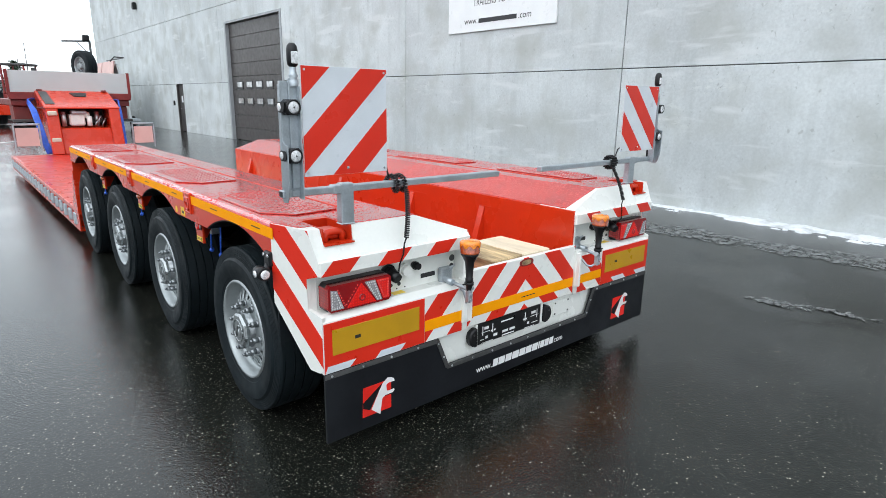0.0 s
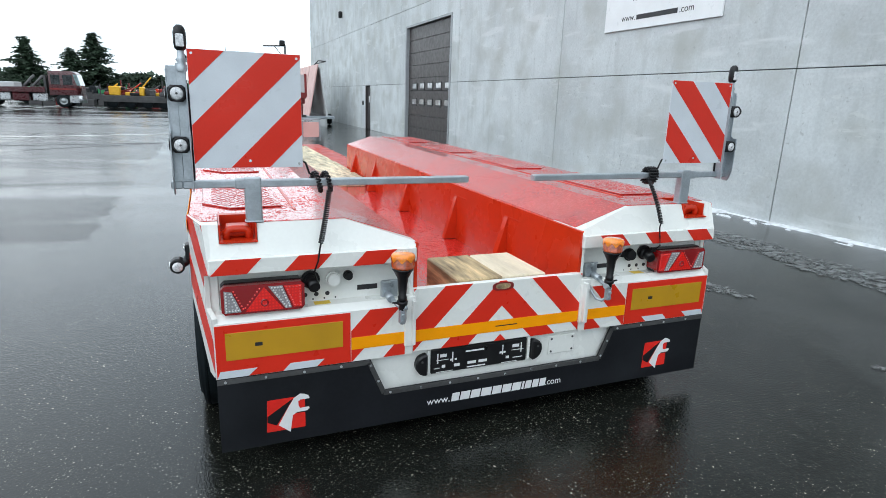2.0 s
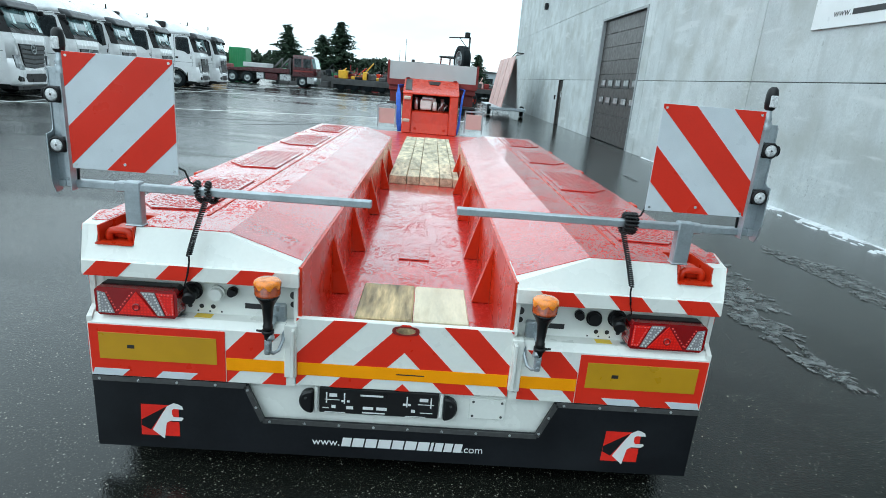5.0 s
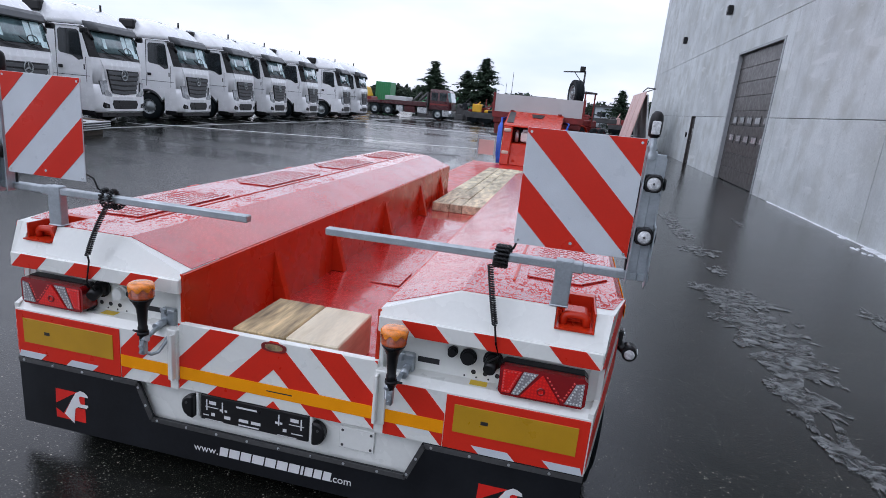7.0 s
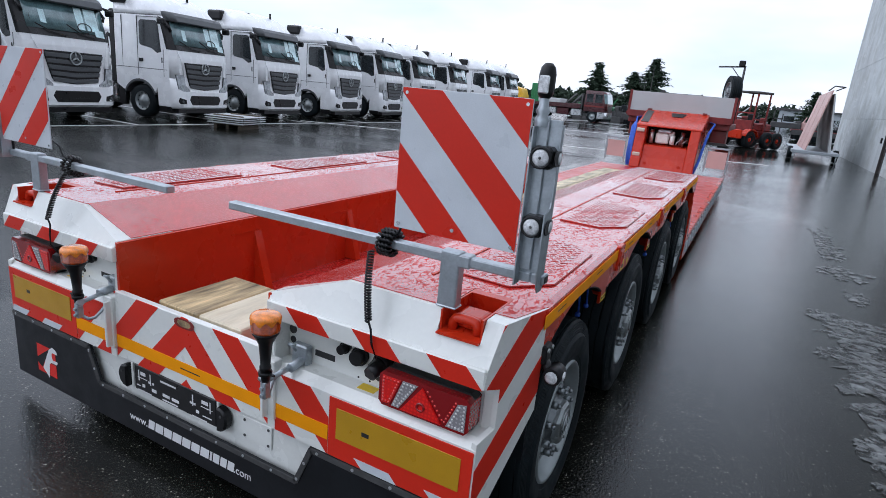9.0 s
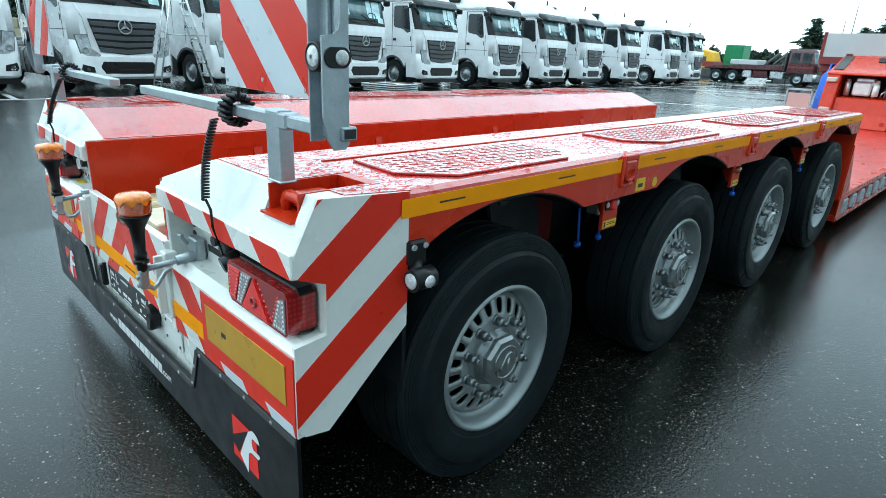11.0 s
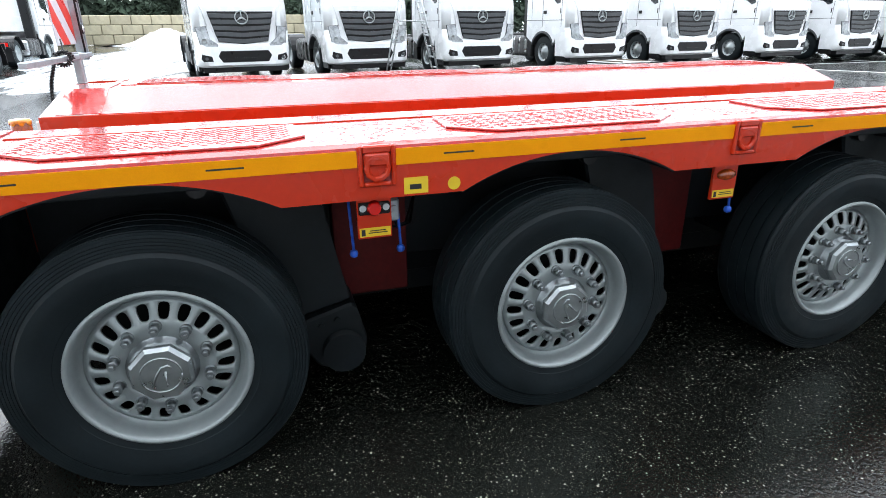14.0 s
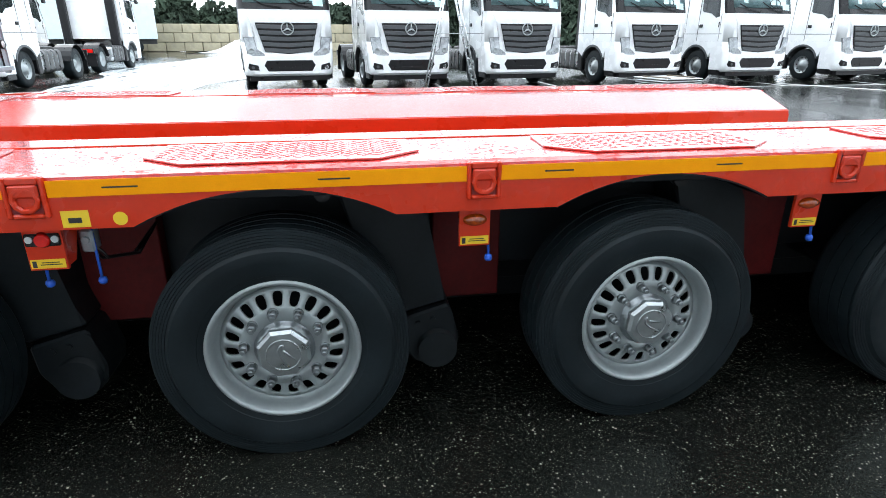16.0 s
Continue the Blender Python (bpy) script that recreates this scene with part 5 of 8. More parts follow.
    # sockets, holes and slot in the recess
    for u, v, r, mat_, name in ((0.912, 0.812, 0.034, BLACK, "socket"), (0.812, 0.806, 0.029, WHITE if s < 0 else BLACK, "socket"), (0.746, 0.818, 0.018, BLACK, "socket")):
        bm = B()
        rod(bm, (s * u, 0.10, v), (s * u, 0.055, v), r, r * 0.92, 20)
        rod(bm, (s * u, 0.085, v), (s * u, 0.078, v), r * 1.2, r * 1.2, 20)
        part(name, bm, mat_, T, "cable socket with cover")
    for i in range(3):
        prod("hole", (s * (0.836 + 0.049 * i), 0.10, 0.736), (s * (0.836 + 0.049 * i), 0.0985, 0.736), 0.010, SIGN_INK, T, n=12)
        prod("hole", (s * (0.80 + 0.050 * i), 0.10, 0.714), (s * (0.80 + 0.050 * i), 0.0985, 0.714), 0.004, SIGN_INK, T, n=8)
    pbox("slot", (min(s * 0.60, s * 0.70), max(s * 0.606, s * 0.692), 0.0985, 0.0995, 0.738, 0.762), SIGN_INK, T, "dark slot", 0)
    prod("hole", (s * 0.492, 0.10, 0.770), (s * 0.492, 0.0985, 0.770), 0.014, SIGN_INK, T)
    prod("hole", (s * 0.490, 0.10, 0.812), (s * 0.490, 0.0985, 0.812), 0.018, STEEL_DARK, T)
    pbox("small_sticker", (min(s * 0.83, s * 0.90), max(s * 0.83, s * 0.90), 0.05, 0.09, 0.7043, 0.7055), STICKER, T, "small yellow sticker", 0)
    pbox("small_sticker", (min(s * 0.94, s * 0.965), max(s * 0.94, s * 0.965), 0.055, 0.075, 0.7043, 0.7055), GALV, T, "small grey tag", 0)

    # flashing beacon on a swivel arm
    beacon = new("beacon")
    tagged(beacon, "amber flashing beacon on black grip")
    beacon.parent = T
    bx = s * 0.548
    beacon.matrix_basis = pose(bx, -0.10, 0.688)
    VZ = lambda c, q, h: (c, q, h)
    bm = B()
    lathe(bm, [(0.0, 0.0), (0.012, 0.0), (0.016, 0.02), (0.016, 0.05), (0.020, 0.055), (0.020, 0.07), (0.017, 0.075), (0.021, 0.13), (0.024, 0.155), (0.040, 0.186), (0.046, 0.194), (0.046, 0.200), (0.0, 0.200)], VZ, 24)
    part("grip", bm, BLACK, beacon)
    bm = B()
    lathe(bm, [(0.044, 0.200), (0.048, 0.203), (0.050, 0.206), (0.0485, 0.209), (0.0505, 0.252), (0.048, 0.255)], VZ, 48)
    for v in bm.verts:
        if 0.207 < v.co.z < 0.253:
            flute = 1 + 0.02 * math.cos(24 * math.atan2(v.co.y, v.co.x))
            v.co.x, v.co.y = v.co.x * flute, v.co.y * flute
    part("lens_ring", bm, LENS_AMBER, beacon, "dark amber lens")
    bm = B()
    lathe(bm, [(0.0524, 0.243), (0.0530, 0.250), (0.0515, 0.257), (0.047, 0.263), (0.040, 0.2665), (0.0, 0.270)], VZ, 72)
    for v in bm.verts:
        if v.co.z < 0.2435:
            v.co.z += 0.0080 * math.cos(8 * math.atan2(v.co.y, v.co.x)) - 0.003
    part("dome", bm, AMBER_DOME, beacon, "orange dome with a scalloped rim")
    bm = B()
    rod(bm, (0, 0, -0.005), (0, 0, 0.0), 0.014)
    rod(bm, (0, 0, 0.015), (s * -0.02, 0.0, 0.022), 0.016, 0.016)
    rod(bm, (0, 0, 0.01), (s * 0.02, 0.17, 0.03), 0.010)
    rod(bm, (s * 0.02, 0.10, 0.025), (s * 0.02, 0.205, 0.035), 0.017)
    box(bm, -0.045 if s < 0 else -0.03, 0.03 if s < 0 else 0.045, 0.16, 0.195, -0.02 + 0.03, 0.09, bevel=0.006)
    rod(bm, (0.0, 0.15, 0.07), (0.0, 0.13, 0.10), 0.006)
    rod(bm, (-0.016, 0.13, 0.10), (0.016, 0.13, 0.105), 0.006)
    part("swivel_arm", bm, GALV, beacon, "galvanised swivel arm with clamp")
    bm = B()
    rod(bm, (0, 0, 0.036), (0, 0, 0.050), 0.024, 0.024, 20)
    rod(bm, (s * 0.018, 0, 0.043), (s * 0.046, -0.004, 0.047), 0.006, 0.004, 10)
    part("clamp_ring", bm, BLACK, beacon, "black clamp ring with wing screw")
    bm = B()
    box(bm, -0.013, 0.013, -0.014, 0.014, -0.055, 0.012, bevel=0.004)
    tube(bm, [(0.0, 0.012, -0.05), (s * -0.012, 0.03, -0.068), (s * -0.03, 0.05, -0.062), (s * -0.04, 0.08, -0.03), (s * -0.03, 0.13, 0.0)], 0.0075, 8)
    for z in (-0.04, -0.012):
        rod(bm, (0, -0.013, z), (0, -0.022, z), 0.0075, 0.0075, 6)
    part("holder", bm, GALV, beacon, "galvanised holder with bent hook")

    # side marker lamp on a rubber stem
    mk = new("side_marker")
    tagged(mk, "round side marker lamp on black stem")
    mk.parent = T
    mk.matrix_basis = pose(s * 1.40, 0.325, 0.885)
    bm = B()
    box(bm, -0.012, 0.012, -0.03, 0.03, -0.01, 0.06, bevel=0.006)
    tube(bm, [(0, 0, 0.0), (s * 0.012, -0.01, -0.02), (s * 0.03, -0.02, -0.03), (s * 0.045, -0.03, -0.03)], 0.018, 10)
    rod(bm, (s * 0.045, -0.055, -0.03), (s * 0.045, 0.015, -0.03), 0.030, 0.030, 20)
    part("stem", bm, BLACK, mk)
    bm = B()
    lathe(bm, [(0.021, 0), (0.021, 0.004), (0.015, 0.007), (0, 0.009)], lambda c, q, h: (s * 0.045 + c, -0.0555 - h, -0.03 + q), 20)
    part("lens", bm, LENS_ROUND, mk)
    bm = B()
    lathe(bm, [(0.017, 0), (0.016, 0.004), (0.0, 0.006)], lambda c, q, h: (s * (0.0755 + h), -0.018 + c, -0.03 + q), 18)
    part("lens", bm, LENS_ROUND, mk)
    for d in (-0.02, 0.02):
        prod("screw", (s * 0.012, d, 0.045), (s * 0.018, d, 0.045), 0.008, ALU, mk)

    # marker board on post and telescopic bar
    px = s * 1.132
    bm = B()
    box(bm, px - 0.033, px + 0.033, 0.071, 0.114, 1.079, 1.262, bevel=0.006, seg=2)
    box(bm, px - 0.036, px + 0.036, 0.068, 0.117, 1.079, 1.086, bevel=0.003)
    part("marker_post", bm, GALV, T, "galvanised square post")
    pbox("marker_bar", (min(s * 0.175, s * 1.39), max(s * 0.175, s * 1.39), 0.075, 0.115, 1.222, 1.252), GALV, T, "galvanised telescopic bar", 0.004)
    pbox("bar_end", (min(s * 1.3902, s * 1.430), max(s * 1.3902, s * 1.430), 0.075, 0.115, 1.222, 1.252), GALV, T, bevel=0.003)
    pbox("bar_hollow", (min(s * 1.4302, s * 1.4312), max(s * 1.4302, s * 1.4312), 0.080, 0.110, 1.227, 1.247), SIGN_INK, T, bevel=0)
    pbox("bar_sleeve", (min(s * 1.10, s * 1.20), max(s * 1.10, s * 1.20), 0.0705, 0.1185, 1.217, 1.257), GALV, T, bevel=0.005)
    # vertical carrier with lamps
    cx = s * 1.385
    pbox("carrier_plate", (cx - 0.0335, cx + 0.0335, 0.0828, 0.09, 1.235, 1.68), GALV, T, "folded galvanised lamp carrier", 0.002)
    inner, outer = sorted((cx - s * 0.036, cx - s * 0.031)), sorted((cx + s * 0.031, cx + s * 0.036))
    pbox("carrier_flange", (*inner, 0.045, 0.085, 1.215, 1.66), GALV, T, bevel=0.001)
    bm = B()
    prism(bm, [(0.034, 1.275), (0.046, 1.225), (0.060, 1.203), (0.090, 1.203), (0.100, 1.213), (0.100, 1.668), (0.079, 1.668), (0.079, 1.462), (0.074, 1.446), (0.062, 1.437), (0.034, 1.434)], YZ, *outer, 0.001)
    part("carrier_flange", bm, GALV, T, "galvanised flange with a cut-away edge")
    pbox("carrier_strip", (min(cx, s * 1.35), max(cx, s * 1.35), 0.072, 0.0825, 1.26, 1.69), GALV, T, bevel=0.002)
    for z in (1.581, 1.393):
        lp = pbox("clearance_lamp", (cx - 0.030, cx + 0.030, 0.040, 0.098, z - 0.030, z + 0.030), BLACK, T, "round clearance lamp", 0.010)
        for yy, d in ((0.0395, -1), (0.0985, 1)):
            bm = B()
            lathe(bm, [(0.0235, 0), (0.0235, 0.004), (0.018, 0.0075), (0.0, 0.009)], lambda c, q, h: (cx + c, yy + d * h, z + q), 22)
            part("lens", bm, LENS_ROUND, lp)
            bm = B()
            lathe(bm, [(0.030, -0.004), (0.030, 0.005), (0.024, 0.006), (0.024, -0.004)], lambda c, q, h: (cx + c, yy + d * h, z + q), 22)
            part("bezel", bm, BLACK, lp)
            bm = B()
            lathe(bm, [(0.0045, 0.0075), (0.004, 0.0095), (0.0, 0.010)], lambda c, q, h: (cx + c, yy + d * h, z + q), 12)
            part("bulb", bm, STEEL_DARK, lp)
        bm = B()
        flat = 0.0362
        turn_ = [2 * math.pi * (i + 0.5) / 20 for i in range(20)]
        prism(bm, [(0.071 + 0.013 * (1 if math.cos(a) > 0 else -1) + 0.019 * math.cos(a), z + 0.021 * math.sin(a)) for a in turn_], YZ, *sorted((cx + s * flat, cx + s * (flat + 0.004))), 0.001)
        part("gasket", bm, BLACK, lp)
        bm = B()
        lathe(bm, [(0.016, 0.004), (0.0155, 0.006), (0.010, 0.0075), (0.0, 0.008)], lambda c, q, h: (cx + s * (flat + h), 0.080 + c, z + q), 18)
        part("lens", bm, LENS_ROUND, lp)
    # lamp on top of the carrier
    tp = new("top_lamp")
    tagged(tp, "small black marker lamp on rubber foot")
    tp.parent = T
    tp.matrix_basis = pose(s * 1.362, 0.075, 1.66)
    bm = B()
    lathe(bm, [(0.018, 0.0), (0.020, 0.02), (0.014, 0.03), (0.020, 0.04), (0.014, 0.05), (0.012, 0.075)], VZ, 16)
    part("foot", bm, GALV, tp)
    bm = B()
    lathe(bm, [(0.011, 0.072), (0.020, 0.08), (0.0225, 0.10), (0.0225, 0.135), (0.019, 0.152), (0.010, 0.162), (0, 0.163)], VZ, 16)
    part("hood", bm, BLACK, tp)
    bm = B()
    box(bm, -0.014, 0.014, -0.0255, -0.016, 0.085, 0.13, bevel=0.003)
    part("lens", bm, LENS_ROUND, tp)
    bm = B()
    tube(bm, [(0, 0.01, 0.07), (s * -0.02, 0.02, 0.045), (s * -0.03, 0.022, -0.02), (s * -0.015, 0.02, -0.10), (s * -0.02, 0.02, -0.25), (s * -0.012, 0.02, -0.42)], 0.006)
    part("cable", bm, BLACK, tp)

    # the board itself
    b0, b1 = s * 1.342, s * 0.935
    low_, top_ = 1.305, (1.741 if s < 0 else 1.729)
    board = pbox("marker_board", (min(b0, b1), max(b0, b1), 0.052, 0.057, low_, top_), FILM_WHITE, T, "square red and white striped marker board", 0.001)
    x0, x1 = min(b0, b1), max(b0, b1)
    reg = [(x0 + 0.001, low_ + 0.001), (x1 - 0.001, low_ + 0.001), (x1 - 0.001, top_ - 0.001), (x0 + 0.001, top_ - 0.001)]
    # bands run down from the outer top corner, each 0.145 along the edge
    for d0, d1 in ((-0.02, 0.130), (0.276, 0.422), (0.567, 0.712)):
        o_ = x0 if s < 0 else x1
        e = 1 if s < 0 else -1
        band = [(o_ + e * (d0 + 0.02), top_ + 0.02), (o_ + e * (d1 + 0.02), top_ + 0.02), (o_ + e * (d1 - 0.70), top_ - 0.70), (o_ + e * (d0 - 0.70), top_ - 0.70)]
        p = clean(clip(band, reg))
        if len(p) > 2:
            for yy, nm in ((0.0516, -1), (0.0574, 1)):
                pprism("stripe", p, XZ, yy, yy + nm * 0.0008, STRIPE_RED, board)
    for u in (x0 + 0.015, x1 - 0.015):
        for v in (low_ + 0.015, top_ - 0.015):
            prod("rivet", (u, 0.0515, v), (u, 0.0495, v), 0.005, ALU, board, n=10)
    prod("rivet", ((x0 + x1) / 2, 0.0515, low_ + 0.027), ((x0 + x1) / 2, 0.0495, low_ + 0.027), 0.006, ALU, board, n=10)

    # coiled cable: wound round the bar, then down to the socket
    cu = s * (0.835 if s < 0 else 0.865)
    bm = B()
    # two open loops on one side, a tight bundle on the other; the cable itself is a fine coil
    loops, reach = (2, 0.085) if s < 0 else (4, 0.050)
    wound = []
    for i in range(loops * 96 + 1):
        a = 2 * math.pi * i / 96
        c = Vector((cu + s * (0.055 - reach * a / (2 * math.pi * loops)), 0.095 + 0.036 * math.cos(a), 1.237 + 0.036 * math.sin(a)))
        q = a * 16
        wound.append(c + Vector((0.0085 * math.sin(q), 0.0085 * math.cos(q) * math.cos(a), 0.0085 * math.cos(q) * math.sin(a))))
    tube(bm, wound, 0.0046, 5)
    part("wound_cable", bm, BLACK, T, "black cable wound round the bar")
    bm = B()
    n_turn, a_, b_ = 26, Vector((cu - s * 0.005, 0.045, 1.21)), Vector((cu + s * 0.045, -0.02, 1.00))
    pts = []
    for i in range(n_turn * 8):
        k = i / (n_turn * 8 - 1)
        c = a_.lerp(b_, k)
        pts.append((c.x + 0.0095 * math.cos(i * math.pi / 4), c.y + 0.0095 * math.sin(i * math.pi / 4) - 0.01 * math.sin(k * math.pi), c.z))
    tube(bm, pts, 0.0036, 5)
    part("coil_cable", bm, BLACK, T, "coiled black lamp cable")
    bm = B()
    tube(bm, [b_, (b_.x + s * 0.004, -0.010, 0.97), (b_.x + s * 0.012, -0.012, 0.92), (b_.x + s * 0.028, -0.004, 0.870), (s * 0.895, 0.02, 0.825), (s * 0.912, 0.05, 0.815)], 0.004, 6)
    rod(bm, (s * 0.905, 0.012, 0.795), (s * 0.912, 0.06, 0.812), 0.024, 0.030, 14)
    part("plug", bm, BLACK, T, "cable plug")
    bm = B()
    tube(bm, [(cu + s * 0.05, 0.095, 1.265), (cu + s * 0.07, 0.085, 1.275), (cu + s * 0.085, 0.08, 1.32), (cu + s * 0.12, 0.07, 1.34)], 0.0045, 6)
    part("lamp_cable", bm, BLACK, T)

# rubber flap with aluminium edge, rivets, emblems and web address
bm = B()
for q in ([(-1.318, 0.09), (1.318, 0.09), (1.318, 0.267), (-1.318, 0.267)], [(0.606, 0.267), (1.318, 0.267), (1.318, 0.434), (0.675, 0.434)], [(-1.318, 0.267), (-0.594, 0.267), (-0.664, 0.434), (-1.318, 0.434)]):
    prism(bm, q, XZ, -0.004, 0.008)
flap = part("mud_flap", bm, FLAP, T, "wide black rubber rear mud flap")
edge = [(-1.318, 0.421), (-0.670, 0.421), (-0.600, 0.256), (0.612, 0.256), (0.681, 0.421), (1.318, 0.421)]
for p, q in zip(edge, edge[1:]):
    d = Vector((q[0] - p[0], q[1] - p[1])).normalized()
    nrm = Vector((-d.y, d.x)) * 0.011
    pprism("edge_strip", [(p[0] - nrm.x, p[1] - nrm.y), (q[0] - nrm.x, q[1] - nrm.y), (q[0] + nrm.x, q[1] + nrm.y), (p[0] + nrm.x, p[1] + nrm.y)], XZ, -0.0045, -0.009, STEEL_DARK, flap)
    k = max(2, round((Vector(q) - Vector(p)).length / 0.155))
    for i in range(k):
        c = Vector(p).lerp(Vector(q), (i + 0.2) / k)
        prod("rivet", (c.x, -0.009, c.y), (c.x, -0.0115, c.y), 0.006, ALU, flap, n=10)
SKIN = Matrix(((1, 0, 0, 0), (0, 0, -1, -0.0045), (0, 1, 0, 0), (0, 0, 0, 1)))
PAINT = surf("flap_white_print", (0.75, 0.75, 0.75), 0.5, vary=0.04)
words("web_prefix", "www.", 0.052, SKIN @ pose(-0.322, 0.150, 0), PAINT, flap)
words("web_suffix", ".com", 0.050, SKIN @ pose(0.331, 0.150, 0), PAINT, flap)
x = -0.255
for w_ in (0.050, 0.060, 0.060, 0.066, 0.060, 0.060, 0.060, 0.022, 0.046, 0.046, 0.046):
    pprism("name_bar", [(x, 0.149), (x + w_ - 0.010, 0.149), (x + w_ - 0.003, 0.193), (x + 0.007, 0.193)], XZ, -0.0045, -0.0053, PAINT, flap)
    x += w_ - 0.003
for s, cx in ((-1, -1.025), (1, 1.020)):
    pprism("emblem_square", [(cx - 0.104, 0.152), (cx + 0.062, 0.152), (cx + 0.062, 0.305), (cx - 0.098, 0.305)], XZ, -0.0045, -0.0053, LOGO_RED, flap, "red emblem square with white hooked shape")
    pprism("emblem_wedge", [(cx - 0.100, 0.228), (cx + 0.012, 0.300), (cx - 0.036, 0.220), (cx - 0.062, 0.180), (cx - 0.101, 0.200)], XZ, -0.0055, -0.0061, FLAP, flap)
    pprism("emblem_wedge", [(cx + 0.012, 0.225), (cx + 0.064, 0.225), (cx + 0.064, 0.236), (cx + 0.012, 0.240)], XZ, -0.0055, -0.0061, FLAP, flap)
    bm = B()
    for q in ([(cx - 0.054, 0.180), (cx - 0.004, 0.138), (cx + 0.008, 0.218), (cx + 0.006, 0.285), (cx - 0.006, 0.268)],
              [(cx + 0.008, 0.218), (cx + 0.026, 0.230), (cx + 0.040, 0.248), (cx + 0.034, 0.260), (cx + 0.033, 0.282), (cx + 0.013, 0.300), (cx + 0.006, 0.285)],
              [(cx + 0.026, 0.230), (cx + 0.072, 0.231), (cx + 0.082, 0.243), (cx + 0.078, 0.249), (cx + 0.040, 0.248)],
              [(cx + 0.013, 0.300), (cx + 0.033, 0.282), (cx + 0.042, 0.289), (cx + 0.083, 0.289), (cx + 0.078, 0.304), (cx + 0.060, 0.314), (cx + 0.042, 0.318)]):
        prism(bm, q, XZ, -0.0063, -0.0070)
    part("emblem_hook", bm, PAINT, flap)

# number plate carrier (blank bars), rubber buffers, blind plate
npl = pbox("number_plate", (-0.359, 0.164, 0.012, 0.0295, 0.303, 0.428), NUMBER_PLATE, T, "black number plate carrier with unreadable marks", 0.004)
marks = [(-0.315, 0.034, 0.386, 0.016), (0.080, 0.038, 0.386, 0.016), (-0.18, 0.10, 0.396, 0.008), (-0.335, 0.065, 0.370, 0.003), (0.075, 0.070, 0.370, 0.003), (-0.305, 0.018, 0.330, 0.015), (-0.240, 0.030, 0.328, 0.015),
         (-0.168, 0.046, 0.331, 0.014), (-0.108, 0.046, 0.331, 0.014), (0.045, 0.018, 0.330, 0.014), (-0.345, 0.028, 0.328, 0.004), (0.085, 0.055, 0.328, 0.004), (-0.17, 0.10, 0.312, 0.006), (-0.335, 0.09, 0.308, 0.003), (0.02, 0.09, 0.308, 0.003)]
marks += [(u, 0.006, 0.355, 0.052) for u in (-0.330, -0.252, 0.022, 0.128)] + [(u, 0.012, 0.362, 0.010) for u in (-0.262, -0.238, 0.008, 0.030)]
for u, w_, v, h_ in marks:
    pbox("mark", (u, u + w_, 0.0105, 0.0118, v, v + h_), PAINT, npl, bevel=0)
for d, u in ((-1, -0.384), (1, 0.187)):
    bm = B()
    prism(bm, [(u, 0.306), (u + d * 0.028, 0.312), (u + d * 0.050, 0.330), (u + d * 0.060, 0.356), (u + d * 0.060, 0.378), (u + d * 0.050, 0.402), (u + d * 0.028, 0.416), (u, 0.420)], XZ, -0.012, 0.0295, 0.008)
    buf = part("buffer", bm, BLACK, T, "black rubber buffer")
    prod("screw", (u + d * 0.030, -0.012, 0.385), (u + d * 0.030, -0.0145, 0.385), 0.006, STEEL_DARK, buf, n=10)
    pbox("plate_clip", (min(u - d * 0.003, u - d * 0.018), max(u - d * 0.003, u - d * 0.018), 0.010, 0.0295, 0.308, 0.430), WHITE, T, bevel=0.003)
bl = pbox("blind_plate", (0.302, 0.462, 0.022, 0.0295, 0.310, 0.412), WHITE, T, "white blind plate with rivets", 0.003)
for u in (0.318, 0.446):
    for v in (0.326, 0.396):
        prod("rivet", (u, 0.0215, v), (u, 0.0190, v), 0.006, STEEL_DARK, bl, n=10)

# timber in the channel
for name, x0, x1, y0, y1, z0, z1, m_, lab in (("timber_block", -0.225, 0.022, 0.05, 0.47, 0.556, 0.757, WOOD_DARK, "weathered grained timber block in the trailer channel"), ("plywood_block", 0.026, 0.268, 0.05, 0.465, 0.556, 0.757, PLY, "pale plywood block in the trailer channel")):
    bm = B()
    box(bm, x0, x1, y0, y1, z0, z1, bevel=0.006)
    tagged(part(name, bm, m_), lab, "timber")
wood = thing("timber_deck", "weathered wooden plank deck at the channel's front end", "timber", at=(0, 0, 0.556))
WOOD_BOARD = surf("sun_bleached_boards", (0.64, 0.55, 0.38), 0.6, vary=0.3, scale=14, fine=70, bump=0.3, dirt=(0.13, 0.10, 0.05), dirt_amount=0.5, dirt_scale=16, random_tint=0.14, stretch=(1.0, 0.25, 1.0))
rng = random.Random(12)
x0 = -0.380
while x0 < 0.40:
    w_ = min(rng.uniform(0.14, 0.27), 0.43 - x0)
    y = 4.33 + rng.uniform(0, 0.03)
    while y < 8.85:
        y1 = min(8.9, y + rng.uniform(0.22, 0.75))
        if 4.9 < y1 < 5.44:
            y1 = 5.40
        lo = -0.0 if y1 < 5.45 else 0.062
        bm = B()
        h = rng.uniform(-0.004, 0.005)
        box(bm, x0, x0 + w_ - 0.006, y, y1 - 0.008, lo, 0.100 + h, bevel=0.005)
        part("plank", bm, WOOD_BOARD, wood)
        y = y1
    x0 += w_
for y in (5.7, 6.5, 7.3, 8.1, 8.75):
    pbox("bearer", (-0.37, 0.42, y, y + 0.10, -0.198, 0.060), WOOD_DARK, wood, bevel=0.006)


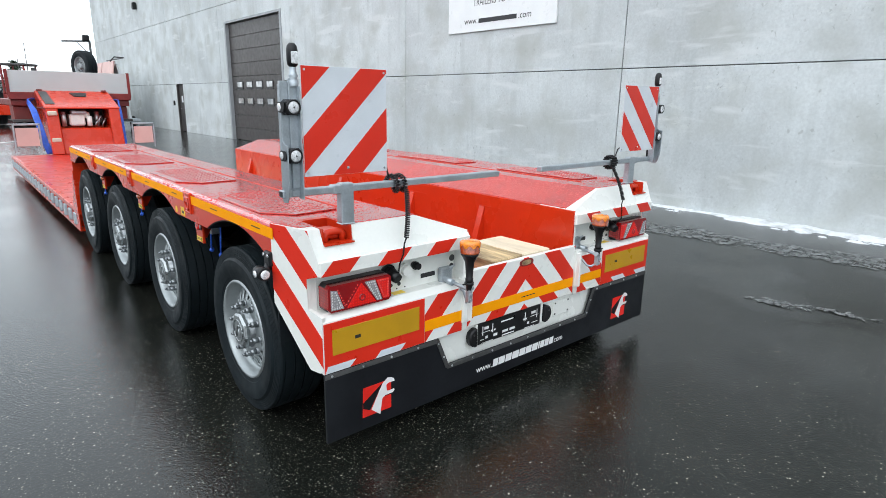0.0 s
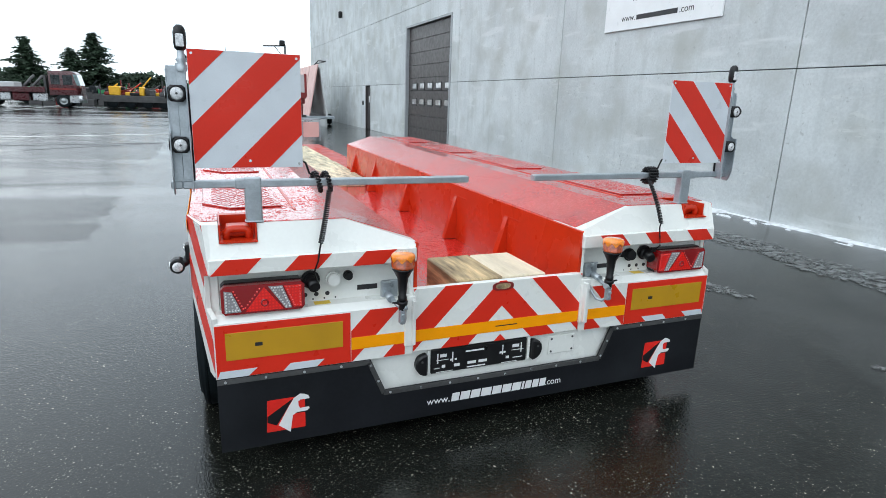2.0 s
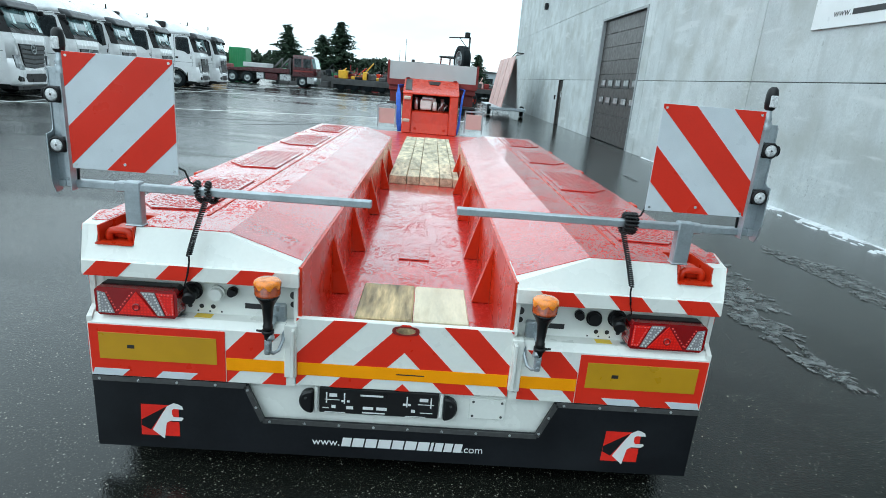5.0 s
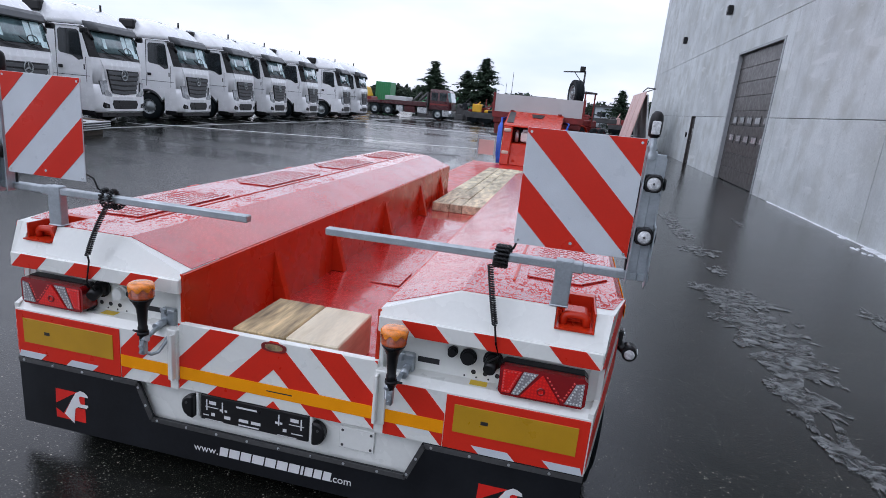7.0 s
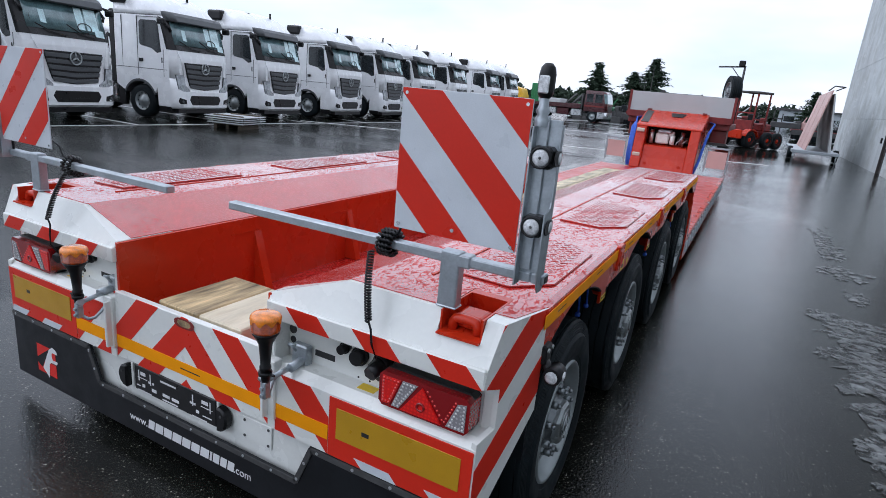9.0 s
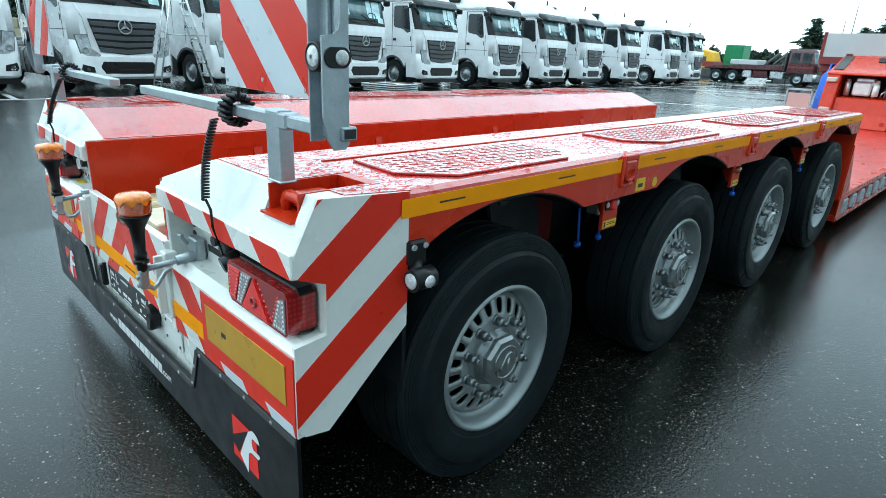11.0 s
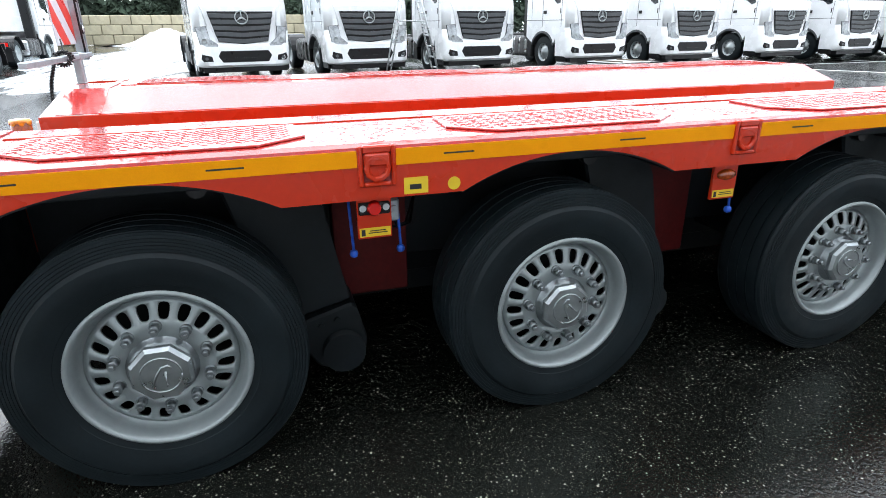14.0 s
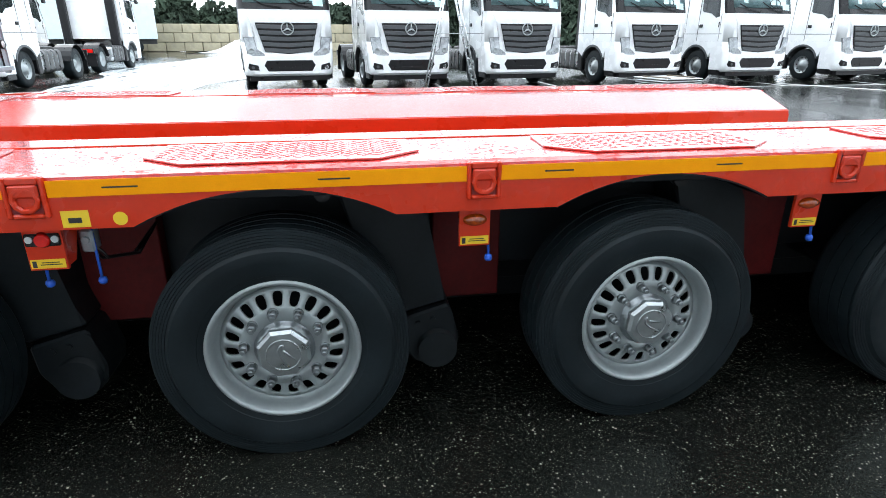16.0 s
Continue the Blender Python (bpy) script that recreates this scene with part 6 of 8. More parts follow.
# ---- low bed and gooseneck of the trailer ----
BED0, BED1 = 5.46, 13.0
pbox("bed_floor", (-1.37, 1.37, BED0, BED1, 0.325, 0.355), RED_BED, T, bevel=0.003)
pbox("bed_belly", (-1.18, 1.18, BED0, BED1, 0.10, 0.325), UNDER, T, bevel=0)
for s in (-1, 1):
    pbox("top_rail", (min(s * 1.33, s * 1.40), max(s * 1.33, s * 1.40), BED0, BED1, 0.30, 0.36), RED, T, bevel=0.006)
    pbox("low_rail", (min(s * 1.33, s * 1.40), max(s * 1.33, s * 1.40), BED0, BED1, 0.10, 0.15), RED, T, bevel=0.006)
    for i in range(22):
        y = BED0 + 0.05 + i * 0.35
        pprism("rib", [(1.20, 0.15), (1.395, 0.15), (1.395, 0.30), (1.20, 0.30)], lambda u, v, w: (s * u, w, v), y, y + 0.03, RED, T)
        if i < 21:
            bm = B()
            prism(bm, [(y + 0.07, 0.16), (y + 0.29, 0.16), (y + 0.25, 0.29), (y + 0.10, 0.29)], YZ, s * 1.375, s * 1.408, 0.010)
            box(bm, min(s * 1.36, s * 1.416), max(s * 1.36, s * 1.416), y + 0.14, y + 0.20, 0.15, 0.21, bevel=0.010)
            part("lashing_eye", bm, GALV, T, "worn steel lashing eye")
    # steps at the front of the bogie
    pbox("bogie_step", (min(s * 0.46, s * 1.36), max(s * 0.46, s * 1.36), DECK_END + 0.002, DECK_END + 0.12, 0.36, 0.62), RED, T)
    pprism("bogie_cheek", [(DECK_END, 0.12), (DECK_END + 0.35, 0.12), (DECK_END + 0.28, 0.36), (DECK_END, 0.80)], YZ, s * 1.385, s * 1.398, RED, T)

# neck: side cheeks, lower nose, hood
for x0, x1 in ((-0.68, -0.45), (0.52, 0.74)):
    pprism("neck_cheek", [(12.75, 0.36), (13.0, 1.33), (14.2, 1.68), (14.2, 0.9), (13.7, 0.36)], YZ, x0, x1, RED, T, bevel=0.02)
pprism("neck_nose", [(12.80, 0.36), (12.92, 0.60), (12.98, 0.90), (13.4, 0.94), (13.7, 0.36)], YZ, -0.449, 0.519, RED, T, bevel=0.015)
pprism("hood", [(12.97, 1.32), (13.0, 1.36), (14.05, 1.70), (14.2, 1.70), (14.2, 1.32)], YZ, -0.70, 0.76, RED, T, bevel=0.02)
pbox("dark_core", (-0.45, 0.52, 13.7, 13.75, 0.36, 1.32), UNDER, T, bevel=0)
hood_at = lambda x, k: (x, 13.0 + 1.05 * k, 1.362 + 0.34 * k)
bm = B()
vs = [bm.verts.new(hood_at(*p)) for p in ((-0.02, 0.62), (0.22, 0.62), (0.27, 0.85), (-0.07, 0.85))]
bm.faces.new(vs)
up = bmesh.ops.extrude_face_region(bm, geom=bm.faces[:])
bmesh.ops.translate(bm, verts=[v for v in up["geom"] if isinstance(v, bmesh.types.BMVert)], vec=(0, -0.004, 0.012))
part("hood_slot", bm, BLACK, T, "dark trapezoid grip slot")
bm = B()
vs = [bm.verts.new(hood_at(*p)) for p in ((-0.64, 0.15), (-0.47, 0.15), (-0.50, 0.9), (-0.66, 0.9))]
bm.faces.new(vs)
up = bmesh.ops.extrude_face_region(bm, geom=bm.faces[:])
bmesh.ops.translate(bm, verts=[v for v in up["geom"] if isinstance(v, bmesh.types.BMVert)], vec=(0, -0.004, 0.012))
part("hood_grille", bm, STEEL_DARK, T, "dark louvred panel")
for x in (-0.62, 0.66):
    pbox("hood_hinge", (x - 0.05, x + 0.05, 13.98, 14.06, 1.69, 1.73), RED_DARK, T)
# engine parts in the opening
pbox("engine_block", (-0.24, 0.06, 13.12, 13.50, 0.95, 1.20), WHITE, T, "pale auxiliary engine", 0.03)
pbox("engine_cover", (-0.20, 0.10, 13.08, 13.30, 1.20, 1.28), GALV, T, bevel=0.02)
prod("filter_can", (0.14, 13.12, 0.95), (0.14, 13.12, 1.16), 0.055, WHITE, T)
for x_, z_ in ((0.24, 1.02), (0.30, 1.10), (0.38, 1.03)):
    bm = B()
    tube(bm, [(x_, 13.10, 0.94), (x_ + 0.02, 13.06, z_), (x_ + 0.08, 13.14, z_ + 0.06), (x_ + 0.06, 13.4, z_ + 0.02)], 0.016, 8)
    part("pipe", bm, GALV, T, "bent steel pipe")
prod("cylinder", (-0.34, 13.20, 0.94), (-0.34, 13.20, 1.25), 0.05, ALU, T)
prod("cylinder", (-0.25, 13.45, 0.94), (-0.25, 13.45, 1.22), 0.04, STEEL_DARK, T)
prod("cylinder", (0.33, 13.35, 0.94), (0.33, 13.35, 1.25), 0.05, ALU, T)
pbox("valve_block", (0.22, 0.46, 13.4, 13.55, 1.0, 1.12), STEEL_DARK, T)
prod("air_filter", (0.02, 13.22, 1.18), (0.16, 13.22, 1.18), 0.07, WHITE, T, "white air filter")
for x in (-0.34, 0.42):
    prod("bolt_boss", (x, 12.90, 0.47), (x, 12.84, 0.47), 0.04, RED, T)
for z in (1.18, 0.62):
    pbox("work_lamp", (-0.66, -0.48, 12.80 + 0.16 * (z - 0.6), 12.92 + 0.16 * (z - 0.6), z, z + 0.09), surf("lamp_cream", (0.6, 0.55, 0.45), 0.3), T, "pale work lamp", 0.02)
# headboard and platform
pbox("headboard", (-1.15, 1.24, 14.2, 14.24, 1.66, 2.13), GREY_BOARD, T, "pale grey headboard", 0.004)
for s, x in ((-1, -1.17), (1, 1.26)):
    pbox("board_post", (x - 0.03, x + 0.03, 14.18, 14.26, 1.55, 2.15), RED_DARK, T)
pbox("neck_beam", (-1.18, 1.27, 14.16, 14.5, 1.50, 1.66), RED_DARK, T, bevel=0.01)
pbox("neck_platform", (-1.15, 1.24, 14.25, 18.2, 1.36, 1.50), RED_DARK, T, bevel=0.01)
pbox("neck_body", (-0.45, 0.52, 13.76, 18.2, 0.95, 1.36), RED, T, bevel=0.02)
for x0, x1 in ((-1.12, -0.78), (0.84, 1.2)):
    pbox("neck_box", (x0, x1, 14.35, 15.2, 1.02, 1.36), RED_DARK, T, bevel=0.02)
    pbox("lamp_bar", (x0 - 0.05, x1 + 0.05, 14.12, 14.3, 1.0, 1.06), STEEL_DARK, T)
for s in (-1, 1):
    # blue hose bundle beside the neck
    x = 0.03 + s * 0.80
    for k in range(5 if s < 0 else 2):
        o = 0.022 * k
        bm = B()
        tube(bm, [(x - s * 0.02 + o * 0.3, 14.15, 1.52), (x + s * 0.10, 13.9 + o, 1.50 - o), (x + s * 0.02 + o * s, 13.5, 1.28), (x - s * 0.02 + o * s, 13.2, 0.92), (x - s * 0.05 + o * s, 13.0, 0.60), (x - s * 0.10 + o * s, 12.9, 0.38)], 0.020, 8)
        part("hose", bm, BLUE, T, "blue air hose")
    # folding side board near the neck
    x = 0.05 + s * 1.12
    bm = B()
    for d in ((x - 0.24, x - 0.21, 0.45, 1.02), (x + 0.21, x + 0.24, 0.45, 1.02), (x - 0.24, x + 0.24, 0.98, 1.02)):
        box(bm, d[0], d[1], 12.88, 12.92, d[2], d[3], bevel=0.004)
    fr = part("width_board", bm, GALV, T, "galvanised frame with faded pink board")
    pbox("board", (x - 0.20, x + 0.20, 12.895, 12.905, 0.55, 0.93), PINK, fr)
# antennas and spare wheel
for x, h in ((-0.74, 2.72), (-0.90, 2.42)):
    prod("antenna", (x, 14.3, 1.5), (x, 14.3, h), 0.014, STEEL_DARK, T, r1=0.005, n=8)
pbox("tool_rail", (-0.55, 0.45, 15.0, 15.06, 2.13, 2.16), STEEL_DARK, T)
pbox("rail_foot", (-0.60, -0.50, 15.0, 15.06, 1.5, 2.22), STEEL_DARK, T)
spare = copy_thing(first, pose(0.83, 17.62, 2.40, 0, 0, 200))
spare.name = "spare_wheel"
pbox("spare_cradle", (0.65, 1.05, 17.5, 17.75, 1.5, 2.0), STEEL_DARK, T)
prod("mast", (1.16, 17.6, 1.5), (1.16, 17.6, 3.12), 0.03, STEEL_DARK, T)
prod("mast_arm", (0.48, 17.6, 3.06), (1.16, 17.6, 3.10), 0.022, STEEL_DARK, T)
prod("mast_brace", (0.84, 17.6, 3.06), (1.14, 17.6, 2.72), 0.012, STEEL_DARK, T)
pbox("mast_lamp", (0.99, 1.16, 17.55, 17.68, 3.10, 3.26), BLACK, T, "black work lamp", 0.02)


# ---- the parked lorries ----
def slab(bm, rows, closed=True, round_all=False):
    """A shell of rounded slices: z, front x, half width, rear x, corner radius."""
    rings = []
    for z, xf, hw, xr, rc in rows:
        pts = [(xr, -hw)]
        for k in range(7):
            a = -math.pi / 2 + math.pi / 2 * k / 6
            pts.append((xf - rc + rc * math.cos(a), -hw + rc + rc * math.sin(a)))
        for k in range(7):
            a = math.pi / 2 * k / 6
            pts.append((xf - rc + rc * math.cos(a), hw - rc + rc * math.sin(a)))
        pts.append((xr, hw))
        rings.append([bm.verts.new((x, y, z)) for x, y in pts])
    n = len(rings[0])
    for a, b in zip(rings, rings[1:]):
        for i in range(n) if closed else range(1, n - 2):
            j = (i + 1) % n
            bm.faces.new((a[i], a[j], b[j], b[i])).smooth = round_all or 1 <= i <= 6 or 8 <= i <= 13
    if closed:
        bm.faces.new(list(reversed(rings[0])))
        bm.faces.new(rings[-1])


def lorry(label, paint, at, turn, group=""):
    """Tractor unit, nose to +x, its front at x = 0."""
    L = thing("lorry", label, "lorry", at, turn, group)
    bm = B()
    slab(bm, [(1.28, -0.02, 1.245, -2.30, 0.20), (1.90, -0.03, 1.245, -2.30, 0.22), (2.10, -0.06, 1.24, -2.30, 0.24), (2.52, -0.18, 1.23, -2.31, 0.25), (2.95, -0.30, 1.22, -2.31, 0.26), (3.06, -0.35, 1.215, -2.31, 0.27)])
    part("cab", bm, paint, L)
    bm = B()
    slab(bm, [(3.075, -0.36, 1.222, -2.33, 0.28), (3.22, -0.46, 1.215, -2.33, 0.30), (3.40, -0.62, 1.19, -2.34, 0.36), (3.58, -0.86, 1.13, -2.34, 0.42), (3.70, -1.12, 1.04, -2.34, 0.45), (3.78, -1.42, 0.90, -2.33, 0.42), (3.81, -1.70, 0.70, -2.30, 0.32)], round_all=True)
    part("roof_cap", bm, paint, L, "high white roof cap")
    bm = B()
    slab(bm, [(3.058, -0.37, 1.200, -2.32, 0.28), (3.078, -0.37, 1.200, -2.32, 0.28)])
    part("roof_seam", bm, BLACK, L)
    bm = B()
    slab(bm, [(0.37, -0.02, 1.17, -0.70, 0.26), (0.43, 0.05, 1.215, -0.70, 0.26), (0.60, 0.05, 1.22, -0.70, 0.24), (0.90, 0.035, 1.235, -0.70, 0.22), (1.00, 0.0, 1.24, -0.70, 0.21), (1.279, -0.02, 1.244, -0.70, 0.20)])
    part("front_panel", bm, paint, L)
    pbox("valance", (-0.66, -0.04, -1.10, 1.10, 0.24, 0.375), BLACK, L)
    bm = B()
    slab(bm, [(2.11, -0.055, 1.249, -0.52, 0.245), (2.52, -0.168, 1.239, -0.62, 0.255), (2.96, -0.294, 1.229, -0.64, 0.265)], False)
    part("screen_surround", bm, BLACK, L, "black glass edge and pillars")
    # grille with slats
    gr = [(0.0, 0.95), (0.52, 1.01), (0.66, 1.08), (0.84, 1.77), (-0.84, 1.77), (-0.66, 1.08), (-0.52, 1.01)]
    pprism("grille", gr, YZ, -0.03, 0.020, BLACK, L, bevel=0.01)
    for i in range(5):
        z = 1.02 + 0.149 * i
        hw = 0.645 + 0.041 * i
        sag = 0.045 - 0.009 * i
        bm = B()
        prism(bm, [(-hw, z), (0, z - sag), (hw, z), (hw + 0.022, z + 0.105), (0, z + 0.105 - sag), (-hw - 0.022, z + 0.105)], YZ, 0.015, 0.045, 0.010)
        part("slat", bm, TRUCK_GREY, L)
    bm = B()
    lathe(bm, [(0.150, 0.046), (0.175, 0.050), (0.178, 0.070), (0.150, 0.074), (0.146, 0.046)], lambda c, q, h: (h, c, 1.62 + q), 28)
    for a in (90, 210, 330):
        a = radians(a)
        rod(bm, (0.062, 0, 1.62), (0.062, 0.15 * math.cos(a), 1.62 + 0.15 * math.sin(a)), 0.034, 0.010, 6)
    part("emblem", bm, CHROME, L, "plain round chrome emblem")
    for s in (-1, 1):
        R = lambda u, v, w: (w - 0.055 * (max(0, abs(u) - 0.95) / 0.2) ** 2, u, v)
        lamp = [(1.165, 1.38), (0.92, 1.40), (0.86, 1.09), (0.68, 0.97), (0.68, 0.905), (0.98, 0.915), (1.10, 0.98)]
        bm = B()
        prism(bm, [(s * (u + (0.012 if u > 0.95 else -0.012)), v + (0.012 if v > 1.2 else -0.012)) for u, v in lamp], R, -0.04, 0.030)
        housing = part("headlamp", bm, TRUCK_GREY, L, "clear headlamp in a dark bezel")
        bm = B()
        prism(bm, [(s * u, v) for u, v in lamp], R, 0.0, 0.040, 0.006)
        part("lens", bm, HEADLAMP, housing)
        for u, v, r in ((1.00, 1.05, 0.074), (0.83, 0.965, 0.040)):
            bm = B()
            lathe(bm, [(r, 0.036), (r, 0.046), (r * 0.8, 0.044), (r * 0.5, 0.038), (0, 0.037)], lambda c, q, h: (h, s * u + c, v + q), 18)
            part("reflector", bm, CHROME, housing)
        bm = B()
        prism(bm, [(s * 0.84, 0.53), (s * 1.08, 0.53), (s * 1.13, 0.60), (s * 1.10, 0.72), (s * 0.86, 0.66)], R, 0.0, 0.066, 0.006)
        part("fog_recess", bm, BLACK, L)
        prod("fog_lamp", (0.06, s * 1.0, 0.605), (0.070, s * 1.0, 0.605), 0.042, TRUCK_GREY, L, n=14)
        # raised edge from the grille to the windscreen corner
        bm = B()
        tube(bm, [(0.0, s * 0.88, 1.40), (-0.012, s * 0.95, 1.80), (-0.045, s * 1.09, 2.10)], 0.014, 6)
        part("crease", bm, paint, L)
        # door lines, side window, mirror
        bm = B()
        prism(bm, [(-0.50, 2.02), (-0.66, 1.98), (-0.86, 2.12), (-1.28, 2.18), (-1.33, 2.24), (-1.33, 2.86), (-1.26, 2.92), (-0.70, 2.92), (-0.62, 2.86)], lambda u, v, w: (u, w, v), s * 1.222, s * 1.2475, 0.006)
        part("side_window", bm, GLASS_DARK, L, "dark side window with a dropped sill")
        bm = B()
        for q in ((-0.425, -0.410, 1.30, 2.10), (-1.415, -1.400, 1.30, 3.02), (-1.40, -0.54, 3.005, 3.018), (-2.29, -0.30, 1.50, 1.516), (-2.02, -2.01, 1.5, 3.02)):
            box(bm, q[0], q[1], min(s * 1.224, s * 1.2495), max(s * 1.224, s * 1.2495), q[2], q[3])
        part("door_seam", bm, TRUCK_GREY, L)
        bm = B()
        box(bm, -1.36, -1.20, min(s * 1.24, s * 1.27), max(s * 1.24, s * 1.27), 1.70, 1.80, bevel=0.014)
        part("door_handle", bm, BLACK, L)
        pbox("badge", (-0.50, -0.46, min(s * 1.24, s * 1.253), max(s * 1.24, s * 1.253), 1.70, 1.86), BLACK, L)
        bm = B()
        tube(bm, [(-0.62, s * 1.20, 3.0), (-0.45, s * 1.34, 3.0), (-0.30, s * 1.44, 2.96)], 0.035)
        box(bm, -0.42, -0.16, min(s * 1.36, s * 1.48), max(s * 1.36, s * 1.48), 2.80, 2.98, bevel=0.04, seg=2)
        tube(bm, [(-0.36, s * 1.14, 2.90), (-0.24, s * 1.17, 2.74), (-0.23, s * 1.13, 2.64)], 0.045)
        part("mirror", bm, BLACK, L, "black mirror housing")
        # flank with the wheel arch cut out, dark liner, black lip
        arc = [(-1.38 + 0.66 * math.cos(a), 0.52 + 0.66 * math.sin(a)) for a in [math.pi * (0.14 + 0.72 * i / 12) for i in range(13)]]
        bm = B()
        prism(bm, [(-0.69, 0.98), (-0.69, 1.279), (-2.30, 1.279), (-2.30, 0.98)] + arc[::-1], lambda u, v, w: (u, w, v), s * 1.18, s * 1.244)
        part("flank", bm, paint, L)
        bm = B()
        prism(bm, arc + [(u * 0.96 - 1.38 * 0.04, v - 0.065) for u, v in arc[::-1]], lambda u, v, w: (u, w, v), s * 0.80, s * 1.262)
        part("arch_lip", bm, TRUCK_GREY, L, "dark wheel arch lip")
        pbox("step_well", (-0.70, -0.22, min(s * 1.10, s * 1.205), max(s * 1.10, s * 1.205), 0.26, 0.62), BLACK, L, "black entry step", 0.02)
        pbox("rear_step", (-2.30, -2.02, min(s * 1.05, s * 1.22), max(s * 1.05, s * 1.22), 0.34, 0.98), BLACK, L, bevel=0.03)
        # wheels
        for x, y in ((-1.38, 1.03), (-4.95, 1.0)):
            wide = 0.15 if x > -2 else 0.22
            bm = B()
            lathe(bm, [(0.29, -wide), (0.42, -wide - 0.005), (0.50, -wide + 0.02), (0.515, -wide + 0.06), (0.515, 0.09), (0.50, 0.13), (0.42, 0.155), (0.29, 0.15)], lambda c, q, h: (x + c, s * (y + h), 0.515 + q), 30)
            wh = part("wheel", bm, RUBBER, L)
            bm = B()
            if x > -2:
                lathe(bm, [(0.295, 0.15), (0.285, 0.13), (0.265, 0.085), (0.20, 0.080), (0.165, 0.10), (0.15, 0.135), (0.10, 0.14), (0.085, 0.17), (0.0, 0.175)], lambda c, q, h: (x + c, s * (y + h), 0.515 + q), 24)
            else:
                lathe(bm, [(0.295, 0.15), (0.285, 0.12), (0.26, 0.0), (0.17, -0.02), (0.15, 0.05), (0.12, 0.09), (0.0, 0.095)], lambda c, q, h: (x + c, s * (y + h), 0.515 + q), 24)
            part("rim", bm, RIM, wh)
            for i in range(10):
                a = 2 * math.pi * i / 10
                q = 0.235
                d = 0.082 if x > -2 else -0.005
                bm = B()
                rod(bm, (x + q * math.cos(a), s * (y + d - 0.01), 0.515 + q * math.sin(a)), (x + q * math.cos(a), s * (y + d + 0.004), 0.515 + q * math.sin(a)), 0.026, 0.026, 8)
                part("vent_hole", bm, UNDER, wh)
        # tank with straps, side box, rear mudguard, tail lamp
        bm = B()
        box(bm, -3.75, -2.45, min(s * 0.60, s * 1.20), max(s * 0.60, s * 1.20), 0.36, 1.0, bevel=0.14, seg=4)
        part("fuel_tank", bm, ALU, L, "bare aluminium fuel tank")
        for x in (-2.62, -2.95, -3.28, -3.60):
            bm = B()
            box(bm, x - 0.02, x + 0.02, min(s * 0.585, s * 1.215), max(s * 0.585, s * 1.215), 0.345, 1.015, bevel=0.14, seg=4)
            part("strap", bm, STEEL_DARK, L)
        bm = B()
        k = 10
        turn_ = [math.pi * (0.05 + 0.9 * i / k) for i in range(k + 1)]
        prism(bm, [(-4.95 + 0.63 * math.cos(a), 0.52 + 0.63 * math.sin(a)) for a in turn_] + [(-4.95 + 0.60 * math.cos(a), 0.52 + 0.60 * math.sin(a)) for a in turn_[::-1]], lambda u, v, w: (u, w, v), s * 0.66, s * 1.22)
        part("mudguard", bm, BLACK, L)
        pbox("mud_flap", (-5.68, -5.66, min(s * 0.70, s * 1.20), max(s * 0.70, s * 1.20), 0.26, 0.74), BLACK, L)
        tl = pbox("tail_lamp", (-5.86, -5.78, min(s * 0.70, s * 1.20), max(s * 0.70, s * 1.20), 0.76, 0.94), BLACK, L)
        pbox("lens", (-5.872, -5.858, min(s * 0.73, s * 1.17), max(s * 0.73, s * 1.17), 0.785, 0.915), LENS_RED, tl, "red lens")
        pbox("frame_rail", (-5.8, -0.8, min(s * 0.36, s * 0.44), max(s * 0.36, s * 0.44), 0.70, 0.98), STEEL_DARK, L)
    # windscreen with wiper cowl, papers and painted view brightness, visor
    W = lambda u, v, w: (-0.055 - 0.285 * (v - 2.10) + w - 0.035 * (abs(u) / 1.1) ** 4, u, v)
    bm = B()
    cols = [-1.10, -0.9, -0.5, 0, 0.5, 0.9, 1.10]
    grid = [[bm.verts.new(W(u, v, 0.030)) for u in cols] for v in (2.27, 2.58, 2.93)]
    for a, b in zip(grid, grid[1:]):
        for i in range(len(cols) - 1):
            bm.faces.new((a[i], a[i + 1], b[i + 1], b[i])).smooth = True
    ext = bmesh.ops.extrude_face_region(bm, geom=bm.faces[:])
    bmesh.ops.translate(bm, verts=[v for v in ext["geom"] if isinstance(v, bmesh.types.BMVert)], vec=(-0.02, 0, 0))
    part("windscreen", bm, WINDSCREEN, L, "dark reflecting windscreen")
    pprism("cowl", [(-1.05, 2.11), (1.05, 2.11), (1.10, 2.27), (-1.10, 2.27)], lambda u, v, w: W(u, v, w), 0.0, 0.034, BLACK, L)
    # the widest pane paints the bright view through the cab onto the glass
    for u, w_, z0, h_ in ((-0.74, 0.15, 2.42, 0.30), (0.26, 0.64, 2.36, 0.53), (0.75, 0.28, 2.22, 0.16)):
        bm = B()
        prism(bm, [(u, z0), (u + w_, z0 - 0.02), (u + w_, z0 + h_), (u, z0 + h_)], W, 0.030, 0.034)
        part("paper" if w_ < 0.6 else "screen_glare", bm, PAPER_AND_GLARE, L, "pale sheet behind the windscreen" if w_ < 0.6 else "pale patch painting the bright view through the cab")
    bm = B()
    tube(bm, [W(0.46 + 0.20 * math.cos(a), 2.40 + 0.12 * math.sin(a), 0.037) for a in [2 * math.pi * i / 16 for i in range(17)]], 0.012, 6)
    part("steering_wheel", bm, BLACK, L)
    bm = B()
    tube(bm, [W(0.75, 2.16, 0.05), W(0.30, 2.24, 0.05), W(-0.05, 2.44, 0.045)], 0.014, 6)
    part("wiper", bm, BLACK, L)
    bm = B()
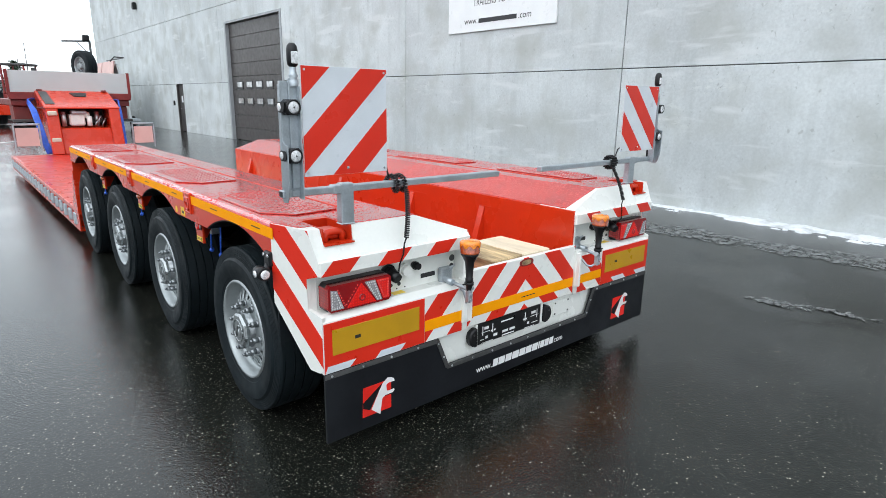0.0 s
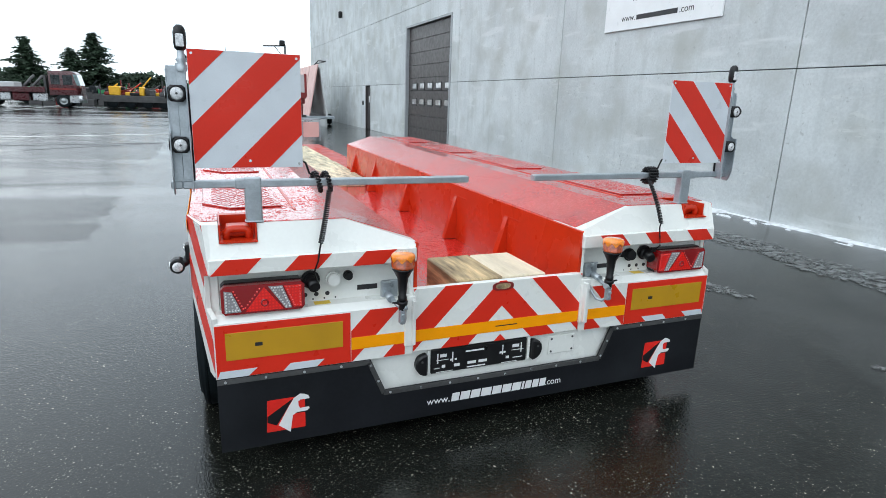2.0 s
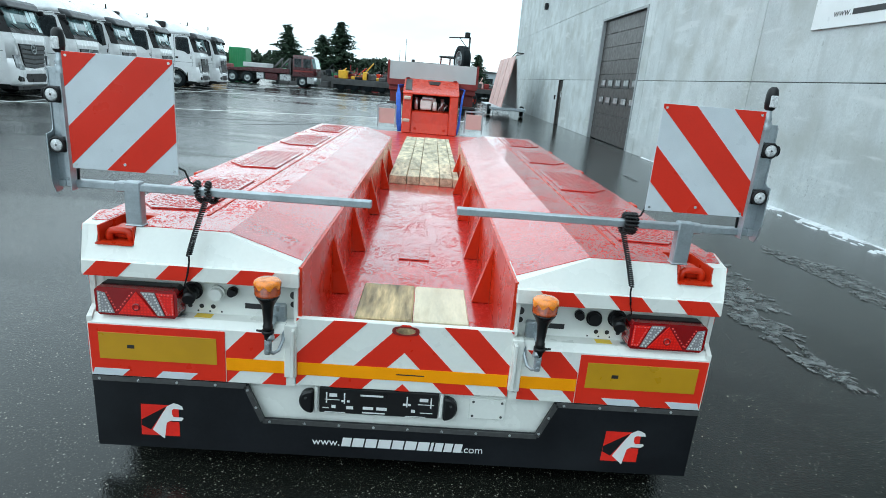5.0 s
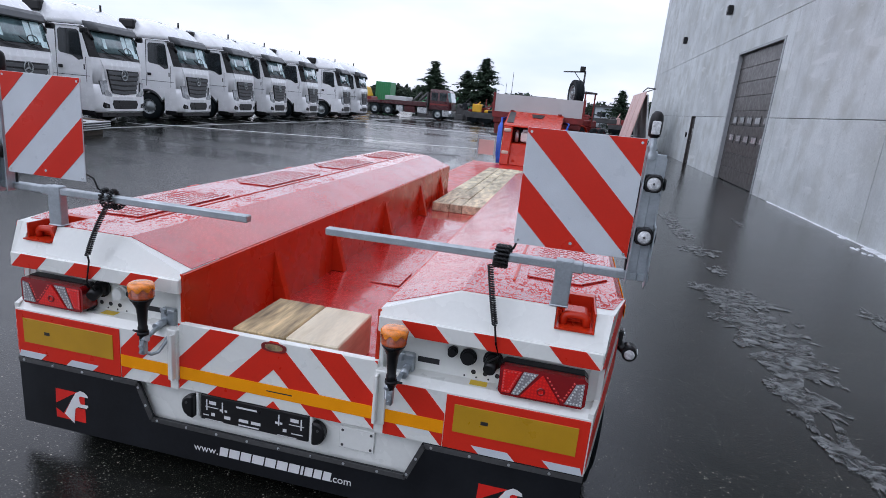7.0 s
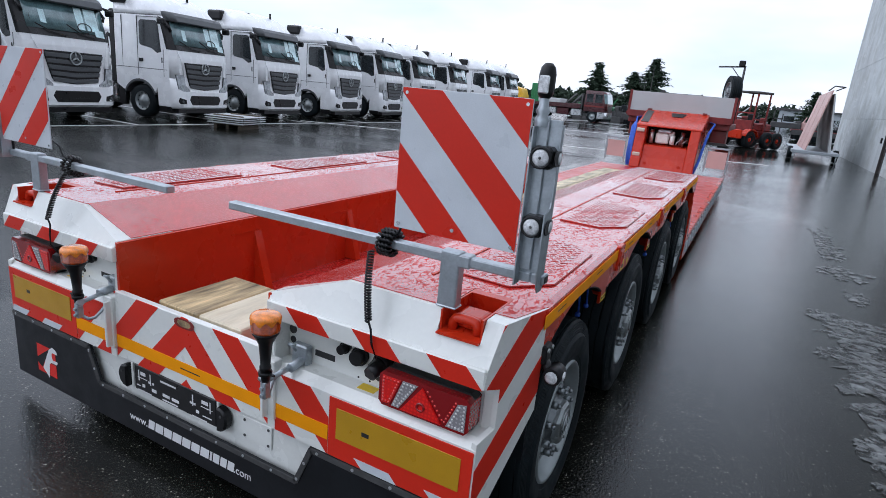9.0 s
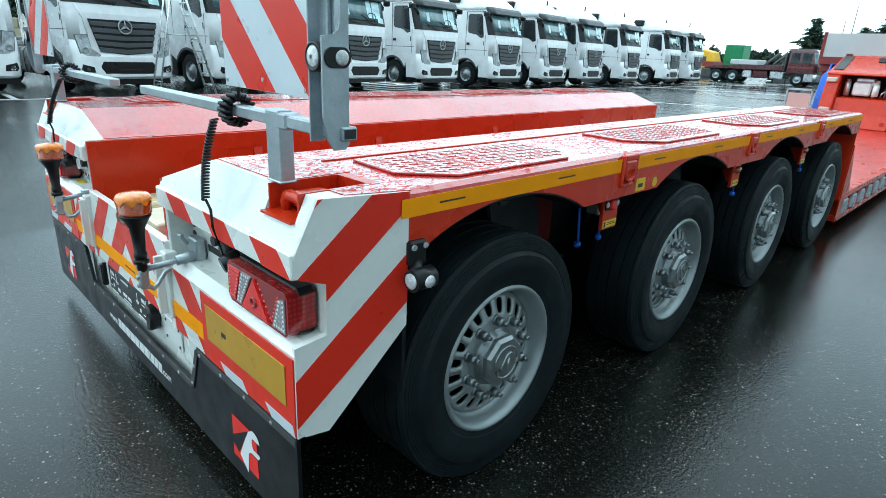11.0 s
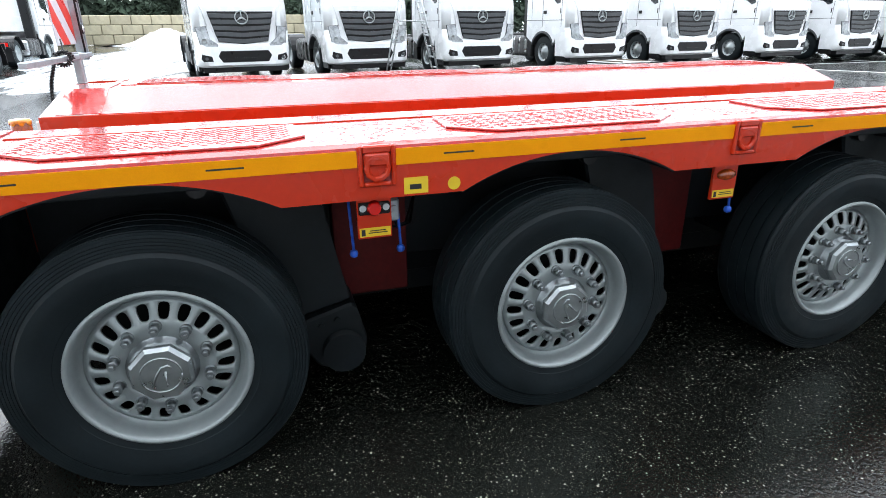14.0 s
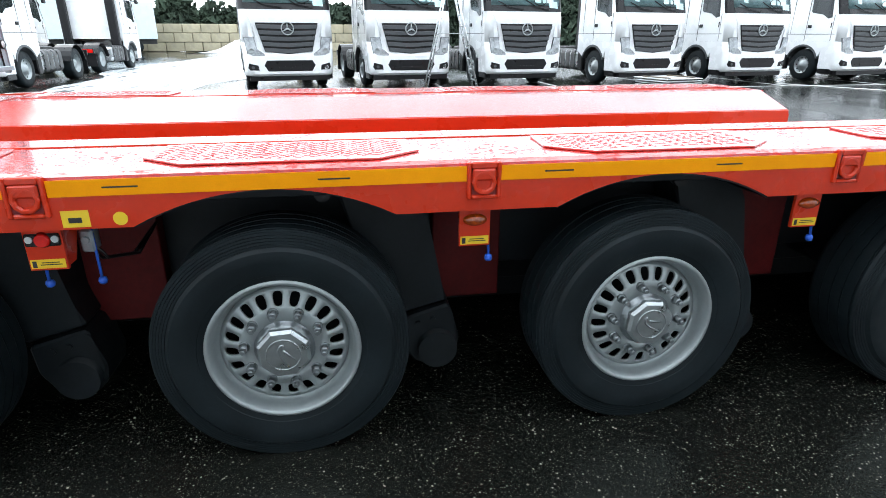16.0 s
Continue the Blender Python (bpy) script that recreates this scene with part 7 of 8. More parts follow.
    tube(bm, [W(-0.1, 2.16, 0.05), W(-0.55, 2.22, 0.05), W(-0.9, 2.38, 0.045)], 0.014, 6)
    part("wiper", bm, BLACK, L)
    bm = B()
    slab(bm, [(2.92, -0.14, 1.15, -0.46, 0.20), (2.95, -0.11, 1.17, -0.46, 0.20), (3.10, -0.17, 1.18, -0.50, 0.20), (3.185, -0.27, 1.18, -0.52, 0.20), (3.20, -0.32, 1.17, -0.54, 0.20)])
    part("visor", bm, TRUCK_GREY, L, "dark sun visor")
    pprism("lower_grille", [(-0.60, 0.50), (0.60, 0.50), (0.70, 0.66), (0.62, 0.79), (-0.62, 0.79), (-0.70, 0.66)], YZ, -0.03, 0.062, BLACK, L, bevel=0.012)
    pbox("plate_holder", (0.060, 0.075, -0.30, 0.30, 0.52, 0.61), BLACK, L)
    # roof details
    prod("roof_horn", (-1.1, -0.62, 3.70), (-1.8, -0.62, 3.80), 0.016, STEEL_DARK, L, n=8)
    prod("roof_beacon", (-1.05, 0.5, 3.66), (-1.05, 0.5, 3.86), 0.035, BLACK, L, n=10)
    bm = B()
    box(bm, -2.46, -1.84, -1.27, -0.85, 3.36, 3.72, bevel=0.07, seg=2)
    part("air_intake", bm, BLACK, L, "black air intake behind the cab")
    pbox("intake_duct", (-2.62, -2.38, -1.16, -0.80, 1.0, 3.20), BLACK, L, bevel=0.04)
    bm = B()
    box(bm, -2.60, -2.36, 0.80, 1.12, 1.0, 3.05, bevel=0.04)
    part("exhaust_tower", bm, BLACK, L)
    pbox("fifth_wheel", (-5.2, -4.5, -0.36, 0.36, 0.98, 1.08), STEEL_DARK, L, bevel=0.02)
    pbox("gear_box", (-2.4, -0.8, -0.34, 0.34, 0.40, 0.95), UNDER, L)
    pbox("rear_beam", (-5.78, -5.70, -0.7, 0.7, 0.60, 0.98), STEEL_DARK, L)
    return L


LORRY_TURN = 9.5
LORRY_Y = (0.96, 4.38, 7.81, 11.88, 15.51, 19.55, 23.1, 26.37, 30.4, 35.6, 39.0)
one = lorry("new white tractor unit parked in a row on wet asphalt", TRUCK_WHITE, (-14.2, LORRY_Y[0], 0), LORRY_TURN, "white lorries in a row")
for y in LORRY_Y[1:]:
    copy_thing(one, pose(-14.2, y, 0, 0, 0, LORRY_TURN if y < 14 else 7.5))
copy_thing(one, pose(-14.6, -7.8, 0))
copy_thing(one, pose(-28.5, -8.4, 0, 0, 0, 180))
copy_thing(one, pose(-28.5, -12.4, 0, 0, 0, 180))
for y in (6.5, 13.0, 20.0, 27.0):
    copy_thing(one, pose(-30.0 + 0.3 * (y % 3), y, 0, 0, 0, 0))

# maroon tractor with a loaded low trailer in the far row
def heavy_truck(at):
    """Four-axle lorry with a low cab, nose to +x, its front at x = 0."""
    t = thing("heavy_truck", "dark maroon four-axle lorry with bright bumper in the far row", "lorry", at)
    bm = B()
    slab(bm, [(0.95, 0.0, 1.20, -2.1, 0.20), (1.75, -0.02, 1.20, -2.1, 0.22), (2.60, -0.22, 1.14, -2.1, 0.25), (2.78, -0.45, 1.05, -2.1, 0.25)])
    part("cab", bm, MAROON, t)
    bm = B()
    slab(bm, [(0.38, 0.03, 1.2, -0.8, 0.20), (0.94, 0.04, 1.22, -0.8, 0.20)])
    part("bumper", bm, ALU, t, "bright metal bumper")
    bm = B()
    slab(bm, [(1.72, 0.0, 1.208, -0.30, 0.225), (2.55, -0.19, 1.155, -0.45, 0.255)], False)
    part("windscreen", bm, WINDSCREEN, t, "dark windscreen")
    pbox("grille", (0.0, 0.03, -0.75, 0.75, 1.0, 1.5), STEEL_DARK, t)
    for s in (-1, 1):
        for a, b in ((-1.15, -0.50), (-1.95, -1.35)):
            pbox("side_window", (a, b, min(s * 1.14, s * 1.212), max(s * 1.14, s * 1.212), 1.75, 2.48), GLASS_DARK, t)
        pbox("stripe", (-2.1, -0.3, min(s * 1.19, s * 1.208), max(s * 1.19, s * 1.208), 1.35, 1.48), RED_DARK, t)
        pbox("headlamp", (0.03, 0.06, min(s * 0.75, s * 1.1), max(s * 0.75, s * 1.1), 0.62, 0.84), HEADLAMP, t)
        for x0, x1, m in ((-3.3, -2.3, ALU), (-4.6, -3.5, MAROON), (-5.4, -4.7, ALU)):
            pbox("side_box", (x0, x1, min(s * 0.65, s * 1.18), max(s * 0.65, s * 1.18), 0.45, 1.05), m, t, bevel=0.06)
        for x in (-1.25, -6.2, -7.55):
            bm = B()
            lathe(bm, [(0.29, -0.2), (0.45, -0.2), (0.52, -0.12), (0.52, 0.10), (0.45, 0.15), (0.29, 0.14)], lambda c, q, h: (x + c, s * (1.03 + h), 0.52 + q), 22)
            wh = part("wheel", bm, RUBBER, t)
            bm = B()
            lathe(bm, [(0.295, 0.14), (0.27, 0.08), (0.16, 0.06), (0.13, 0.12), (0, 0.125)], lambda c, q, h: (x + c, s * (1.03 + h), 0.52 + q), 18)
            part("rim", bm, RIM, wh)
    pbox("frame", (-8.4, -0.8, -0.45, 0.45, 0.75, 1.10), STEEL_DARK, t)
    bm = B()
    prism(bm, [(-8.6, 1.05), (-2.4, 1.10), (-2.4, 1.55), (-5.6, 1.45), (-8.6, 1.25)], lambda u, v, w: (u, w, v), -1.22, 1.22, 0.03)
    part("rear_body", bm, MAROON, t, "dark maroon rear body")
    pbox("headrack", (-2.45, -2.30, -1.1, 1.1, 1.1, 2.45), STEEL_DARK, t)
    pbox("tool_box", (-6.6, -4.4, -1.0, 1.0, 1.45, 1.85), GREY_BOARD, t, bevel=0.04)
    for x in (-3.4, -4.0):
        prod("crane_part", (x, -0.4, 1.5), (x + 0.6, 0.5, 2.4), 0.10, STEEL_DARK, t, n=8)


heavy_truck((-10.5, 53.4, 0))
ym = thing("machine_part", "yellow construction machine part on skids", "machinery", at=(-26.0, 66.5, 0))
bm = B()
prism(bm, [(0.0, 0.9), (2.2, 0.9), (2.4, 1.6), (2.0, 2.6), (0.5, 2.9), (0.0, 2.2)], lambda u, v, w: (u, w, v), -1.0, 1.0, 0.08)
part("housing", bm, YELLOW_M, ym)
pbox("skid", (-0.2, 2.5, -1.1, 1.1, 0.0, 0.9), STEEL_DARK, ym, bevel=0.04)
pbox("opening", (0.6, 1.5, -1.02, -1.0, 1.3, 2.1), STEEL_DARK, ym, bevel=0)
gc = thing("container", "green steel container in the far row", "container", at=(-23.4, 68.5, 0))
pbox("body", (0, 1.9, -1.1, 1.1, 0.25, 3.4), GREEN_M, gc, bevel=0.03)
for i in range(7):
    pbox("rib", (0.12 + i * 0.26, 0.20 + i * 0.26, -1.14, -1.1, 0.4, 3.25), GREEN_M, gc, bevel=0)
pbox("skid", (0, 1.9, -1.0, 1.0, 0.0, 0.25), STEEL_DARK, gc, bevel=0)


def low_trailer(label, paint, at, turn, length, load=None):
    t = thing("flat_trailer", label, "trailer", at, turn, "parked flat trailers")
    pbox("bed", (0, length, -1.25, 1.25, 0.85, 1.05), paint, t, bevel=0.02)
    # side rail drawn down as a dark skirt for the shadow beneath
    pbox("side_rail", (0, length, -1.30, -1.25, 0.52, 1.0), STEEL_DARK, t)
    pbox("underside", (0.1, length - 0.1, -0.8, 0.8, 0.10, 0.85), UNDER, t)
    for i in range(4):
        for s in (-1, 1):
            x = 0.8 + i * 1.3
            bm = B()
            lathe(bm, [(0.0, -0.15), (0.42, -0.15), (0.46, -0.10), (0.46, 0.10), (0.42, 0.15), (0.0, 0.12)], lambda c, q, h: (x + c, s * (1.05 + h), 0.46 + q), 18)
            part("wheel", bm, RUBBER, t)
    pbox("gooseneck", (length, length + 2.2, -1.1, 1.1, 1.15, 1.6), paint, t, bevel=0.04)
    pbox("leg", (length - 0.2, length, 0.6, 0.75, 0.0, 0.9), STEEL_DARK, t)
    if load:
        rng = random.Random(length)
        for k in range(13):
            x = 0.2 + k * (length - 0.9) / 12.4
            bm = B()
            w_, h_ = rng.uniform(0.35, 1.0), rng.uniform(0.2, 0.8)
            box(bm, x, x + w_, rng.uniform(-1.1, -0.2), rng.uniform(0.2, 1.1), 1.05, 1.05 + h_, bevel=0.06)
            if k % 2:
                rod(bm, (x, -0.3, 1.05 + h_ * 0.6), (x + rng.uniform(0.3, 1.1), -0.5, 1.05 + h_ + rng.uniform(0.1, 0.9)), 0.07, 0.05, 8)
            part("load", bm, load if k % 3 == 1 else rng.choice((STEEL_DARK, RED_DARK, UNDER)), t)


low_trailer("dark red flat trailer behind a maroon tractor", RED_DARK, (-29.5, 55.5, 0), 0, 8.0, YELLOW_M)
low_trailer("flat trailer loaded with yellow machine parts", STEEL_DARK, (-9.4, 55.2, 0), 0, 5.6, YELLOW_M)
low_trailer("grey steel flat trailer with pale boards and dark frames", STEEL_DARK, (-3.4, 56.2, 0), 0, 6.0, GREY_BOARD)
low_trailer("red flat trailer with folded ramps", RED_DARK, (4.6, 66, 0), 0, 8.0, PINK)
low_trailer("grey steel flat trailer with green frames", STEEL_DARK, (-18.0, 66, 0), 0, 9.0, GREEN_M)
low_trailer("flat trailer loaded with yellow machine parts", STEEL_DARK, (-38.0, 64, 0), 0, 9.0, YELLOW_M)
low_trailer("red flat trailer with steel frames", RED_DARK, (-9.0, 63, 0), 0, 9.0, RED)


def upright_frames(at, n, seed, label):
    t = thing("rack", label, "rack", at)
    rng = random.Random(seed)
    for k in range(n):
        x = k * 1.1 + rng.uniform(-0.3, 0.3)
        bm = B()
        h = rng.uniform(1.2, 2.7)
        box(bm, x, x + 0.10, 0, 0.1, 0, h)
        box(bm, x + 0.7, x + 0.8, 0, 0.1, 0, h * 0.9)
        box(bm, x, x + 0.8, 0, 0.1, h * 0.7, h * 0.7 + 0.12)
        box(bm, x - 0.1, x + 0.9, -0.8, 0.9, 0, 0.5)
        part("upright", bm, rng.choice((STEEL_DARK, STEEL_DARK, UNDER, STEEL_DARK, GREEN_M, RED_DARK)), t)


upright_frames((-9.5, 60, 0), 12, 3, "row of dark steel frames on pallets")
upright_frames((-16.5, 63, 0), 8, 6, "row of dark steel frames on pallets")

# low works building beyond the yard
shed = thing("works_building", "long low pale works building far behind the yard", "building", at=(6, 190, 0))
pbox("wall", (0, 40, 0, 12, 0, 4.6), surf("far_cladding", (0.40, 0.44, 0.47), 0.6, vary=0.08, scale=0.4), shed, bevel=0)
pbox("roof", (-1, 41, -0.6, 12.6, 4.6, 5.1), STEEL_DARK, shed, bevel=0)
for i in range(8):
    pbox("window", (1.2 + i * 4.8, 3.8 + i * 4.8, -0.06, 0.0, 1.6, 3.0), GLASS_DARK, shed, bevel=0)


# ---- red yard tractor beyond the gooseneck ----
yt = thing("yard_tractor", "red open yard tractor with bare cab frame and black tyres", "tractor", at=(1.5, 38.2, 0), turn=-35)
bm = B()
prism(bm, [(-1.95, 0.62), (-1.80, 0.98), (1.55, 0.98), (1.75, 0.80), (1.75, 0.55), (-1.95, 0.50)], YZ, -0.52, 0.52, 0.03)
part("chassis", bm, RED_DARK, yt)
pbox("front_beam", (-0.85, 0.85, -2.08, -1.955, 0.52, 1.02), RED, yt, bevel=0.03)
for s in (-1, 1):
    for y in (-1.25, 0.35, 1.25):
        bm = B()
        lathe(bm, [(0.0, -0.15), (0.26, -0.15), (0.42, -0.15), (0.49, -0.1), (0.49, 0.1), (0.42, 0.15), (0.27, 0.14), (0.0, 0.05)], lambda c, q, h: (s * (0.78 + h), y + c, 0.49 + q), 22)
        wh = part("wheel", bm, RUBBER, yt)
        bm = B()
        lathe(bm, [(0.26, 0.142), (0.23, 0.10), (0.10, 0.09), (0.08, 0.13), (0.0, 0.135)], lambda c, q, h: (s * (0.78 + h), y + c, 0.49 + q), 16)
        part("rim", bm, RED, wh, "red wheel centre")
    bm = B()
    arc = [math.pi * (0.1 + 0.8 * i / 8) for i in range(9)]
    prism(bm, [(-1.25 + 0.60 * math.cos(a), 0.50 + 0.60 * math.sin(a)) for a in arc] + [(-1.25 + 0.56 * math.cos(a), 0.50 + 0.56 * math.sin(a)) for a in arc[::-1]], YZ, *sorted((s * 0.60, s * 0.96)))
    part("mudguard", bm, RED, yt)
bm = B()
for x in (-0.62, 0.54):
    for y in (-0.95, 0.15):
        box(bm, x, x + 0.08, y, y + 0.08, 0.98, 3.10, bevel=0.01)
    box(bm, x, x + 0.08, -0.95, 0.23, 1.60, 1.68)
box(bm, -0.62, 0.62, -0.95, -0.87, 1.95, 2.03)
part("cab_frame", bm, RED_DARK, yt)
pbox("cab_roof", (-0.68, 0.68, -1.02, 0.30, 3.10, 3.22), STEEL_DARK, yt, bevel=0.03)
pbox("cab_front", (-0.60, 0.60, -0.99, -0.955, 1.0, 1.58), RED_DARK, yt, bevel=0.02)
pbox("seat", (-0.25, 0.25, -0.35, -0.25, 1.25, 1.95), BLACK, yt, bevel=0.04)
pbox("seat_base", (-0.25, 0.25, -0.75, -0.25, 0.98, 1.25), BLACK, yt, bevel=0.04)
pbox("engine_cover", (-0.42, 0.42, 0.30, 1.1, 0.98, 1.45), RED_DARK, yt, bevel=0.08)
prod("exhaust_pipe", (0.5, 0.35, 0.98), (0.5, 0.35, 2.5), 0.05, STEEL_DARK, yt, n=10)
pbox("coupling_plate", (-0.40, 0.40, 1.15, 1.70, 0.98, 1.08), STEEL_DARK, yt, bevel=0.02)

# panels leaning on a rack trailer by the wall
rack = thing("panel_rack", "rack trailer with leaning faded pink panels", "rack", at=(4.35, 32.5, 0))
bm = B()
box(bm, -0.95, 0.95, -2.2, 5.2, 0.35, 0.50, bevel=0.02)
part("base", bm, GALV, rack)
for i, (a, b) in enumerate(((-2.1, 0.3), (0.5, 2.9), (3.1, 5.0))):
    bm = B()
    vs = [(-0.55, 0.5), (-0.50, 0.5), (0.02, 3.25), (-0.04, 3.25)]
    prism(bm, vs, lambda u, v, w: (u + 0.1, w, v), a, b, 0.006)
    part("panel", bm, PINK, rack)
bm = B()
prism(bm, [(0.60, 0.5), (0.50, 0.5), (0.16, 3.1), (0.22, 3.1)], lambda u, v, w: (u, w, v), -2.1, 5.0)
part("back_panel", bm, GREY_BOARD, rack)
bm = B()
tube(bm, [(-0.1, -2.15, 3.2), (0.1, -2.15, 3.42), (0.5, -2.15, 3.4), (0.5, 1.5, 3.4)], 0.03)
part("top_rail", bm, STEEL_DARK, rack)
for s in (-1, 1):
    bm = B()
    lathe(bm, [(0, -0.1), (0.28, -0.1), (0.30, 0), (0.28, 0.1), (0, 0.1)], lambda c, q, h: (s * 0.95 + h, -0.6 + c, 0.30 + q), 18)
    part("wheel", bm, RUBBER, rack)
    prod("leg", (s * 0.85, -2.1, 0.0), (s * 0.85, -2.1, 0.4), 0.03, GALV, rack)

# ---- step ladder, pallet with panels ----
lad = thing("step_ladder", "tall aluminium step ladder standing between lorries", "ladder", at=(-13.3, 5.38, 0))
for s in (-1, 1):
    prod("stile", (s * 0.30, 0.72, 0), (s * 0.20, -0.02, 3.1), 0.03, ALU, lad, n=8)
    prod("rear_leg", (s * 0.26, -0.72, 0), (s * 0.18, -0.05, 3.1), 0.022, ALU, lad, n=8)
for i in range(10):
    k = (i + 1) / 11
    prod("rung", (-0.30 + 0.10 * k, 0.72 - 0.74 * k, 3.1 * k), (0.30 - 0.10 * k, 0.72 - 0.74 * k, 3.1 * k), 0.025, ALU, lad, n=8)
for k in (0.12, 0.5):
    prod("brace", (-0.26 + 0.08 * k, -0.72 + 0.67 * k, 3.1 * k), (0.26 - 0.08 * k, -0.72 + 0.67 * k, 3.1 * k), 0.015, ALU, lad, n=8)
prod("spreader", (0.25, 0.36, 1.5), (0.22, -0.39, 1.5), 0.012, ALU, lad, n=8)

pal = thing("pallet", "wooden pallet stacked with pale sheet panels", "pallet", at=(-12.1, 11.3, 0), turn=15)
for x in (-0.5, 0, 0.5):
    pbox("skid", (x * 0.8 - 0.05, x * 0.8 + 0.05, -0.5, 0.5, 0, 0.12), PALLET_WOOD, pal)
for i in range(5):
    pbox("slat", (-0.48, 0.48, -0.50 + i * 0.22, -0.38 + i * 0.22, 0.12, 0.145), PALLET_WOOD, pal)
for i in range(4):
    pbox("sheet", (-0.56 - 0.04 * i, 0.60, -0.66 + 0.04 * (i % 2), 0.66, 0.165 + 0.06 * i, 0.190 + 0.06 * i), GREY_BOARD, pal)
    for y in (-0.45, 0.45):
        pbox("batten", (-0.48, 0.5, y - 0.04, y + 0.04, 0.190 + 0.06 * i, 0.223 + 0.06 * i), PALLET_WOOD, pal)


# ---- block wall, snow heap, box trailer, woods ----
bw = thing("wall_blocks", "wall of large sand-coloured concrete blocks", "wall", at=(-56, 0, 0), kind="structure")
base = bpy.data.meshes.new("block")
bm = B()
box(bm, -0.4, 0.4, 0.02, 1.58, 0.015, 0.785, bevel=0.05)
bmesh.ops.recalc_face_normals(bm, faces=bm.faces)
bm.to_mesh(base)
bm.free()
base.materials.append(BLOCK)
for r in range(3):
    for i in range(28):
        ob = new("block", base)
        ob.parent = bw
        ob.location = (0, -34 + i * 1.6 + (0.8 if r % 2 else 0), r * 0.8)
bm = B()
rng = random.Random(4)
N = 26
grid = [[bm.verts.new((-52 + (i - N / 2) * 0.25, -5 + (j - N / 2) * 0.40, max(0.0, 1.55 * math.exp(-((i - N / 2) / 7) ** 2 - ((j - N / 2) / 7) ** 2) * (0.8 + 0.5 * noise.noise((i * 0.4, j * 0.4, 2))) - 0.12))) for j in range(N)] for i in range(N)]
for i in range(N - 1):
    for j in range(N - 1):
        bm.faces.new((grid[i][j], grid[i + 1][j], grid[i + 1][j + 1], grid[i][j + 1])).smooth = True
tagged(part("snow_heap", bm, SNOW), "heap of cleared snow before the block wall", "snow", kind="stuff")
bm = B()
rng = random.Random(31)
edge = []
for i in range(44):
    a = 2 * math.pi * i / 44
    r = 1 + 0.22 * noise.noise((math.cos(a) * 2.2, math.sin(a) * 2.2, 7)) + rng.uniform(-0.06, 0.06)
    edge.append((-30 + 17.5 * r * math.cos(a), -3.6 + 3.5 * r * math.sin(a)))
prism(bm, edge, XY, 0.0005, 0.006)
tagged(part("slush_sheet", bm, WET_SNOW), "thin sheet of trodden wet slush on asphalt", "slush", kind="stuff")
bx = thing("box_trailer", "white box semi-trailer parked far off", "trailer", at=(-51.5, -19.4, 0), turn=106)
pbox("body", (-7, 6.5, -1.25, 1.25, 1.1, 4.0), surf("pale_trailer_skin", (0.62, 0.72, 0.76), 0.35, vary=0.04), bx, bevel=0.03)
pbox("chassis", (-7, 6.4, -0.5, 0.5, 0.7, 1.1), STEEL_DARK, bx)
for i in range(3):
    for s in (-1, 1):
        bm = B()
        lathe(bm, [(0, -0.15), (0.48, -0.15), (0.5, 0), (0.48, 0.15), (0, 0.12)], lambda c, q, h: (2.2 + i * 1.3 + c, s * (1.0 + h), 0.5 + q), 18)
        part("wheel", bm, RUBBER, bx)


def woods(name, x0, x1, y0, y1, h, count, seed, label, size=1.0):
    """Many small leaf clumps: a far belt of trees, joined."""
    rng = random.Random(seed)
    verts, faces = [], []
    for i in range(count):
        k = rng.random()
        x, y = x0 + (x1 - x0) * k + rng.uniform(-1, 1), y0 + (y1 - y0) * k + rng.uniform(-2, 2)
        top = h * (0.55 + 0.45 * noise.noise((x * 0.07, y * 0.07, seed)) + 0.25 * noise.noise((x * 0.35, y * 0.35, seed + 5)))
        z = top * rng.random() ** 0.7
        r = size * rng.uniform(0.35, 1.0)
        n0 = len(verts)
        for _ in range(6):
            d = Vector((rng.gauss(0, 1), rng.gauss(0, 1), rng.gauss(0, 1))).normalized() * r * rng.uniform(0.5, 1.1)
            verts.append((x + d.x, y + d.y, max(0, z + d.z)))
        for a, b, c in ((0, 1, 2), (2, 3, 4), (4, 5, 0), (1, 3, 5), (0, 2, 4)):
            faces.append((n0 + a, n0 + b, n0 + c))
    me = bpy.data.meshes.new(name)
    me.from_pydata(verts, [], faces)
    me.materials.append(HEDGE)
    tagged(new(name, me), label, "woods", kind="stuff")


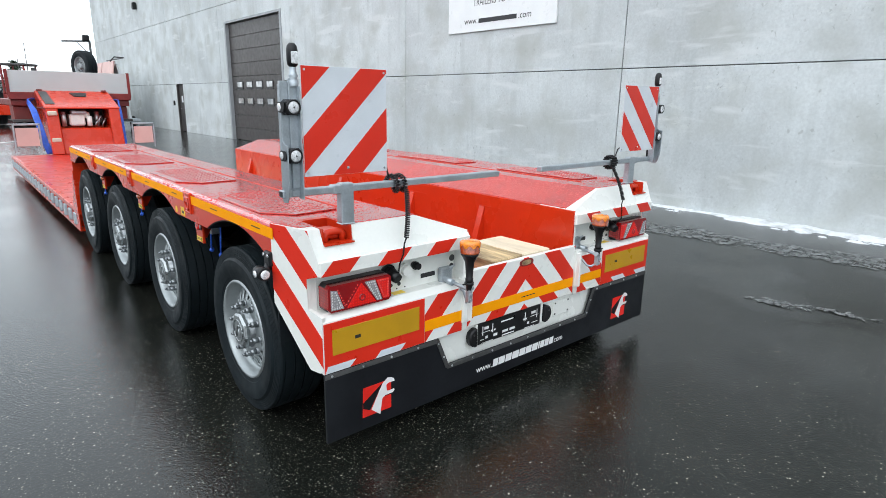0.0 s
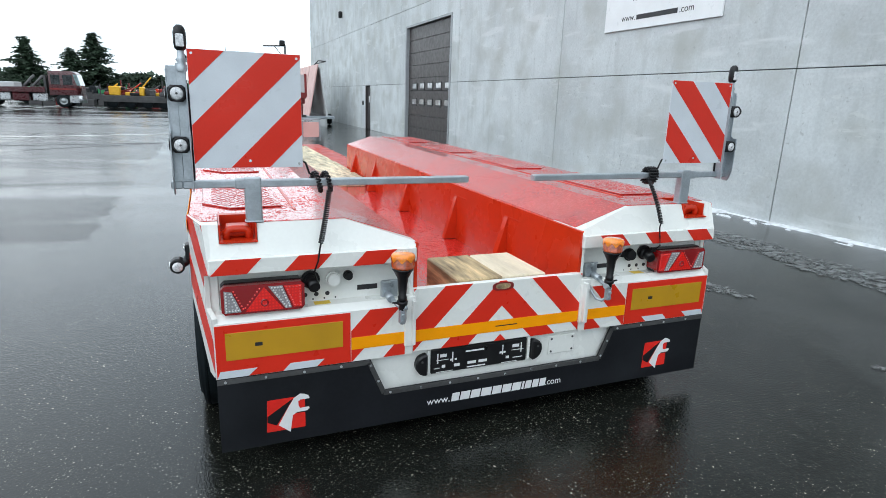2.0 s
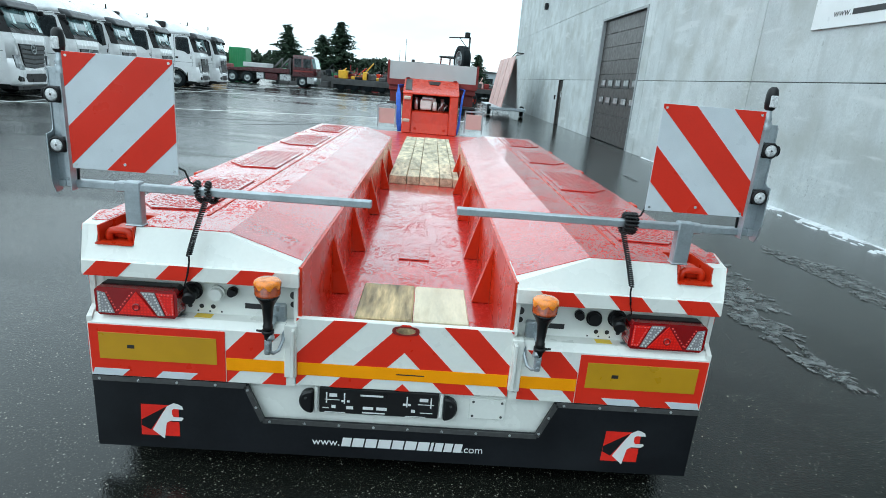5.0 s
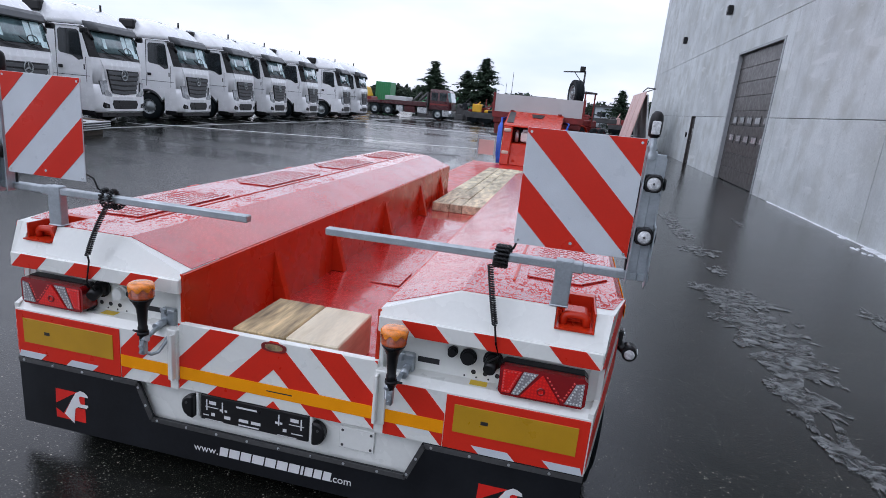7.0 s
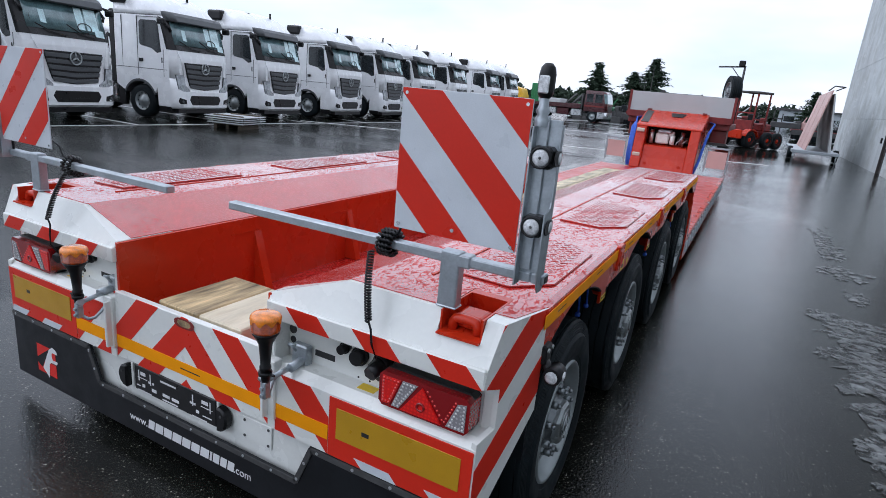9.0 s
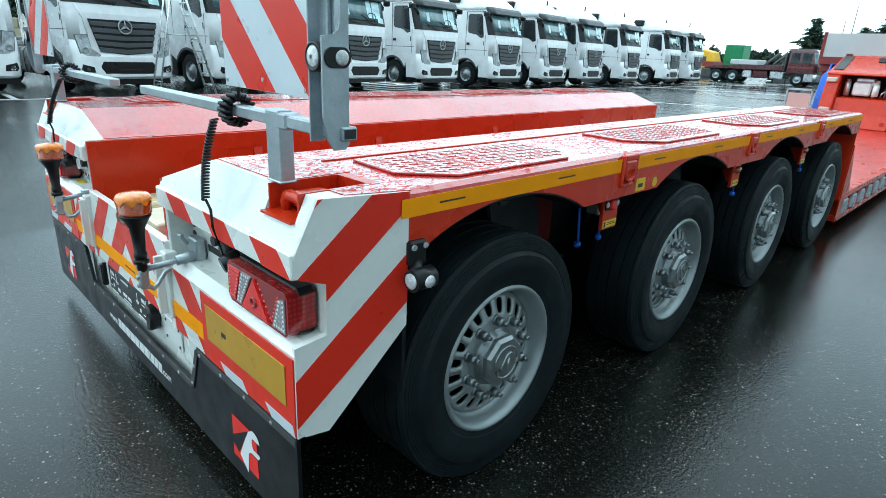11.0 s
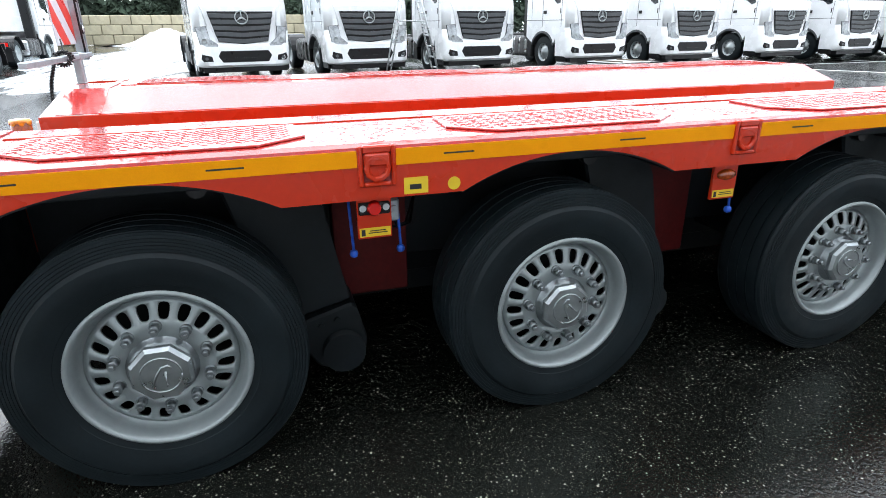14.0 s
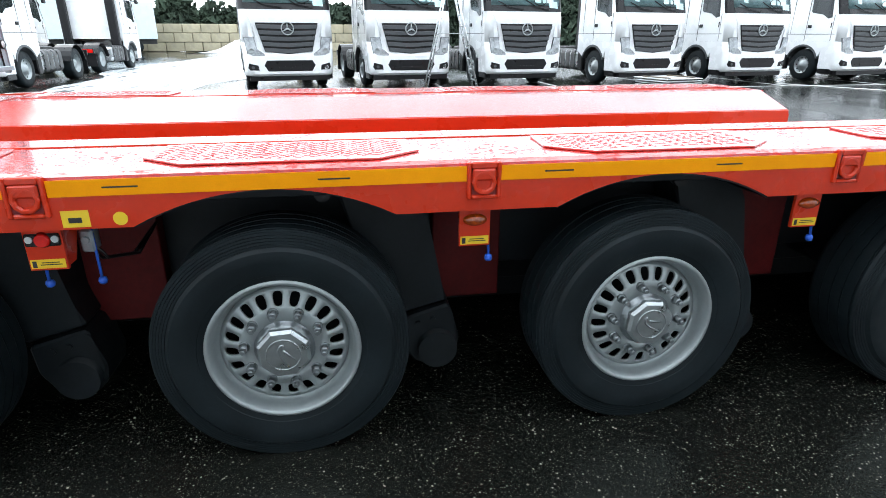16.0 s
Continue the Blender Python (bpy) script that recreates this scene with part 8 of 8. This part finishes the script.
woods("far_woods", -190, 90, 225, 205, 9.0, 9000, 21, "dark belt of woods on the horizon", 1.6)
woods("hedge", -62, -60, -45, 30, 10.0, 16000, 8, "dark conifer hedge behind the block wall", 0.75)
woods("far_woods", -120, -95, 20, 190, 9.0, 5000, 33, "dark belt of woods on the horizon", 1.6)


def conifer(at, h, seed):
    t = thing("fir_tree", "tall dark fir tree with drooping branches", "tree", at, group="fir trees")
    rng = random.Random(seed)
    bm = B()
    rod(bm, (0, 0, 0), (0, 0, h * 0.98), h * 0.018, h * 0.002, 8)
    part("trunk", bm, BARK, t)
    verts, faces = [], []
    lv = 0.10 * h
    while lv < h * 0.985:
        k = lv / h
        reach = h * (0.74 * (1 - k) ** 0.9 + 0.02) * rng.uniform(0.70, 1.15)
        for b in range(rng.randint(5, 8)):
            a = rng.uniform(0, 2 * math.pi)
            ln = reach * rng.uniform(0.55, 1.15)
            steps = max(3, int(ln / (0.035 * h)) + 2)
            for q in range(steps):
                f = (q + 0.6) / steps
                cx, cy = math.cos(a) * ln * f, math.sin(a) * ln * f
                cz = lv - 0.30 * ln * f + 0.12 * ln * f * f
                wdt = h * 0.042 * (1.2 - 0.45 * f)
                for _ in range(5):
                    d = Vector((rng.gauss(0, 1), rng.gauss(0, 1), rng.gauss(-0.4, 0.5)))
                    e = Vector((rng.gauss(0, 1), rng.gauss(0, 1), rng.gauss(-0.2, 0.4)))
                    n0 = len(verts)
                    p = Vector((cx, cy, cz))
                    verts += [tuple(p), tuple(p + d * wdt), tuple(p + d * wdt * 0.5 + e * wdt * 0.8)]
                    faces.append((n0, n0 + 1, n0 + 2))
        lv += h * rng.uniform(0.026, 0.046)
    me = bpy.data.meshes.new("crown")
    me.from_pydata(verts, [], faces)
    me.materials.append(NEEDLES)
    ob = new("crown", me)
    ob.parent = t


conifer((-35.6, 146.5, 0), 11.6, 1)
conifer((-29.5, 190, 0), 17.0, 2)
conifer((-35, 188, 0), 12.5, 3)
conifer((-62, 150, 0), 8.5, 4)
conifer((12, 160, 0), 9.0, 5)
conifer((20, 165, 0), 7.0, 6)
